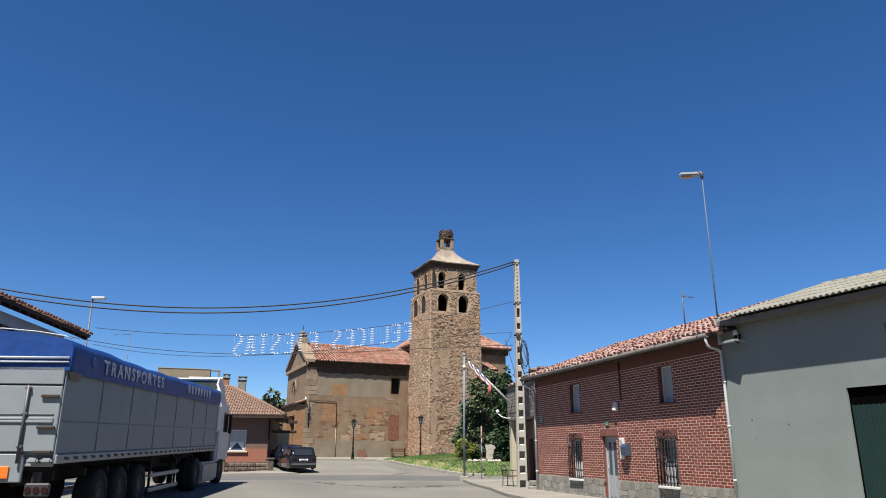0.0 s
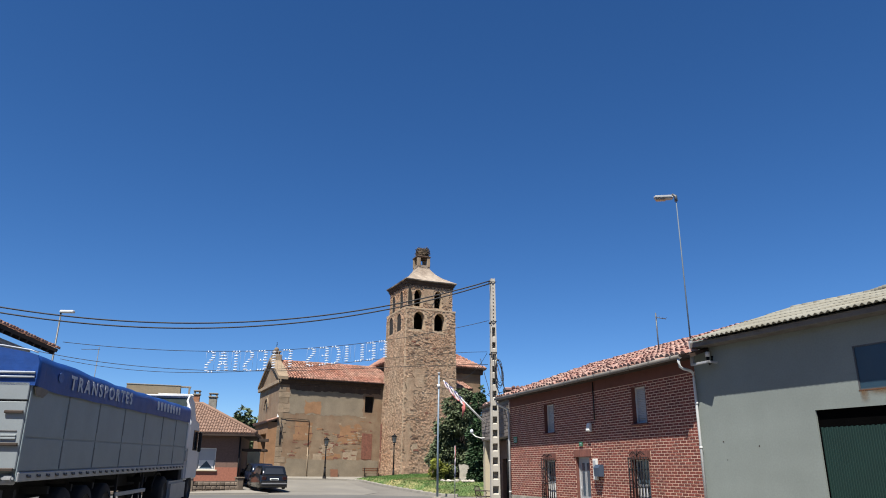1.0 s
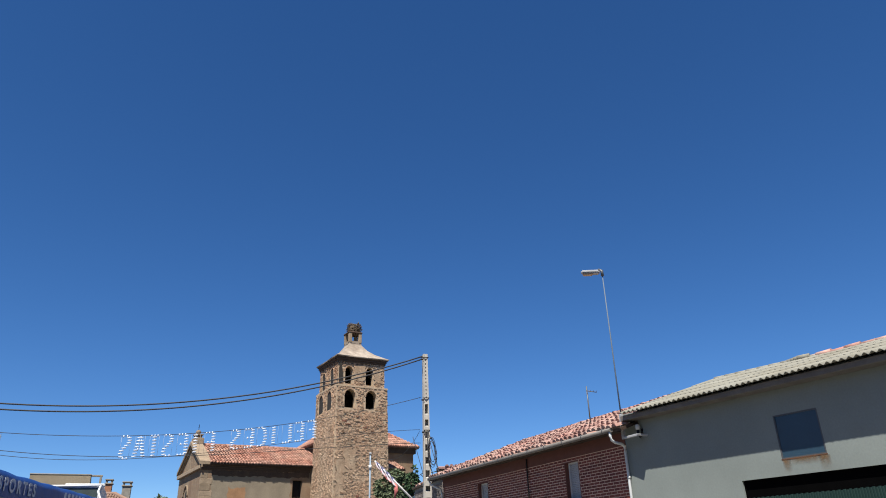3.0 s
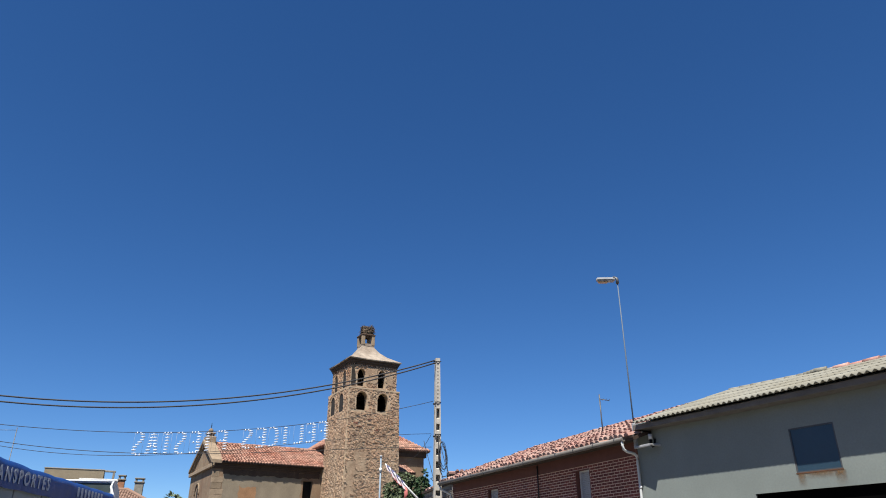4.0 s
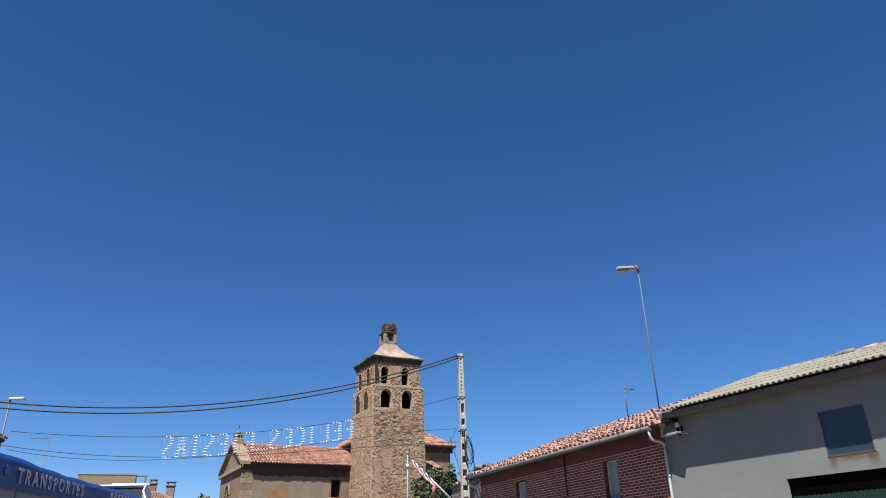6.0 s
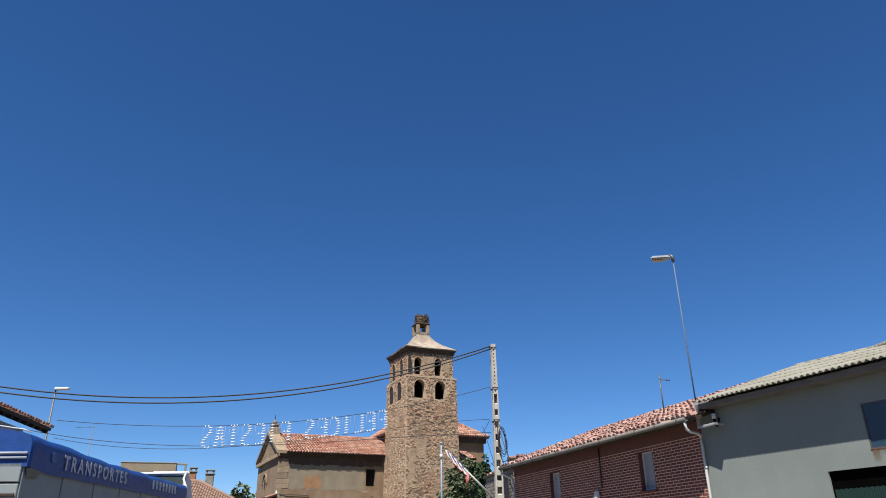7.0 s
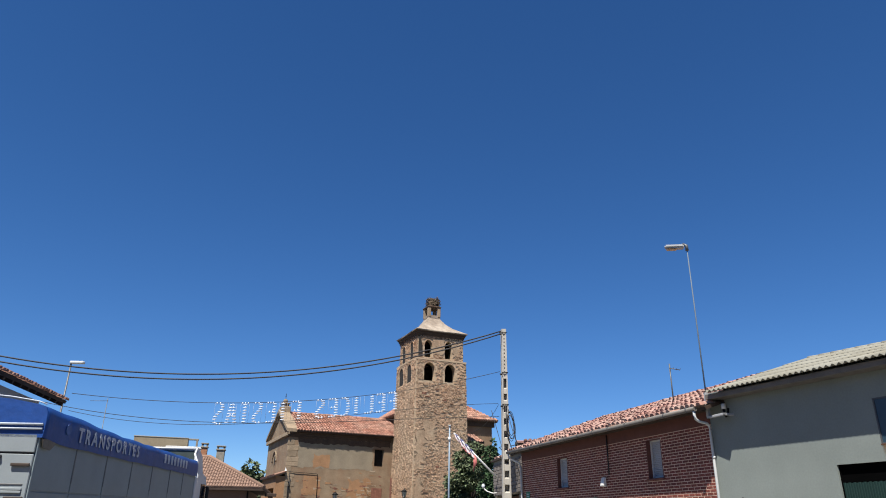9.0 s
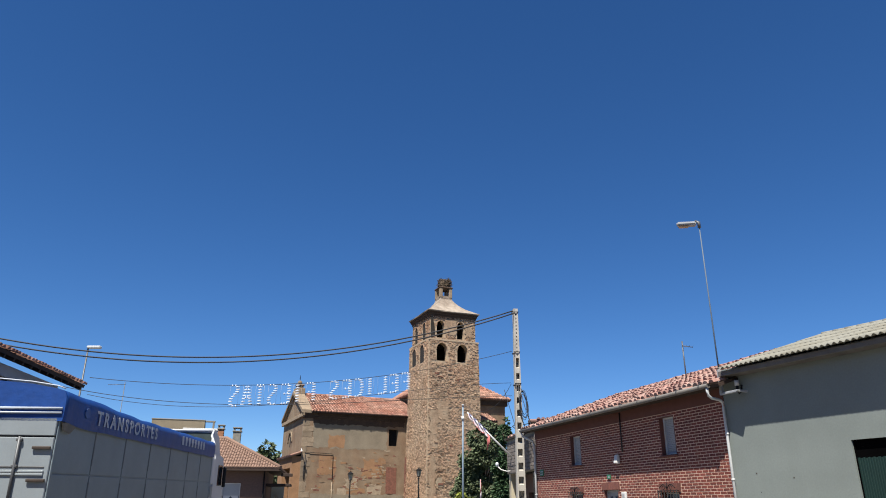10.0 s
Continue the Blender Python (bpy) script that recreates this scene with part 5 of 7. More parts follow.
def prism_sill(bm, w, z0, z1):
    """A rung across the pole, its top sloping down towards the street."""
    t = bmesh.new()
    prism(t, [(-0.13, z0), (0.12, z0), (0.12, z1 + 0.03), (-0.05, z1), (-0.13, z1 - 0.045)], -w, w, "x")
    join(bm, t)

pole()

def wire(name, pts, r, label, n=40, parent=None):
    """A hanging cable through points, by smooth interpolation."""
    ts = [0.0]
    for a, c in zip(pts, pts[1:]):
        ts.append(ts[-1] + (Vector(c) - Vector(a)).length)
    arr = np.array(pts, float)
    k = min(len(pts) - 1, 3)
    coef = [np.polyfit(ts, arr[:, i], 1 if i < 2 else k) for i in range(3)]
    bm = bmesh.new()
    tube(bm, [[np.polyval(c, ts[-1] * q / n) for c in coef] for q in range(n + 1)], r, 5)
    if parent:
        return part(name, bm, M["cable"], parent, label)
    return solo(name, bm, M["cable"], pose(0, 0, 0), label, "cable", "overhead cables")

def on_span(u, z):
    """A point of the cable span over the street: u metres left of the pole."""
    f = u / 17.3
    return (3.36 - 16.86 * f, 30.75 - 3.9 * f, z)

wire("power_cable", [on_span(*p) for p in ((0.2, 10.02), (7.11, 8.0), (12.7, 7.23), (17.04, 7.16), (21.2, 7.62), (27, 8.9))], 0.03, "black power cable sagging across the street")
wire("power_cable", [on_span(*p) for p in ((0.2, 9.9), (7.1, 7.8), (12.68, 7.04), (17.0, 6.94), (21.15, 7.4), (27, 8.7))], 0.03, "black power cable sagging across the street")
wire("telephone_cable", [on_span(*p) for p in ((0.25, 6.15), (5.07, 5.78), (9.6, 5.48), (12.31, 5.32), (14.7, 5.42), (20.5, 6.3))], 0.012, "thin black cable sagging across the street")
wire("house_cable", [(3.5, 30.8, 6.3), (3.7, 30.2, 5.3), (3.75, 29.6, 4.75)], 0.014, "thin black cable dropping to the brick house", 12)
wire("house_cable", [(3.3, 30.9, 6.7), (2.6, 33.5, 6.3), (2.1, 39, 6.5), (1.6, 45, 7.6)], 0.010, "thin black cable hanging from the pole", 16)
wire("house_cable", [(2.85, 31.6, 6.55), (3.1, 31.2, 5.4), (3.3, 30.95, 4.6)], 0.014, "thin black cable hanging from the pole", 12)

# ---- festive letters on their cables: seen from behind, so they run backwards ----
GLYPHS = {
    "F": [((0, 0), (0, 1)), ((0, 1), (0.9, 1)), ((0, 0.52), (0.7, 0.52))],
    "E": [((0, 0), (0, 1)), ((0, 1), (0.9, 1)), ((0, 0.52), (0.7, 0.52)), ((0, 0), (0.9, 0))],
    "L": [((0, 0), (0, 1)), ((0, 0), (0.9, 0))],
    "I": [((0.45, 0), (0.45, 1))],
    "C": [((0.9, 1), (0.25, 1)), ((0.25, 1), (0, 0.75)), ((0, 0.75), (0, 0.25)), ((0, 0.25), (0.25, 0)), ((0.25, 0), (0.9, 0))],
    "S": [((0.9, 1), (0.2, 1)), ((0.2, 1), (0.05, 0.75)), ((0.05, 0.75), (0.85, 0.3)), ((0.85, 0.3), (0.7, 0)), ((0.7, 0), (0, 0))],
    "T": [((0.45, 0), (0.45, 1)), ((0, 1), (0.9, 1))],
    "A": [((0, 0), (0.4, 1)), ((0.5, 1), (0.9, 0)), ((0.2, 0.4), (0.7, 0.4))],
}

def festive_string():
    t = thing("festive_letters", pose(0, 0, 0), "string of white tube-light letters hung between two cables", "light string")
    top = [(0.26, 8.14), (5.04, 6.97), (7.42, 6.55), (9.65, 6.24), (12.38, 6.15), (17.54, 6.20)]
    low = [(0.3, 6.71), (5.03, 6.18), (7.39, 5.82), (9.6, 5.44), (12.31, 5.30), (17.5, 5.55)]
    wire("cable", [on_span(*p) for p in top], 0.012, "", parent=t)
    wire("cable", [on_span(*p) for p in low], 0.010, "", parent=t)
    ft, fl = np.polyfit(*zip(*top), 3), np.polyfit(*zip(*low), 3)
    pitch, u = 0.497, 4.92
    for ch in "FELICES FIESTAS":
        if ch != " ":
            bm = bmesh.new()
            def spot(a, b_):
                uu = u + a * 0.36
                lo, hi = np.polyval(fl, uu) + 0.02, np.polyval(ft, uu) - 0.02
                return Vector(on_span(uu, lo + (hi - lo) * b_))
            for (x0, z0), (x1, z1) in GLYPHS[ch]:
                n = max(2, round(math.hypot((x1 - x0) * 0.36, (z1 - z0) * 0.8) / 0.115))
                for k in range(n):
                    f = (k + 0.5) / n
                    p = spot(x0 + (x1 - x0) * f, z0 + (z1 - z0) * f)
                    flat = abs(z1 - z0) > 0.15
                    way = (spot(1, 0.5) - spot(0, 0.5)).normalized() * 0.075 if flat else Vector((0, 0, 0.04))
                    tube(bm, [p - way, p + way], 0.023, 5)
                tube(bm, [spot(x0, z0), spot(x1, z1)], 0.005, 4)
            part("letter", bm, M["bulb"], t)
            bm = bmesh.new()
            for a in (0.0, 0.9):
                tube(bm, [spot(a, 0.0), spot(a, 1.0)], 0.0035, 4)
            part("letter_frame", bm, M["steel"], t)
        u += pitch
    return t

festive_string()

def flagpole():
    p = Vector((1.19, 39.98, ground_z(0, 39.98)))
    t = thing("flagpole", Matrix.Translation(p), "tall slim blue-grey steel flagpole on a concrete foot", "flagpole")
    bm = bmesh.new()
    tube(bm, [(0, 0, 0), (0, 0, 3.4), (0.02, 0, 6.75)], 0.062, 12, 0.042)
    part("mast", bm, M["flag_steel"], t)
    bm = bmesh.new()
    tube(bm, [(0.02, 0, 6.72), (0.02, 0, 6.82)], 0.07, 10)
    part("finial", bm, M["steel"], t)
    bm = bmesh.new()
    tube(bm, [(0.01, 0, 5.95), (0.01, 0, 6.15)], 0.085, 10)
    part("collar", bm, M["white"], t)
    bm = bmesh.new()
    bevel_box(bm, -0.2, -0.2, -0.1, 0.2, 0.2, 0.06, 0.02)
    part("foot", bm, M["kerb"], t)

flagpole()

def sign_post():
    p = Vector((2.09, 38.9, ground_z(0, 38.9)))
    t = thing("banner_post", Matrix.Translation(p), "slim post wrapped with a red, white and blue banner", "post")
    bm = bmesh.new()
    tube(bm, [(0, 0, -0.05), (0, 0, 2.75)], 0.025, 8)
    part("rod", bm, M["steel"], t)
    for z0, z1, mat in ((2.05, 2.72, "flag_red"), (1.75, 2.3, "flag_white"), (1.15, 1.75, "flag_blue")):
        bm = bmesh.new()
        tube(bm, [(0.0, 0, z0), (0.02, 0, (z0 + z1) / 2), (0.0, 0, z1)], 0.035 if mat != "flag_white" else 0.042, 8, 0.025)
        part("banner", bm, M[mat], t)

sign_post()

def wall_flag():
    base, tip = Vector((3.36, 34.8, 3.86)), Vector((1.27, 34.98, 5.95))
    t = thing("wall_flag", Matrix.Translation(base), "flag drooping from a slanted white staff on a wall", "flag")
    w = tip - base
    bm = bmesh.new()
    tube(bm, [(0.1, 0, -0.09), w], 0.052, 8, 0.035)
    part("staff", bm, M["white"], t, "white slanted flagstaff")
    def cloth(mat, a0, a1, drop0, drop1, name):
        bm = bmesh.new()
        rows, n = [], 26
        for k in range(n + 1):
            f = a0 + (a1 - a0) * k / n
            p = w * f
            row = []
            for j in range(7):
                g = j / 6
                d = drop0 + (drop1 - drop0) * g
                sway = 0.06 * math.sin(k * 0.9 + g * 2.0)
                row.append(bm.verts.new((p.x + sway * 0.5 + 0.10 * d, p.y + sway - 0.02 * mat_side, p.z - d * (0.55 + 0.45 * math.sin(math.pi * (0.2 + 0.7 * k / n))))))
            rows.append(row)
        for a, c in zip(rows, rows[1:]):
            for j in range(6):
                bm.faces.new((a[j], a[j + 1], c[j + 1], c[j])).smooth = True
        ob = part(name, bm, M[mat], t)
        md = ob.modifiers.new("thick", "SOLIDIFY")
        md.thickness = 0.012
    mat_side = 0
    cloth("flag_blue", 0.52, 0.95, -0.10, 0.05, "flag_cloth")
    cloth("flag_white", 0.50, 0.97, 0.05, 0.26, "flag_cloth")
    cloth("flag_red", 0.62, 0.86, 0.26, 0.30, "flag_cloth")
    bm = bmesh.new()
    c = w * 0.54
    for k in range(5):
        tube(bm, [(c.x + 0.03 * k, c.y, c.z - 0.1), (c.x + 0.03 * k + 0.02, c.y + 0.02 * (k % 2), c.z - 0.45), (c.x + 0.025 * k, c.y, c.z - 0.85 + 0.07 * k)], 0.028, 6, 0.015)
    part("flag_tail", bm, M["flag_red"], t, "red hanging tail of the flag")

wall_flag()

def lantern(p, h, name="street_lantern"):
    t = thing(name, Matrix.Translation(p), "black cast-iron lantern post beside the church", "lamp post", "lantern posts by the church")
    bm = bmesh.new()
    tube(bm, [(0, 0, -0.1), (0, 0, 0.25)], 0.16, 10, 0.14)
    tube(bm, [(0, 0, 0.25), (0, 0, 0.9)], 0.11, 10, 0.07)
    tube(bm, [(0, 0, 0.9), (0, 0, h - 0.65)], 0.055, 10, 0.045)
    for z in (0.9, 1.3, h - 0.8):
        tube(bm, [(0, 0, z), (0, 0, z + 0.06)], 0.09, 10)
    part("column", bm, M["black"], t)
    bm = bmesh.new()
    for k in range(4):
        a = math.tau * k / 4 + 0.4
        tube(bm, [(0.10 * math.cos(a), 0.10 * math.sin(a), h - 0.62), (0.2 * math.cos(a), 0.2 * math.sin(a), h - 0.2)], 0.014, 5)
    tube(bm, [(0, 0, h - 0.66), (0, 0, h - 0.6)], 0.13, 8)
    tube(bm, [(0, 0, h - 0.2), (0, 0, h - 0.05)], 0.26, 8, 0.1)
    tube(bm, [(0, 0, h - 0.05), (0, 0, h + 0.08)], 0.05, 8, 0.01)
    part("lantern_frame", bm, M["black"], t)
    bm = bmesh.new()
    tube(bm, [(0, 0, h - 0.6), (0, 0, h - 0.21)], 0.085, 4, 0.175, smooth=False)
    part("lantern_glass", bm, M["lantern_glass"], t, "milky lantern glass")

lantern((-7.18, 57.05, ground_z(0, 57.05)), 3.2)
lantern((-1.76, 55.97, ground_z(0, 55.97)), 3.5)

# ---- lamp on its mast at the corner of the brick house ----
def mast_lamp():
    t = thing("street_lamp", HOUSE @ pose(12.27, -0.14, 0), "slim galvanised street lamp on a wall bracket", "street lamp")
    bm = bmesh.new()
    tube(bm, [(0, -0.1, 4.3), (0, -0.1, 6.5), (0, -0.1, 8.97)], 0.020, 10, 0.014)
    part("mast", bm, M["mast_grey"], t)
    bm = bmesh.new()
    bevel_box(bm, -0.04, -0.14, 4.25, 0.62, -0.07, 4.31, 0.01)
    bevel_box(bm, -0.04, -0.14, 4.76, 0.36, -0.07, 4.81, 0.01)
    bevel_box(bm, 0.56, -0.14, 4.25, 0.62, 0.18, 4.31, 0.01)
    bevel_box(bm, -0.045, -0.145, 4.25, 0.045, -0.065, 4.90, 0.01)
    part("bracket", bm, M["steel"], t, "grey steel wall bracket")
    bm = bmesh.new()
    tube(bm, [(0, -0.1, 8.85), (0, -0.1, 9.0), (-0.08, -0.16, 9.06)], 0.045, 8)
    part("elbow", bm, M["steel_dark"], t)
    bm = bmesh.new()
    bevel_box(bm, -0.12, -0.24, 0.0, 0.12, 0.28, 0.10, 0.035, 2)
    head = part("head", bm, M["steel"], t, "flat grey lamp head")
    head.matrix_basis = pose(-0.26, -0.34, 8.97, -5, 0, -38)
    bm = bmesh.new()
    bevel_box(bm, -0.09, -0.20, -0.035, 0.09, 0.08, 0.01, 0.02, 2)
    g = part("lens", bm, M["lens"], head, "amber lamp lens")

mast_lamp()

# ---- fittings of the brick house ----
def pipe_thing(name, m, pts, r, mat, label, clips=()):
    t = thing(name, m, label, "pipe")
    bm = bmesh.new()
    tube(bm, pts, r, 10)
    part("pipe", bm, mat, t)
    for x, y, z in clips:
        bm = bmesh.new()
        tube(bm, [(x, y, z), (x, y, z + 0.05)], r * 1.25, 10)
        part("clip", bm, mat, t)

pipe_thing("downpipe", HOUSE, [(12.14, -0.57, 4.46), (12.14, -0.57, 4.34), (12.13, -0.54, 4.24), (12.12, -0.44, 4.19), (12.07, -0.17, 4.16), (12.05, -0.09, 4.10), (12.04, -0.07, 3.98), (12.04, -0.07, 3.0), (12.04, -0.07, 0.05)], 0.036, M["pipe"],
           "pale plastic downpipe at the corner of the brick house", [(12.04, -0.07, z) for z in (3.3, 2.2, 0.9)])
pipe_thing("downpipe", HOUSE, [(-0.1, -0.57, 4.46), (-0.06, -0.5, 4.28), (0.02, -0.12, 4.1), (0.06, -0.06, 3.9), (0.06, -0.06, 0.05)], 0.045, M["pipe"],
           "pale downpipe at the far corner of the brick house", [(0.06, -0.06, z) for z in (3.2, 2.0, 0.8)])
pipe_thing("cable_conduit", HOUSE, [(6.86, -0.03, 4.45), (6.86, -0.03, 3.22)], 0.022, M["cable"], "dark cable conduit running down the brick facade")

def wall_box():
    t = thing("wall_lamp_box", HOUSE @ pose(6.55, 0, 2.87), "white slanted lamp box on the brick wall", "wall lamp")
    bm = bmesh.new()
    prism(bm, [(-0.02, 0.0), (-0.15, 0.03), (-0.09, 0.29), (-0.02, 0.29)], -0.105, 0.105, "x")
    bmesh.ops.recalc_face_normals(bm, faces=bm.faces[:])
    bmesh.ops.bevel(bm, geom=bm.edges[:], offset=0.015, segments=2, affect="EDGES")
    part("housing", bm, M["white"], t)
    t2 = thing("meter_cabinet", HOUSE @ pose(6.95, 0, 1.38), "white meter cabinet with a dark blue letter box", "meter box")
    bm = bmesh.new()
    bevel_box(bm, -0.28, -0.08, 0.0, -0.06, 0.0, 0.64, 0.012)
    part("cabinet", bm, M["white"], t2)
    bm = bmesh.new()
    bevel_box(bm, -0.25, -0.088, 0.38, -0.09, -0.079, 0.58, 0.004)
    part("meter_window", bm, M["shutter"], t2)
    bm = bmesh.new()
    prism(bm, [(0.0, 0.1), (-0.17, 0.1), (-0.19, 0.36), (-0.12, 0.46), (0.0, 0.46)], -0.06, 0.25, "x")
    part("letter_box", bm, M["blue_box"], t2, "dark blue-grey letter box")
    for x, z, w, h in ((0.55, 2.72, 0.34, 0.24), (5.85, 2.44, 0.22, 0.13)):
        t3 = thing("green_plate", HOUSE @ pose(x, 0, z), "small green enamel plate on the brick wall", "sign", "green plates on the house")
        bm = bmesh.new()
        bevel_box(bm, -w / 2, -0.015, 0, w / 2, 0.0, h, 0.004)
        part("plate", bm, M["green_sign"], t3)
        for k in range(2):
            bm = bmesh.new()
            box(bm, -w / 2 + 0.05, -0.019, h * (0.22 + 0.36 * k), w / 2 - 0.05, -0.0145, h * (0.36 + 0.36 * k))
            part("lettering_bar", bm, M["letter"], t3)

wall_box()

def roof_antenna(m, h, label, arms=5, width=0.5, lean=0.0, foot=-0.3):
    t = thing("roof_antenna", m, label, "antenna", "television antennas")
    bm = bmesh.new()
    tube(bm, [(0, 0, foot), (lean, 0, h)], 0.024, 6)
    part("mast", bm, M["steel_dark"], t)
    bm = bmesh.new()
    tube(bm, [(-width * 0.1, 0, h - 0.15), (width * 2, 0, h - 0.22)], 0.015, 5)
    for k in range(arms):
        x = width * 2 * k / (arms - 1)
        tube(bm, [(x, -0.18, h - 0.15 - 0.07 * k / arms), (x, 0.18, h - 0.15 - 0.07 * k / arms)], 0.006, 4)
    part("boom", bm, M["steel_dark"], t)

roof_antenna(pose(8.03, 22.62, 5.5, 0, 0, -15), 1.28, "thin television antenna on the tiled roof", 4, 0.16)

# ---- fittings of the garage ----
def garage_fittings():
    t = thing("flood_lamp", GARAGE @ pose(0.64, 0, 4.27), "small black and white wall lamp under the garage eaves", "wall lamp")
    bm = bmesh.new()
    tube(bm, [(0.02, 0.0, 0.2), (0.02, -0.04, 0.04), (0.0, -0.10, 0.0), (-0.02, -0.12, 0.06), (-0.02, -0.12, 0.2)], 0.035, 8)
    tube(bm, [(-0.02, -0.12, 0.30), (-0.02, -0.12, 0.36)], 0.045, 8)
    part("body", bm, M["black"], t)
    bm = bmesh.new()
    tube(bm, [(-0.02, -0.12, 0.18), (-0.02, -0.12, 0.31)], 0.055, 10)
    part("cap", bm, M["white"], t)
    for x, z, r in ((0.72, 2.35, 0.02), (1.75, 2.22, 0.02), (0.78, 1.92, 0.014)):
        bm = bmesh.new()
        n = 9
        rnd = random.Random(int(x * 100))
        prism(bm, [(x + r * rnd.uniform(0.5, 1.2) * math.cos(math.tau * k / n), z + r * rnd.uniform(0.5, 1.2) * math.sin(math.tau * k / n)) for k in range(n)], -0.004, 0.01, "y")
        solo("plaster_chip", bm, M["wood_dark"], GARAGE, "small dark chip in the grey render", "wall damage", "chips in the garage wall")
    for x0, x1, dp in ((4.36, 4.56, 0.30), (5.16, 5.42, 0.32), (4.5, 5.3, 0.14)):
        bm = bmesh.new()
        box(bm, x0, -0.004, 3.235 - dp, x1, 0.004, 3.238)
        solo("rust_stain", bm, M["rust_stain"], GARAGE, "brown rust stain running down below the window", "stain", "rust stains under the window")

garage_fittings()

# ---- green in front of the church ----
def mound_z(x, y):
    f = smooth_step(0.0, 5.0, y - 41.6 + 0.1 * x)
    rim = min(1.0, max(0.0, edge_gap(x, y) / 0.7))
    return ground_z(x, y) + 0.015 + rim * (0.11 + 0.42 * f * smooth_step(-7.0, 1.0, x))

def edge_gap(x, y):
    best = 99.0
    for (x0, y0), (x1, y1) in zip(GREEN, GREEN[1:] + GREEN[:1]):
        dx, dy = x1 - x0, y1 - y0
        f = min(1.0, max(0.0, ((x - x0) * dx + (y - y0) * dy) / (dx * dx + dy * dy)))
        best = min(best, math.hypot(x - x0 - f * dx, y - y0 - f * dy))
    return best if inside(GREEN, x, y) else 0.0

GREEN = [(-5.6, 56.6), (-4.0, 54.6), (-2.4, 50.0), (-0.9, 46.3), (0.4, 43.4), (1.45, 41.6), (2.4, 41.2), (6.5, 41.2), (9.0, 43), (9.0, 56), (3.0, 57.0)]

def inside(poly, x, y):
    hit = False
    for (x0, y0), (x1, y1) in zip(poly, poly[1:] + poly[:1]):
        if (y0 > y) != (y1 > y) and x < (x1 - x0) * (y - y0) / (y1 - y0) + x0:
            hit = not hit
    return hit

def green():
    bm = bmesh.new()
    step = 0.25
    cache = {}
    def v(i, j):
        if (i, j) not in cache:
            x, y = -6.5 + i * step, 41 + j * step
            cache[i, j] = bm.verts.new((x, y, mound_z(x, y) + 0.02 * noise.noise(Vector((x, y, 0)))))
        return cache[i, j]
    for i in range(64):
        for j in range(66):
            if inside(GREEN, -6.5 + (i + 0.5) * step, 41 + (j + 0.5) * step):
                bm.faces.new((v(i, j), v(i + 1, j), v(i + 1, j + 1), v(i, j + 1))).smooth = True
    solo("lawn_bank", bm, M["lawn_soil"], pose(0, 0, 0), "sloping bank of grass and dry turf before the tower", "lawn", kind="structure")
    rnd = random.Random(31)
    verts, faces = [], []
    while len(faces) < 30000:
        x, y = rnd.uniform(-5.6, 7.5), rnd.uniform(41.2, 56)
        if not inside(GREEN, x, y):
            continue
        z = mound_z(x, y)
        a, h, w = rnd.uniform(0, math.tau), rnd.uniform(0.03, 0.09), rnd.uniform(0.012, 0.03)
        c, s = math.cos(a), math.sin(a)
        n = len(verts)
        verts += [(x - w * c, y - w * s, z - 0.01), (x + w * c, y + w * s, z - 0.01), (x + rnd.uniform(-0.05, 0.05), y + rnd.uniform(-0.05, 0.05), z + h)]
        faces.append((n, n + 1, n + 2))
    me = bpy.data.meshes.new("grass")
    me.from_pydata(verts, [], faces)
    me.materials.append(M["grass"])
    tagged(new("grass", me), "short grass, green and partly dried out", "grass", kind="stuff")
    # kerb stones round the green
    k = 0
    edge = GREEN[:7]
    for (x0, y0), (x1, y1) in zip(edge, edge[1:]):
        n = max(1, round(math.hypot(x1 - x0, y1 - y0) / 1.0))
        a = math.degrees(math.atan2(y1 - y0, x1 - x0))
        for q in range(n):
            bm = bmesh.new()
            ln = math.hypot(x1 - x0, y1 - y0) / n
            bevel_box(bm, 0.01, -0.14, -0.15, ln - 0.01, 0.06, 0.14, 0.02)
            x, y = x0 + (x1 - x0) * q / n, y0 + (y1 - y0) * q / n
            solo("kerb_stone", bm, M["kerb"], pose(x, y, ground_z(x, y), 0, 0, a), "pale concrete kerb stone edging the grass", "kerb", "kerb stones of the green", "structure")
            k += 1

green()

# pavements and the pale yard before the church
slab("pavement", [(1.0, 36.5), (1.35, 33.8), (2.0, 30.7), (2.35, 26.6), (3.3, 22.0), (4.9, 17.0), (8.5, 9.0), (11, 4.5), (18.5, 8), (11.0, 20), (6.5, 36.9), (3.5, 36.9)], 0.11, M["pavement"], "pale concrete pavement along the brick house", "pavement")
slab("church_yard", [(-14.5, 57.2), (-8.8, 56.9), (-6.4, 56.6), (-4.5, 55.6), (-4.2, 55.2), (-3.6, 56.5), (3.5, 58.0), (3.6, 61.5), (-1.5, 60), (-3.5, 63.6), (-11.6, 60.2), (-15.5, 68)], 0.10, M["pavement"], "pale paved strip along the church wall", "pavement")
slab("side_street", [(-9.6, 42.2), (-3.0, 42.2), (-2.2, 44.0), (-3.4, 48.0), (-5.0, 54.0), (-5.8, 56.5), (-9.5, 56.8), (-12, 56.8), (-11.0, 50.0)], 0.004, M["side_street"], "pale dusty asphalt of the side street", "road")
slab("pavement", [(-22, 40.6), (-12.3, 41.1), (-8.4, 41.9), (-9.6, 43.4), (-11.0, 45.2), (-16, 44.2), (-22, 43.3)], 0.10, M["pavement"], "narrow pale pavement before the stone fence", "pavement")

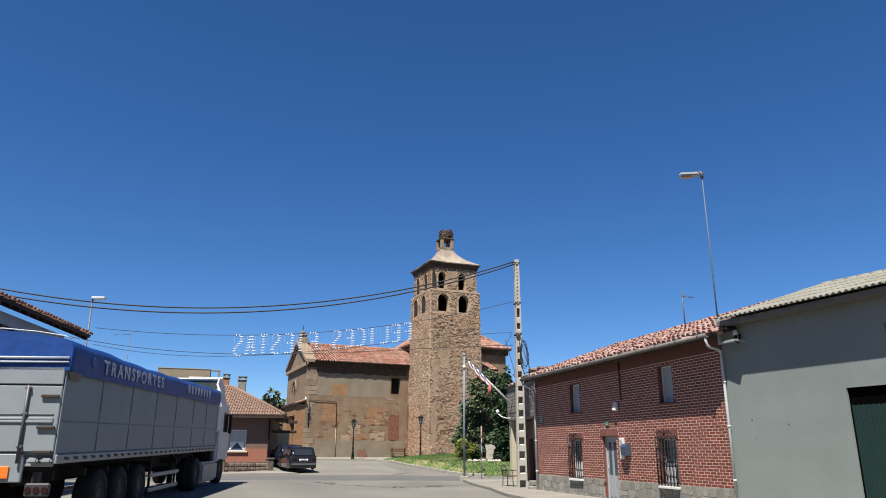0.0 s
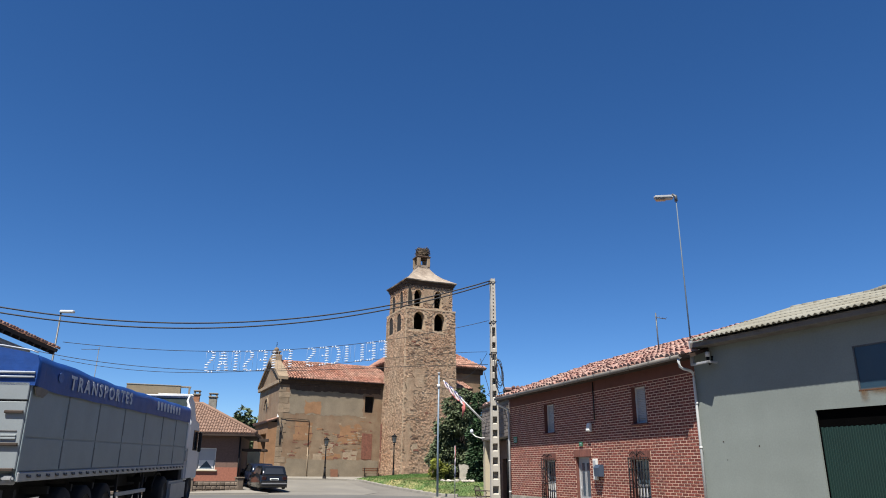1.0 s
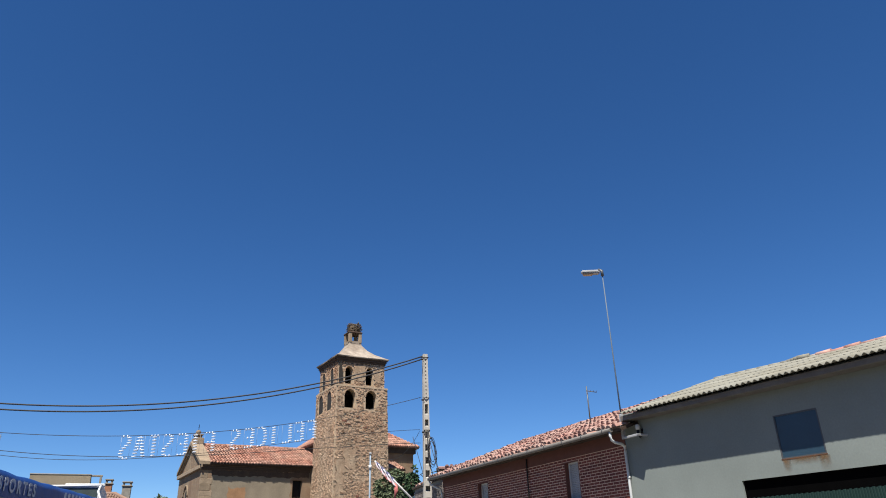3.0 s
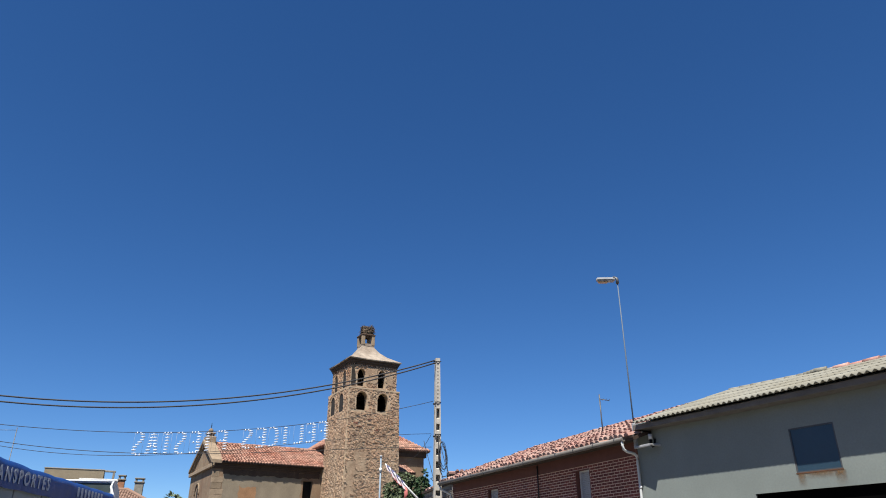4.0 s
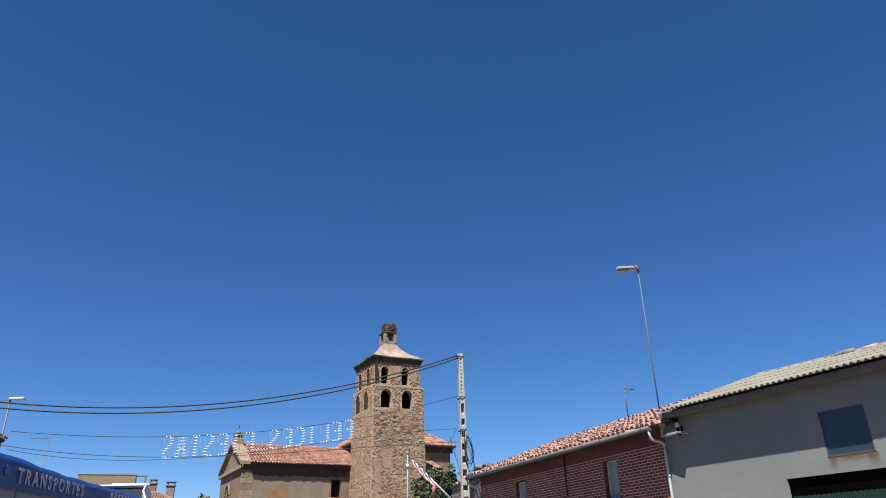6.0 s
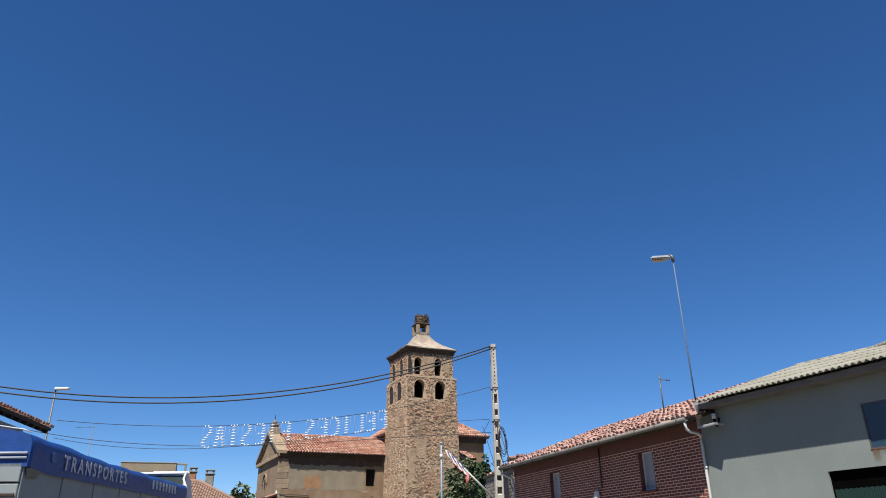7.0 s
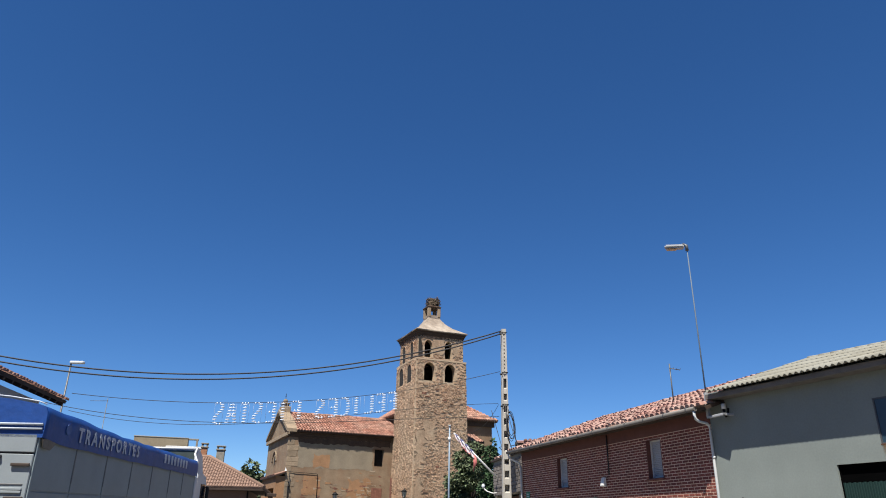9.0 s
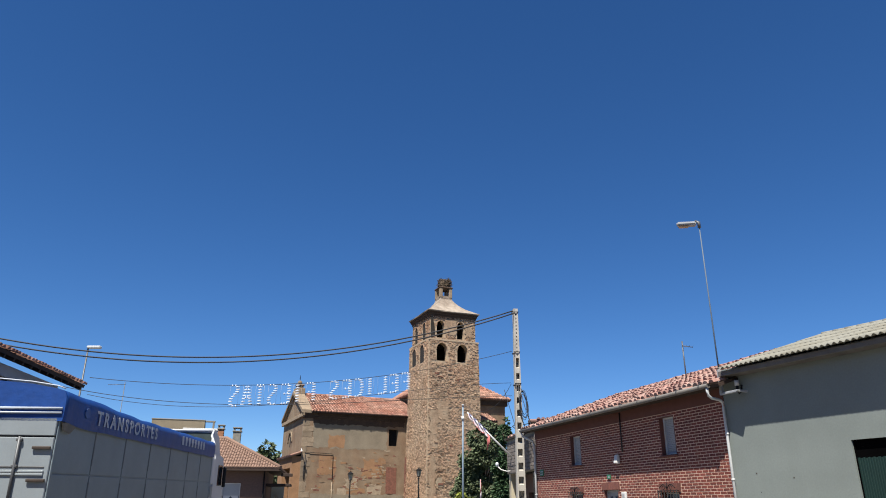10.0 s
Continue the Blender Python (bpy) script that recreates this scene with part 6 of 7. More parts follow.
def road_marks():
    rnd = random.Random(4)
    for k in range(14):
        x, y = rnd.uniform(-8, 3), 33.0 + rnd.uniform(-0.25, 0.25)
        bm = bmesh.new()
        pts = [(x + q * 0.12, y + rnd.uniform(-0.03, 0.03) + 0.05) for q in range(5)] + [(x + q * 0.12, y - 0.05 + rnd.uniform(-0.03, 0.03)) for q in reversed(range(5))]
        prism(bm, pts, ground_z(x, y) - 0.01, ground_z(x, y) + 0.006, "z")
        solo("tar_patch", bm, M["tar"], pose(0, 0, 0), "dark tar strip sealing a crack in the road", "road patch", "tar strips on the road", "structure")
    bm = bmesh.new()
    near, far = [(-40, 36.5), (-12, 37.2), (0.9, 37.4)], [(-40, 40.2), (-12, 40.8), (-3, 41.9), (0.9, 41.0)]
    grid = []
    for k in range(83):
        x = -40 + 40.9 * k / 82
        y0, y1 = (float(np.interp(x, *zip(*edge))) for edge in (near, far))
        grid.append([bm.verts.new((x, y0 + (y1 - y0) * q / 5, ground_z(x, y0 + (y1 - y0) * q / 5) + 0.008)) for q in range(6)])
    for a, c in zip(grid, grid[1:]):
        for q in range(5):
            bm.faces.new((a[q], c[q], c[q + 1], a[q + 1])).smooth = True
    solo("main_road", bm, M["asphalt_dark"], pose(0, 0, 0), "darker grey asphalt lane crossing before the church", "road", kind="structure")

road_marks()

# ---- trees and shrubs ----
def crown(bm, blobs, count, size, rnd, droop=0.3, flat=1.0):
    """Many small leaf clumps scattered through rough lumps (x, y, z, rx, rz)."""
    weights = [b[3] * b[3] * b[4] for b in blobs]
    for k in range(count):
        x, y, z, rx, rz = rnd.choices(blobs, weights)[0]
        d = Vector((rnd.gauss(0, 1), rnd.gauss(0, 1), rnd.gauss(0, 1))).normalized() * rnd.uniform(0.55, 1.08) ** 0.7
        p = Vector((x + d.x * rx, y + d.y * rx, z + d.z * rz))
        s = size * rnd.uniform(0.5, 1.4)
        out = Vector((d.x, d.y, d.z * 0.6 - droop)).normalized()
        side = out.cross(Vector((rnd.uniform(-1, 1), rnd.uniform(-1, 1), rnd.uniform(-1, 1)))).normalized()
        nrm = out.cross(side)
        a, b_, c, e = p - side * s * 0.45, p + out * s * 0.9 + nrm * s * 0.2, p + side * s * 0.45, p - out * s * 0.5
        v = [bm.verts.new(q) for q in (a, b_, c, e)]
        bm.faces.new((v[0], v[1], v[2]))
        bm.faces.new((v[0], v[2], v[3]))

def tree(name, p, label, blobs, count, size, mat, trunk_h, trunk_r, seed, limbs=8, category="tree"):
    rnd = random.Random(seed)
    t = thing(name, Matrix.Translation(p), label, category)
    bm = bmesh.new()
    tube(bm, [(0, 0, -0.2), (0.05, 0.02, trunk_h * 0.4), (-0.03, 0.05, trunk_h)], trunk_r, 8, trunk_r * 0.3)
    for k in range(limbs):
        b = rnd.choice(blobs)
        z = rnd.uniform(0.25, 0.8) * trunk_h
        tube(bm, [(0, 0, z), (b[0] * 0.5, b[1] * 0.5, (z + b[2]) / 2 + 0.1), (b[0], b[1], b[2])], trunk_r * 0.35, 6, trunk_r * 0.08)
    part("trunk", bm, M["bark"], t)
    bm = bmesh.new()
    crown(bm, blobs, count, size, rnd)
    part("crown", bm, mat, t, kind="stuff")
    return t

r0 = random.Random(77)
big = []
for k in range(34):
    h = r0.uniform(0.05, 1.0)
    reach = (1.0 - h ** 2.2) * 1.9 + 0.35
    a = r0.uniform(0, math.tau)
    big.append((reach * math.cos(a) * r0.uniform(0.2, 0.95) - 0.1 + 0.5 * h, reach * math.sin(a) * r0.uniform(0.2, 0.9), 0.6 + h * 5.6, r0.uniform(0.4, 0.85), r0.uniform(0.4, 0.8)))
gz = mound_z(2.6, 50)
for k in range(12):
    big.append((-1.6 + 0.3 * k, r0.uniform(-0.8, 0.6), r0.uniform(0.5, 2.4), r0.uniform(0.5, 0.75), r0.uniform(0.5, 0.8)))
for k in range(10):
    big.append((-1.3 + 0.14 * k, r0.uniform(-0.9, 0.3), 1.8 + 0.24 * k, 0.7, 0.7))
tree("conifer", (2.9, 50.5, gz), "broad dark green conifer beside the church tower", big, 24000, 0.14, M["leaf"], 5.6, 0.2, 5)
cy = [(0.25 * math.sin(k * 2.1), 0.2 * math.cos(k * 1.7), 0.35 + k * 0.52, 0.75 - 0.045 * k + 0.12 * math.sin(k * 3), 0.55) for k in range(11)]
tree("cypress", (4.05, 46.3, mound_z(4, 46.3)), "narrow dark cypress hedge tree", cy, 6500, 0.15, M["leaf_dark"], 5.0, 0.12, 6)
sh = [(0.4 * math.cos(k * 1.3) * (k % 3) / 2, 0.4 * math.sin(k * 1.3) * (k % 3) / 2, 0.35 + 0.09 * k, 0.34, 0.34) for k in range(9)]
tree("shrub", (1.5, 46.8, mound_z(1.5, 46.8)), "rounded yellow-green garden shrub", sh, 3200, 0.09, M["leaf_light"], 0.7, 0.05, 7, 4, "shrub")
tree("shrub", (2.15, 47.2, mound_z(2.1, 47.2)), "rounded darker green garden shrub", [(b[0] * 0.7, b[1] * 0.7, b[2] * 0.8, 0.3, 0.3) for b in sh], 2200, 0.09, M["leaf"], 0.6, 0.05, 8, 4, "shrub")
far = []
for k in range(16):
    a, h = r0.uniform(0, math.tau), r0.uniform(0.2, 1.0)
    far.append((1.6 * (1.1 - h) * math.cos(a), 1.3 * (1.1 - h) * math.sin(a), 2.0 + 5.2 * h, 1.0, 0.85))
tree("pine", (-21.3, 87.4, 0.97), "dark green tree standing far behind the church", far, 2600, 0.35, M["leaf"], 6.6, 0.25, 9)
tree("pine", (-19.4, 88.5, 0.97), "dark green tree standing far behind the church", [(b[0], b[1], b[2] * 0.86, b[3], b[4]) for b in far], 2200, 0.35, M["leaf"], 5.4, 0.22, 10)

def boulders():
    rnd = random.Random(12)
    for k in range(14):
        x = 1.7 + k * 0.17 + rnd.uniform(-0.05, 0.05)
        y = 46.0 + rnd.uniform(-0.3, 0.3)
        bm = bmesh.new()
        bmesh.ops.create_icosphere(bm, subdivisions=2, radius=rnd.uniform(0.09, 0.17))
        for v in bm.verts:
            v.co *= 1 + 0.3 * noise.noise(v.co * 7 + Vector((k, 0, 0)))
            v.co.z *= 0.75
        solo("boulder", bm, M["pale_stone"], pose(x, y, mound_z(x, y) + 0.05, 0, 0, rnd.uniform(0, 360)), "pale rounded stone edging the flower bed", "stone", "stones edging the bed")

boulders()

def monument():
    x, y = 3.15, 47.6
    t = thing("stone_monument", pose(x, y, mound_z(x, y), 0, 0, 5), "small pale stone monument on a stepped base", "monument")
    bm = bmesh.new()
    bevel_box(bm, -0.38, -0.2, -0.1, 0.38, 0.2, 0.16, 0.03)
    part("base", bm, M["pale_stone"], t)
    bm = bmesh.new()
    prism(bm, [(-0.3, 0.16), (0.3, 0.16), (0.28, 0.5), (0.36, 0.9), (0.12, 0.98), (0.0, 1.02), (-0.12, 0.98), (-0.36, 1.0), (-0.28, 0.5)], -0.1, 0.1, "y")
    part("slab", bm, M["pale_stone"], t)

monument()

def bench():
    t = thing("bench", CHURCH @ pose(7.6, -0.75, 0.0), "low brown wooden bench against the church wall", "bench")
    for k in range(3):
        bm = bmesh.new()
        bevel_box(bm, 0, 0.02 + 0.14 * k, 0.42, 1.5, 0.14 + 0.14 * k, 0.46, 0.008)
        part("seat_slat", bm, M["bench_wood"], t)
    for k in range(2):
        bm = bmesh.new()
        bevel_box(bm, 0, 0.46, 0.58 + 0.16 * k, 1.5, 0.49, 0.69 + 0.16 * k, 0.008)
        part("back_slat", bm, M["bench_wood"], t)
    for x in (0.15, 1.3):
        bm = bmesh.new()
        bevel_box(bm, x, 0.05, -0.1, x + 0.06, 0.1, 0.42, 0.008)
        bevel_box(bm, x, 0.42, -0.1, x + 0.06, 0.47, 0.86, 0.008)
        part("leg", bm, M["black"], t)
    bm = bmesh.new()
    bevel_box(bm, -0.35, -0.03, 0.0, 0.3, 0.03, 0.75, 0.01)
    ob = solo("notice_board", bm, M["bench_wood"], CHURCH @ pose(5.1, -0.42, 0.0, -18, 0, 0), "dark wooden board leaning on the church wall", "board")

bench()

def chair():
    t = thing("garden_chair", pose(2.95, 31.7, ground_z(3, 31.7) + 0.11, 0, 0, 60), "dark plastic garden armchair by the pole", "chair")
    bm = bmesh.new()
    bevel_box(bm, -0.24, -0.24, 0.40, 0.24, 0.24, 0.44, 0.015)
    part("seat", bm, M["chair_plastic"], t)
    bm = bmesh.new()
    for k in range(5):
        x = -0.2 + 0.1 * k
        tube(bm, [(x, 0.24, 0.44), (x, 0.30, 0.80)], 0.014, 6)
    tube(bm, [(-0.24, 0.24, 0.44), (-0.24, 0.31, 0.78), (-0.15, 0.32, 0.84), (0.15, 0.32, 0.84), (0.24, 0.31, 0.78), (0.24, 0.24, 0.44)], 0.02, 8)
    part("backrest", bm, M["chair_plastic"], t)
    for x in (-0.25, 0.25):
        bm = bmesh.new()
        tube(bm, [(x, 0.28, 0.66), (x, 0.0, 0.66), (x, -0.24, 0.64), (x, -0.26, 0.55)], 0.02, 8)
        part("armrest", bm, M["chair_plastic"], t)
        for y in (-0.25, 0.25):
            bm = bmesh.new()
            tube(bm, [(x, y, 0.0), (x * 0.95, y * 0.9, 0.6 if y < 0 else 0.45)], 0.02, 8)
            part("leg", bm, M["chair_plastic"], t)
    t2 = thing("stone_step", pose(3.75, 29.9, 0.11, 0, 0, 16), "two rough stone blocks beside the pole", "stone block")
    for z0, z1, w in ((-0.11, 0.14, 0.42), (0.14, 0.34, 0.3)):
        bm = bmesh.new()
        bevel_box(bm, -w / 2, -0.2, z0, w / 2, 0.2, z1 - 0.005, 0.03)
        part("block", bm, M["plinth"], t2)

chair()

# ---- parked cars ----
def car(m, paint, label):
    t = thing("car", m, label, "car", "parked cars")
    L_, W_ = 3.95, 1.64
    # x to the right, y forwards from the tail, z up: cross-sections along the length
    def loft(stations, mat, name, lab="", parent=t, cap=True):
        bm = bmesh.new()
        rings = []
        for y, half, z0, z1, top in stations:
            prof = [(-half, z0), (-half, z0 + (z1 - z0) * 0.5), (-half * 0.985, z1), (-half * top, z1 + 0.012), (0, z1 + 0.03), (half * top, z1 + 0.012), (half * 0.985, z1), (half, z0 + (z1 - z0) * 0.5), (half, z0)]
            rings.append([bm.verts.new((x, y, z)) for x, z in prof])
        for a, b_ in zip(rings, rings[1:]):
            for k in range(len(a) - 1):
                bm.faces.new((a[k], a[k + 1], b_[k + 1], b_[k])).smooth = True
            bm.faces.new((a[-1], a[0], b_[0], b_[-1]))
        bm.faces.new(rings[0])
        bm.faces.new(rings[-1][::-1])
        return part(name, bm, mat, parent, lab)
    h = W_ / 2
    loft([(0.0, h * 0.9, 0.32, 0.62, 0.8), (0.06, h * 0.96, 0.26, 0.86, 0.8), (0.25, h, 0.24, 0.93, 0.85), (1.2, h, 0.22, 0.94, 0.85), (2.6, h, 0.22, 0.92, 0.85), (3.5, h * 0.95, 0.24, 0.80, 0.8), (L_, h * 0.82, 0.3, 0.6, 0.8)], paint, "body")
    cabin = [(0.10, h * 0.90, 0.86, 0.94, 0.8), (0.42, h * 0.80, 0.86, 1.38, 0.85), (0.7, h * 0.80, 0.86, 1.43, 0.85), (1.7, h * 0.80, 0.86, 1.42, 0.85), (2.05, h * 0.80, 0.86, 1.36, 0.85), (2.85, h * 0.88, 0.86, 0.92, 0.8)]
    roof = loft(cabin, paint, "cabin")
    bm = bmesh.new()
    v = [bm.verts.new(q) for q in ((-0.56, 0.115, 0.985), (0.56, 0.115, 0.985), (0.50, 0.36, 1.31), (-0.50, 0.36, 1.31))]
    v2 = [bm.verts.new(q.co + Vector((0, -0.02, 0.012))) for q in v]
    bm.faces.new(v2)
    for i in range(4):
        bm.faces.new((v[i], v[(i + 1) % 4], v2[(i + 1) % 4], v2[i]))
    part("rear_window", bm, M["car_glass"], roof, "tinted rear window")
    for s in (-1, 1):
        for y0, y1 in ((0.55, 1.25), (1.32, 2.1)):
            bm = bmesh.new()
            x0, x1 = s * h * 0.905, s * h * 0.81
            yb = y1 + (0.45 if y1 > 2 else 0)
            v = [bm.verts.new(q) for q in ((x0, y0, 0.96), (x0, yb, 0.96), (x1, y1, 1.33), (x1, y0, 1.34))]
            v2 = [bm.verts.new(q.co + Vector((s * 0.012, 0, 0))) for q in v]
            bm.faces.new(v2)
            for i in range(4):
                bm.faces.new((v[i], v[(i + 1) % 4], v2[(i + 1) % 4], v2[i]))
            part("side_window", bm, M["car_glass"], roof)
        for y in (0.72, 3.15):
            wheel(t, s * (h + 0.005), y, 0.29, 0.18, s)
        bm = bmesh.new()
        bevel_box(bm, s * 0.60 - 0.13, -0.005, 0.66, s * 0.60 + 0.13, 0.06, 0.86, 0.02)
        part("tail_lamp", bm, M["red_light"], t, "red tail lamp")
        bm = bmesh.new()
        bevel_box(bm, s * (h + 0.08) - 0.08, 2.1, 0.95, s * (h + 0.08) + 0.08, 2.2, 1.07, 0.03)
        part("mirror", bm, paint, t)
    bm = bmesh.new()
    bevel_box(bm, -h * 0.93, -0.06, 0.36, h * 0.93, 0.1, 0.56, 0.05, 2)
    bump = part("bumper", bm, M["bumper"], t, "dark grey plastic bumper")
    bm = bmesh.new()
    box(bm, -h * 0.9, -0.068, 0.47, h * 0.9, -0.055, 0.50)
    part("trim_strip", bm, M["steel"], bump)
    bm = bmesh.new()
    bevel_box(bm, -0.26, -0.012, 0.66, 0.26, 0.03, 0.77, 0.01)
    plate = part("number_plate", bm, M["plate"], t, "pale number plate")
    bm = bmesh.new()
    box(bm, -0.2, -0.0165, 0.69, 0.2, -0.011, 0.74)
    part("plate_bar", bm, M["bumper"], plate)
    return t

gzc = lambda x, y: ground_z(x, y)
car(pose(-8.33, 43.0, gzc(0, 44) + 0.0, 1.6, 0, 24), M["car_black"], "small black hatchback parked by the roadside")
car(pose(-9.75, 46.6, gzc(0, 47.4) + 0.01, 2.0, 0, 24), M["car_blue"], "dark blue car parked ahead of the black one")

# ---- the bungalow across the street, its fence and what stands behind ----
def bungalow():
    B = pose(-11.55, 47.6, 0.36, 0, 0, 9)      # x along the street front, from its near right corner to the left
    t = thing("bungalow", B, "low brown brick bungalow with tan tiled hip roof", "house")
    # one brick front in two tones: the eaves shadow is painted in
    bm = bmesh.new()
    holed_wall(bm, -9.0, 0.0, -0.5, 1.35, 0, 0.3, [(-2.7, -1.55, 1.2, 1.35)])
    part("lower_wall", bm, M["brick_sunlit"], t, "lower brick wall in its sunlit reddish tone")
    bm = bmesh.new()
    holed_wall(bm, -9.0, 0.0, 1.35, 3.35, 0, 0.3, [(-2.7, -1.55, 1.35, 2.55)])
    part("upper_wall", bm, M["brown_brick"], t, "upper brick wall, eaves shade put into its brown")
    bm = bmesh.new()
    box(bm, -0.3, 0.3, -0.5, 0, 7, 3.35)
    box(bm, -9.0, 0.3, -0.5, -8.7, 7, 3.35)
    box(bm, -8.7, 6.7, -0.5, -0.3, 7, 3.35)
    part("side_walls", bm, M["brown_brick"], t)
    bm = bmesh.new()
    box(bm, -9.7, -0.75, 3.3, 0.95, 7.6, 3.42)
    part("eaves", bm, M["wood_dark"], t, "dark boarded eaves")
    # hipped roof of tile ranks
    bm = bmesh.new()
    x0, x1, y0, y1, z0, zr, run = -9.7, 0.95, -0.75, 7.6, 3.42, 5.55, 4.17
    prism(bm, [(x0, z0), (x1, z0), (x1 - run, zr - 0.05), (x0 + run, zr - 0.05)], y0 + run - 0.05, y1 - run + 0.05, "y")
    core = bm
    part("roof_core", core, M["wood_dark"], t)
    bm = bmesh.new()
    n = 62
    for i in range(n):
        x = x0 + (x1 - x0) * (i + 0.5) / n
        f = min(1.0, min(x - x0, x1 - x) / run)
        rows = max(1, round(10 * f))
        for k in range(rows):
            a, c = f * k / rows, f * (k + 1) / rows + 0.01
            tube(bm, [(x, y0 + run * a, z0 + (zr - z0) * a + 0.05), (x, y0 + run * c, z0 + (zr - z0) * c + 0.02)], 0.095, 6)
    for i in range(48):
        y = y0 + (y1 - y0) * (i + 0.5) / 48
        f = min(1.0, min(y - y0, y1 - y) / run)
        for s in (0, 1):
            xe = x1 if s else x0
            d = -1 if s else 1
            tube(bm, [(xe, y, z0 + 0.04), (xe + d * run * f, y, z0 + (zr - z0) * f + 0.02)], 0.095, 6)
    part("roof_tiles", bm, M["tile_tan"], t, "tan concrete roof tiles", "stuff")
    bm = bmesh.new()
    tube(bm, [(x1, y0, z0 + 0.1), (x1 - run, y0 + run, zr + 0.1), (x0 + run, y0 + run, zr + 0.1)], 0.13, 8)
    part("hip_tiles", bm, M["tile_tan"], t)
    win = part("window", frame_ring(-2.7, -1.55, 1.2, 2.55, 0.1, 0.18, 0.06), M["white"], t, "wide window with half-lowered white blind")
    bm = bmesh.new()
    box(bm, -2.64, 0.14, 1.26, -1.61, 0.15, 2.49)
    part("pane", bm, M["window_glass"], win)
    bm = bmesh.new()
    bevel_box(bm, -2.64, 0.115, 1.78, -1.61, 0.13, 2.49, 0.003)
    part("blind", bm, M["shutter"], win, "half-lowered white blind")
    bm = bmesh.new()
    for s in (0, 1):
        xx = -2.6 if s == 0 else -1.65
        prism(bm, [(xx, 1.78), (xx + (0.5 if s == 0 else -0.5), 1.78), (xx + (0.06 if s == 0 else -0.06), 1.28), (xx, 1.28)], 0.118, 0.126, "y")
    part("curtain", bm, M["white"], win, "white gathered curtains")
    bm = bmesh.new()
    bevel_box(bm, -2.85, -0.12, 1.1, -1.4, 0.1, 1.2, 0.015)
    part("sill", bm, M["cream"], win)
    bm = bmesh.new()
    tube(bm, [(-0.1, -0.08, 3.3), (-0.05, -0.08, 0.0)], 0.05, 8)
    part("downpipe", bm, M["black"], t)
    # awning beam over the side gate
    bm = bmesh.new()
    bevel_box(bm, 0.0, 0.5, 2.4, 1.6, 2.5, 2.55, 0.02)
    bevel_box(bm, 0.95, 0.5, 3.0, 1.7, 0.7, 3.2, 0.02)
    part("porch_beam", bm, M["wood_dark"], t)
    return t

bungalow()

def stone_fence():
    t = thing("stone_fence", pose(-10.4, 43.8, 0.30, 0, 0, 36), "low rough stone garden wall with square piers", "wall")
    rnd = random.Random(15)
    bm = bmesh.new()
    box(bm, -8.0, 0, -0.4, 0.0, 0.26, 0.62)
    part("core", bm, M["fence_joint"], t)
    x = -8.0
    for row in range(3):
        x = -8.0 + 0.13 * row
        while x < -0.05:
            w = min(rnd.uniform(0.14, 0.42), -x)
            bm = bmesh.new()
            bevel_box(bm, x + 0.01, -0.035 - rnd.uniform(0, 0.03), -0.05 + row * 0.22, x + w - 0.015, 0.05, 0.16 + row * 0.22 - rnd.uniform(0, 0.04), 0.03)
            part("stone", bm, M["fence_stone"], t)
            x += w
    for x in (-3.3, -0.3):
        bm = bmesh.new()
        bevel_box(bm, x, -0.08, -0.4, x + 0.38, 0.34, 0.78, 0.03)
        bevel_box(bm, x - 0.04, -0.12, 0.78, x + 0.42, 0.38, 0.86, 0.02)
        part("pier", bm, M["fence_stone"], t)

stone_fence()

def side_gate():
    t = thing("garden_gate", pose(-12.9, 53.2, 0.75, 0, 0, 18), "white slatted gate between bungalow and church", "gate")
    for k in range(7):
        bm = bmesh.new()
        bevel_box(bm, 0.16 * k, 0, 0.02, 0.16 * k + 0.12, 0.04, 1.5 + 0.1 * (k % 2), 0.01)
        part("slat", bm, M["cream"], t)
    bm = bmesh.new()
    bevel_box(bm, -0.1, 0.05, -0.2, 1.4, 0.25, 2.3, 0.02)
    part("back_wall", bm, M["cream"], t)

side_gate()

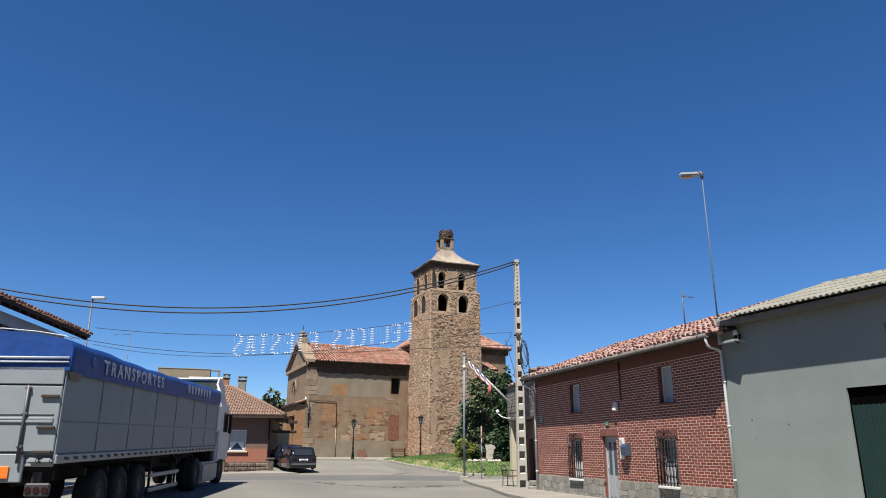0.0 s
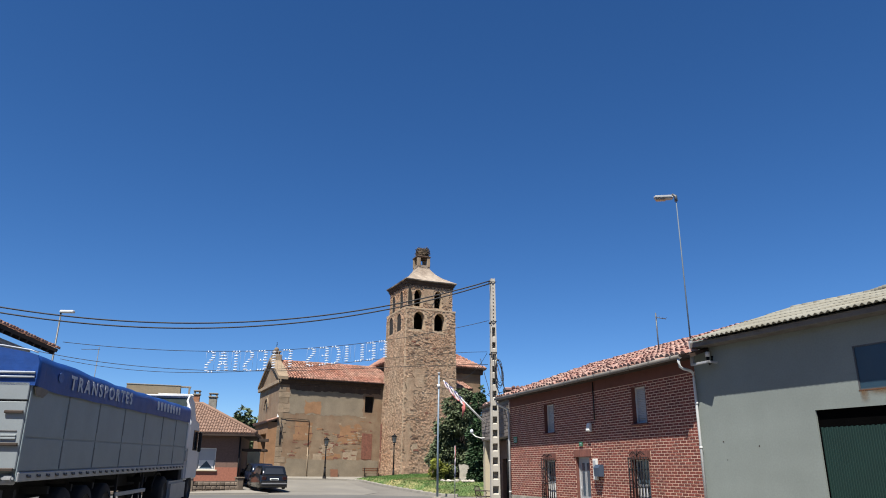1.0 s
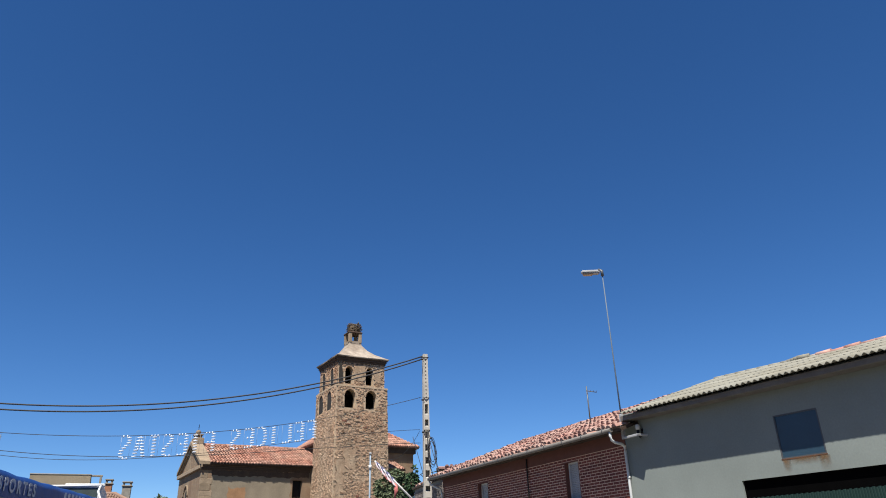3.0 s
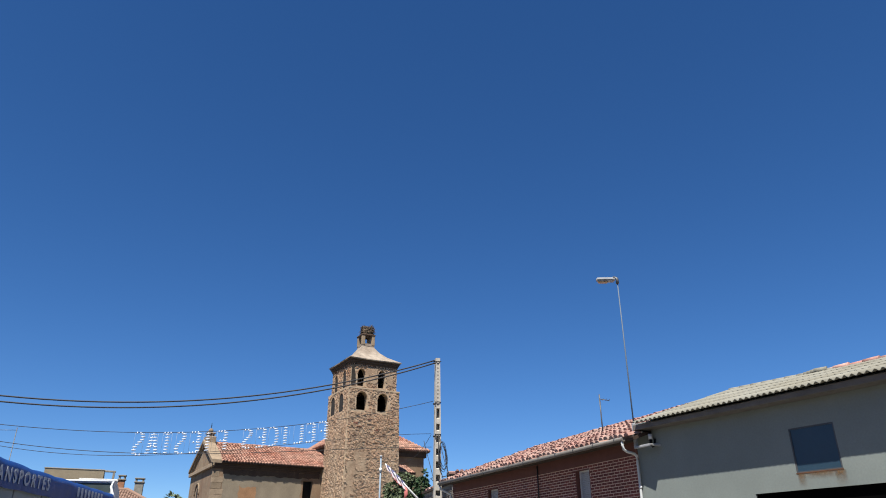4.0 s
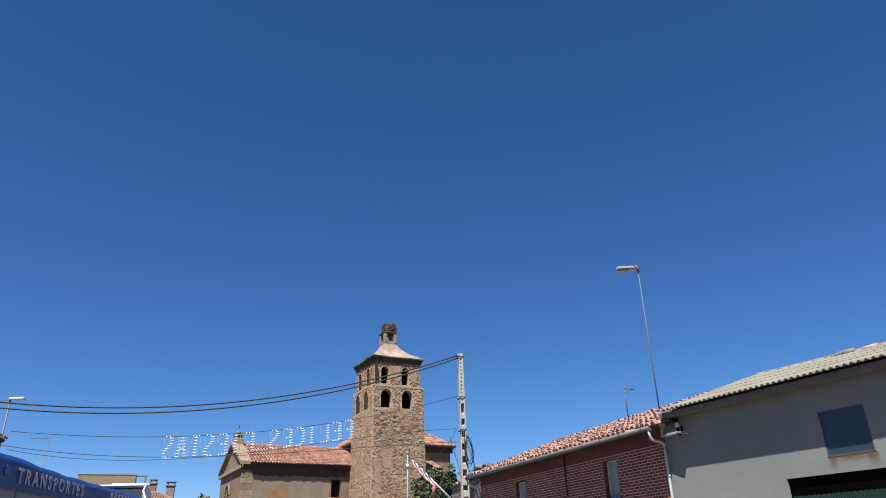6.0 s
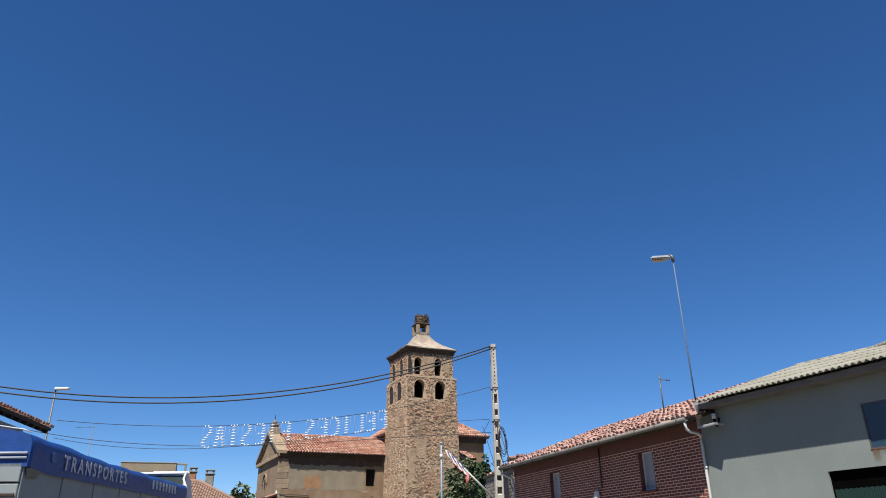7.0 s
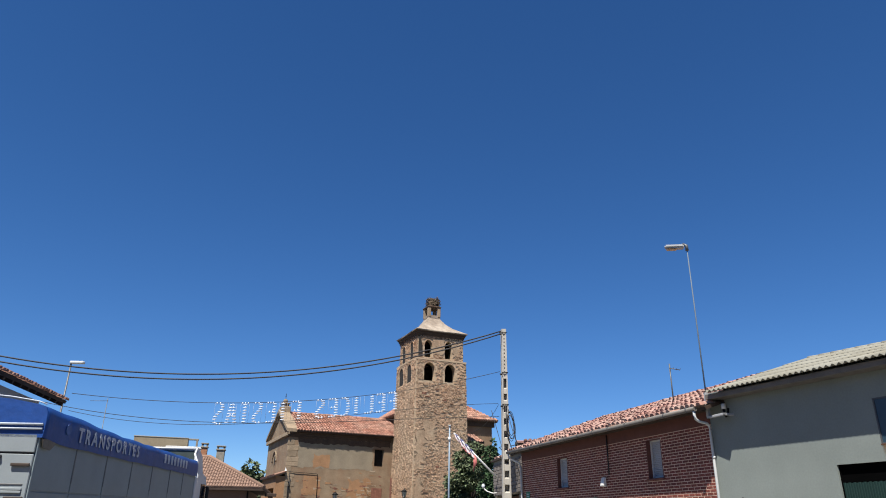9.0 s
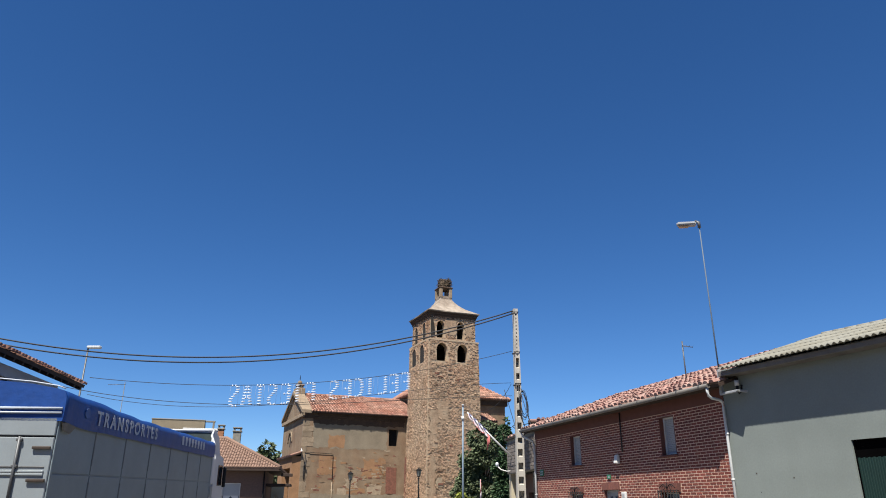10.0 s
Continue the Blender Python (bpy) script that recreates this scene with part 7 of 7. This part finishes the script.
def back_houses():
    # flat-roofed house with a terrace behind the bungalow
    t = thing("terrace_house", pose(-20.2, 57.0, 0.9, 0, 0, 18), "flat-roofed concrete house seen above the lorry", "house")
    bm = bmesh.new()
    box(bm, -3.0, -0.2, -1, 1.0, 6, 7.04)
    part("wall", bm, M["terrace"], t, "drab tan concrete wall")
    bm = bmesh.new()
    bevel_box(bm, -3.04, -0.23, 7.04, 1.04, 6.05, 7.12, 0.02)
    part("coping", bm, M["concrete_dark"], t)
    for x in (1.62,):
        bm = bmesh.new()
        bevel_box(bm, x, -0.15, -1.0, x + 0.16, 0.05, 6.95, 0.02)
        part("roof_post", bm, M["concrete_dark"], t)
        bm = bmesh.new()
        bevel_box(bm, 0.9, -0.15, 6.95, x + 0.2, 0.05, 7.08, 0.02)
        part("roof_arm", bm, M["concrete_dark"], t)
    t2 = thing("terrace_canopy", pose(-18.3, 53.5, 0.9, 0, 0, 15), "white flat canopy edge on a terrace", "canopy")
    bm = bmesh.new()
    bevel_box(bm, -1.2, 0, 5.95, 1.4, 2.5, 6.1, 0.02)
    part("roof", bm, M["white"], t2)
    for x in (-1.1, 1.2):
        bm = bmesh.new()
        bevel_box(bm, x, 0.05, -1.0, x + 0.12, 0.17, 5.95, 0.01)
        part("post", bm, M["white"], t2)
    bm = bmesh.new()
    box(bm, -1.1, 0.9, -1.0, 1.2, 1.0, 5.3)
    part("screen", bm, M["window_glass"], t2, "dark glazed terrace screen")
    for p, w, h, mat, lab in (((-16.35, 52.5, 4.6), 0.42, 2.2, "brick_orange", "orange brick chimney above the bungalow roof"), ((-15.8, 54.8, 3.2), 0.58, 3.65, "plinth", "tall rough stone chimney with a flat cap")):
        t3 = thing("chimney", pose(*p, 0, 0, 12), lab, "chimney", "chimneys behind the bungalow")
        bm = bmesh.new()
        bevel_box(bm, -w / 2, -w / 2, -3.5, w / 2, w / 2, h, 0.02)
        part("stack", bm, M[mat], t3)
        bm = bmesh.new()
        bevel_box(bm, -w / 2 - 0.06, -w / 2 - 0.06, h, w / 2 + 0.06, w / 2 + 0.06, h + 0.08, 0.015)
        for s in (-1, 1):
            box(bm, s * w * 0.4 - 0.05, -w / 2, h + 0.08, s * w * 0.4 + 0.05, w / 2, h + 0.26)
        bevel_box(bm, -w / 2 - 0.05, -w / 2 - 0.05, h + 0.26, w / 2 + 0.05, w / 2 + 0.05, h + 0.34, 0.015)
        part("cap", bm, M["concrete_dark"], t3)

back_houses()

def left_house():
    # white house with dark timber eaves, rising behind the lorry
    t = thing("white_house", pose(-14.0, 25.5, -0.08, 0, 0, -83), "white rendered house with dark timber eaves behind the lorry", "house")
    bm = bmesh.new()
    holed_wall(bm, 0.3, 14.0, -0.3, 5.7, -0.3, 0.0, [(3.8, 5.0, 4.6, 5.35), (7.2, 8.4, 4.2, 5.2), (3.6, 4.8, 1.0, 2.2), (7.2, 8.4, 1.0, 2.2)])
    part("wall", bm, M["white_render"], t)
    bm = bmesh.new()
    box(bm, 0.3, -8.0, -0.3, 0.6, -0.3, 5.7)
    box(bm, 13.7, -8.0, -0.3, 14.0, -0.3, 5.7)
    box(bm, 0.6, -8.0, -0.3, 13.7, -7.7, 5.7)
    part("side_wall", bm, M["white_render"], t)
    for x0, x1, z0, z1 in ((3.8, 5.0, 4.6, 5.35), (7.2, 8.4, 4.2, 5.2), (3.6, 4.8, 1.0, 2.2), (7.2, 8.4, 1.0, 2.2)):
        win = part("window", frame_ring(x0, x1, z0, z1, -0.2, -0.12, 0.06), M["wood_dark"], t)
        bm = bmesh.new()
        box(bm, x0 + 0.06, -0.17, z0 + 0.06, x1 - 0.06, -0.16, z1 - 0.06)
        part("pane", bm, M["window_glass"], win)
    m = pose(0, 0.7, 5.82) @ pose(0, 0, 0, math.degrees(math.atan2(1.9, -4.7)), 0, 0)
    bm = bmesh.new()
    box(bm, -0.3, 0, -0.02, 14.2, 5.1, 0.10, m)
    part("roof_deck", bm, M["wood_dark"], t, "dark timber roof boards")
    for k in range(24):
        bm = bmesh.new()
        x = -0.2 + k * 0.6
        box(bm, x, 0.02, 0.10, x + 0.1, 1.2, 0.22, m)
        part("rafter", bm, M["wood_dark"], t)
    bm = bmesh.new()
    rnd = random.Random(9)
    tile_rows(bm, -0.35, 14.2, 5.1, 0.1, 0.4, rnd)
    bmesh.ops.transform(bm, matrix=m @ Matrix.Diagonal((1, 1, -1, 1)), verts=bm.verts[:])
    part("roof_tiles", bm, M["tile_old"], t, "brown-red clay tiles", "stuff")

left_house()

def left_lamp():
    t = thing("street_lamp", pose(-20.78, 39.9, ground_z(0, 39.9)), "distant grey street lamp above the lorry", "street lamp")
    bm = bmesh.new()
    tube(bm, [(0, 0, -0.1), (0, 0, 10.0)], 0.08, 8, 0.045)
    part("mast", bm, M["steel_dark"], t)
    bm = bmesh.new()
    bevel_box(bm, -0.05, -0.14, 9.95, 0.75, 0.14, 10.1, 0.04)
    part("head", bm, M["pipe"], t)

left_lamp()
roof_antenna(pose(-20.8, 45.4, 6.9, 0, 0, 200), 2.2, "television antenna standing far behind the lorry", 6, 0.5, 0.0, -6.75)

# ---- plain unseen houses, added behind the camera to cut sky fill ----
def sky_blocker(m, w, d, h, label):
    t = thing("unseen_house", m, label, "house", "plain houses behind the camera")
    bm = bmesh.new()
    box(bm, -w / 2, 0, -0.3, w / 2, d, h)
    prism(bm, [(0, h), (d, h), (d / 2, h + 1.6)], -w / 2, w / 2, "x")
    part("wall", bm, M["cream_grey"], t)
    rise = math.hypot(d / 2 + 0.5, 1.8)
    for s in (0, 1):
        mm = pose(0, d if s else 0, h, 0, 0, 180 if s else 0) @ slope(-0.5, -0.1, d / 2, 1.68)[0]
        bm = bmesh.new()
        box(bm, -w / 2 - 0.3, 0, 0.02, w / 2 + 0.3, rise, 0.16, mm)
        part("roof", bm, M["tile_old"], t)

sky_blocker(pose(0, -12, 0, 0, 0, 180), 26, 8, 6.2, "unseen plain house added behind the camera to cut sky fill")
sky_blocker(pose(-15.0, -4, 0, 0, 0, 90), 26, 8, 6.2, "unseen plain house added along the street to cut sky fill")
sky_blocker(pose(15.2, -9, 0, 0, 0, -90), 24, 8, 6.2, "unseen plain house added beyond the garage to cut sky fill")

# ---- the stone-fronted house beyond the brick one ----
def next_house():
    t = thing("stone_house", pose(4.0, 30.6, 0, 0, 0, -81.6), "narrow house with grey stone upper wall and open porch", "house")
    # x runs away from the brick house here
    f = Matrix.Diagonal((-1, 1, 1, 1))
    bm = bmesh.new()
    box(bm, -0.85, 0.05, 3.05, 5.2, 0.35, 4.65)
    box(bm, 4.9, 0.35, 3.05, 5.2, 6.0, 4.65)
    bmesh.ops.transform(bm, matrix=f, verts=bm.verts[:])
    up = part("upper_wall", bm, M["plinth_joint"], t, "grey stone-clad upper wall")
    rnd = random.Random(19)
    z = 3.07
    bm = bmesh.new()
    while z < 4.5:
        x = -0.85 + rnd.uniform(0, 0.1)
        while x < 5.1:
            w = min(rnd.uniform(0.18, 0.4), 5.19 - x)
            bevel_box(bm, -x - w + 0.01, 0.02, z, -x, 0.08, z + 0.145, 0.012)
            x += w
        z += 0.16
    part("stone_cladding", bm, M["clad_stone"], up, "thin grey and pinkish cladding stones", "stuff")
    bm = bmesh.new()
    for x0, x1 in ((4.8, 5.2),):
        box(bm, -x1, 0.1, -0.3, -x0, 0.4, 3.05)
    part("porch_pillar", bm, M["cream"], t, "cream rendered porch pillar")
    bm = bmesh.new()
    holed_wall(bm, -5.2, 0.85, -0.3, 3.05, 0.9, 1.1, [(-4.5, -3.4, 0.1, 2.2), (-2.0, -1.1, -0.3, 2.1)])
    part("porch_back_wall", bm, M["brown_brick"], t)
    # near-black sheet stands in for the unlit rooms behind the porch
    bm = bmesh.new()
    box(bm, -4.6, 1.12, -0.2, -1.0, 1.16, 2.3)
    part("porch_opening", bm, M["dark"], t)
    bm = bmesh.new()
    for z in (0.3, 1.5, 2.8):
        box(bm, -0.65, 0.05, z, 0.75, 0.07, z + 0.03)
    gate = part("iron_gate", bm, M["black"], t, "tall black iron bar gate")
    for k in range(16):
        bm = bmesh.new()
        x = 0.72 - k * 0.09
        tube(bm, [(x, 0.06, 0.1), (x, 0.06, 3.0)], 0.014, 6)
        part("bar", bm, M["black"], gate)
    bm = bmesh.new()
    box(bm, -5.35, -0.05, 4.65, -0.02, 7.0, 4.74)
    part("eaves_beam", bm, M["wood_dark"], t)
    m, length = slope(0.15, 4.76, 3.8, 5.2)
    bm = bmesh.new()
    tile_rows(bm, -5.35, -0.1, length, 0.1, 0.4, rnd)
    bmesh.ops.transform(bm, matrix=m, verts=bm.verts[:])
    part("roof_tiles", bm, M["tile_red"], t, "red curved clay tiles", "stuff")
    # upper room at the back, its dark eaves and tiles showing over the brick roof
    back = pose(4.0, 30.6, 0, 0, 0, -81.6).inverted() @ pose(4.75, 37.2, 0, 0, 0, -8)
    bm = bmesh.new()
    box(bm, 0.12, 0.0, 4.0, 2.0, 4.0, 5.66, back)
    part("upper_room", bm, M["brown_brick"], t, "brown upper room at the back of the house")
    bm = bmesh.new()
    box(bm, -0.18, -0.35, 5.66, 2.2, 4.3, 5.80, back)
    part("room_eaves", bm, M["wood_dark"], t)
    m, length = slope(-0.4, 5.79, 2.0, 6.1)
    bm = bmesh.new()
    tile_rows(bm, 0.25, 2.2, length, 0.1, 0.4, rnd)
    box(bm, -0.1, 0.02, -0.06, 2.2, length, 0.03)
    bmesh.ops.transform(bm, matrix=back @ m, verts=bm.verts[:])
    part("room_tiles", bm, M["tile_red"], t, "red curved clay tiles", "stuff")
    # globe lamp on its arm
    t2 = thing("globe_lamp", pose(3.32, 35.4, 3.2, 0, 0, -60), "white globe lamp on a curved arm", "wall lamp")
    bm = bmesh.new()
    tube(bm, [(0.35, 0, 0.0), (0.1, -0.2, -0.03), (-0.1, -0.4, 0.05), (-0.25, -0.5, 0.2)], 0.025, 8)
    part("arm", bm, M["white"], t2)
    bm = bmesh.new()
    bmesh.ops.create_uvsphere(bm, u_segments=16, v_segments=10, radius=0.085, matrix=pose(-0.27, -0.52, 0.30) @ Matrix.Diagonal((1, 1, 1.3, 1)))
    for f_ in bm.faces:
        f_.smooth = True
    part("globe", bm, M["bulb"], t2)

next_house()

# ---- bricks and base stones of the brick house, last ----
def house_bricks():
    course, unit, joint = 0.0785, 0.25, 0.0185
    z_low, z_top = 0.72, 4.15
    bands = [(2.94, 4.03, 2.02, 2.26), (8.67, 9.73, 1.98, 2.22), (5.30, 6.46, 2.10, 2.34)]
    gaps = H_HOLES + bands
    rows = round((z_top - z_low) / course)
    cells = []
    for r in range(rows):
        z = z_low + (z_top - z_low) * r / rows
        zc = z + course / 2
        x = -(unit / 2) * (r % 2)
        while x < HL:
            segs = [(max(0.0, x), min(HL, x + unit))]
            for g in gaps:
                if g[2] < zc < g[3]:
                    cut = []
                    for a, c in segs:
                        if c <= g[0] or a >= g[1]:
                            cut.append((a, c))
                        else:
                            if a < g[0]:
                                cut.append((a, g[0]))
                            if c > g[1]:
                                cut.append((g[1], c))
                    segs = cut
            cells += [(a, c, z, (z_top - z_low) / rows) for a, c in segs if c - a > 0.05]
            x += unit
    near = [q for q in cells if q[0] > 10.2 and q[2] < 3.2][:300]
    chosen = set(near)
    rnd = random.Random(2)
    shared = {}
    def brick_bm(w, h):
        bm = bmesh.new()
        x0, x1, z0, z1, y0, y1, e = joint / 2, w - joint / 2, joint / 2, h - joint / 2, 0.024, 0.017, 0.002
        back = [bm.verts.new(v) for v in ((x0, y0, z0), (x1, y0, z0), (x1, y0, z1), (x0, y0, z1))]
        mid = [bm.verts.new(v) for v in ((x0, y1 + e, z0), (x1, y1 + e, z0), (x1, y1 + e, z1), (x0, y1 + e, z1))]
        face = [bm.verts.new(v) for v in ((x0 + e, y1, z0 + e), (x1 - e, y1, z0 + e), (x1 - e, y1, z1 - e), (x0 + e, y1, z1 - e))]
        for a, b_ in ((back, mid), (mid, face)):
            for i in range(4):
                bm.faces.new((a[i], a[(i + 1) % 4], b_[(i + 1) % 4], b_[i]))
        bm.faces.new(face)
        return bm
    for a, c, z, h in near:
        key = round(c - a, 3)
        if key not in shared:
            shared[key] = mesh_of("brick", brick_bm(c - a, h), M["brick"])
        piece("brick", shared[key], house_front, pose(a, -0.002 * rnd.random(), z))
    bm = bmesh.new()
    for q in cells:
        if q not in chosen:
            a, c, z, h = q
            join(bm, brick_bm(c - a, h), pose(a, -0.002 * rnd.random(), z))
    me = mesh_of("brickwork", bm, M["brick"])
    ob = new("brickwork", me)
    ob.parent = house_front
    tagged(ob, "red facing bricks in stretcher bond", kind="stuff")

house_bricks()

def base_stones():
    """Irregular flat stones: a jittered grid of cells, each cut back by its joint."""
    rnd = random.Random(6)
    z0, z1, w = -0.2, 0.70, 0.27
    nx, nz = round(HL / w), 4
    pts = {}
    for i in range(nx + 1):
        for k in range(nz + 1):
            jx = rnd.uniform(-0.09, 0.09) if 0 < i < nx else 0
            jz = rnd.uniform(-0.08, 0.08) if 0 < k < nz else 0
            pts[i, k] = Vector((i * HL / nx + jx, z0 + (z1 - z0) * k / nz + jz))
    for i in range(nx):
        for k in range(nz):
            q = [pts[i, k], pts[i + 1, k], pts[i + 1, k + 1], pts[i, k + 1]]
            c = sum(q, Vector((0, 0))) / 4
            if 5.36 < c.x < 6.40 or (c.y > 0.6 and any(h[0] - 0.05 < c.x < h[1] + 0.05 for h in H_HOLES[2:4])):
                continue
            bm = bmesh.new()
            s = [c + (p - c) * 0.965 for p in q]
            poly = []
            for a, b_ in zip(s, s[1:] + s[:1]):
                poly += [a + (b_ - a) * rnd.uniform(0.03, 0.12), a + (b_ - a) * rnd.uniform(0.86, 0.97)]
            back = [bm.verts.new((p.x, 0.02, p.y)) for p in poly]
            d = rnd.uniform(0.004, 0.014)
            face = [bm.verts.new((c.x + (p.x - c.x) * 0.98, -d, c.y + (p.y - c.y) * 0.98)) for p in poly]
            bm.faces.new(face)
            n = len(poly)
            for j in range(n):
                bm.faces.new((back[j], back[(j + 1) % n], face[(j + 1) % n], face[j]))
            part("base_stone", bm, M["plinth"], house_front)
    bm = bmesh.new()
    holed_wall(bm, 0, HL, -0.3, 0.715, 0.002, 0.02, [(5.36, 6.40, -0.3, 0.715)])
    part("stone_bedding", bm, M["plinth_joint"], house_front, "grey mortar between the base stones")

base_stones()
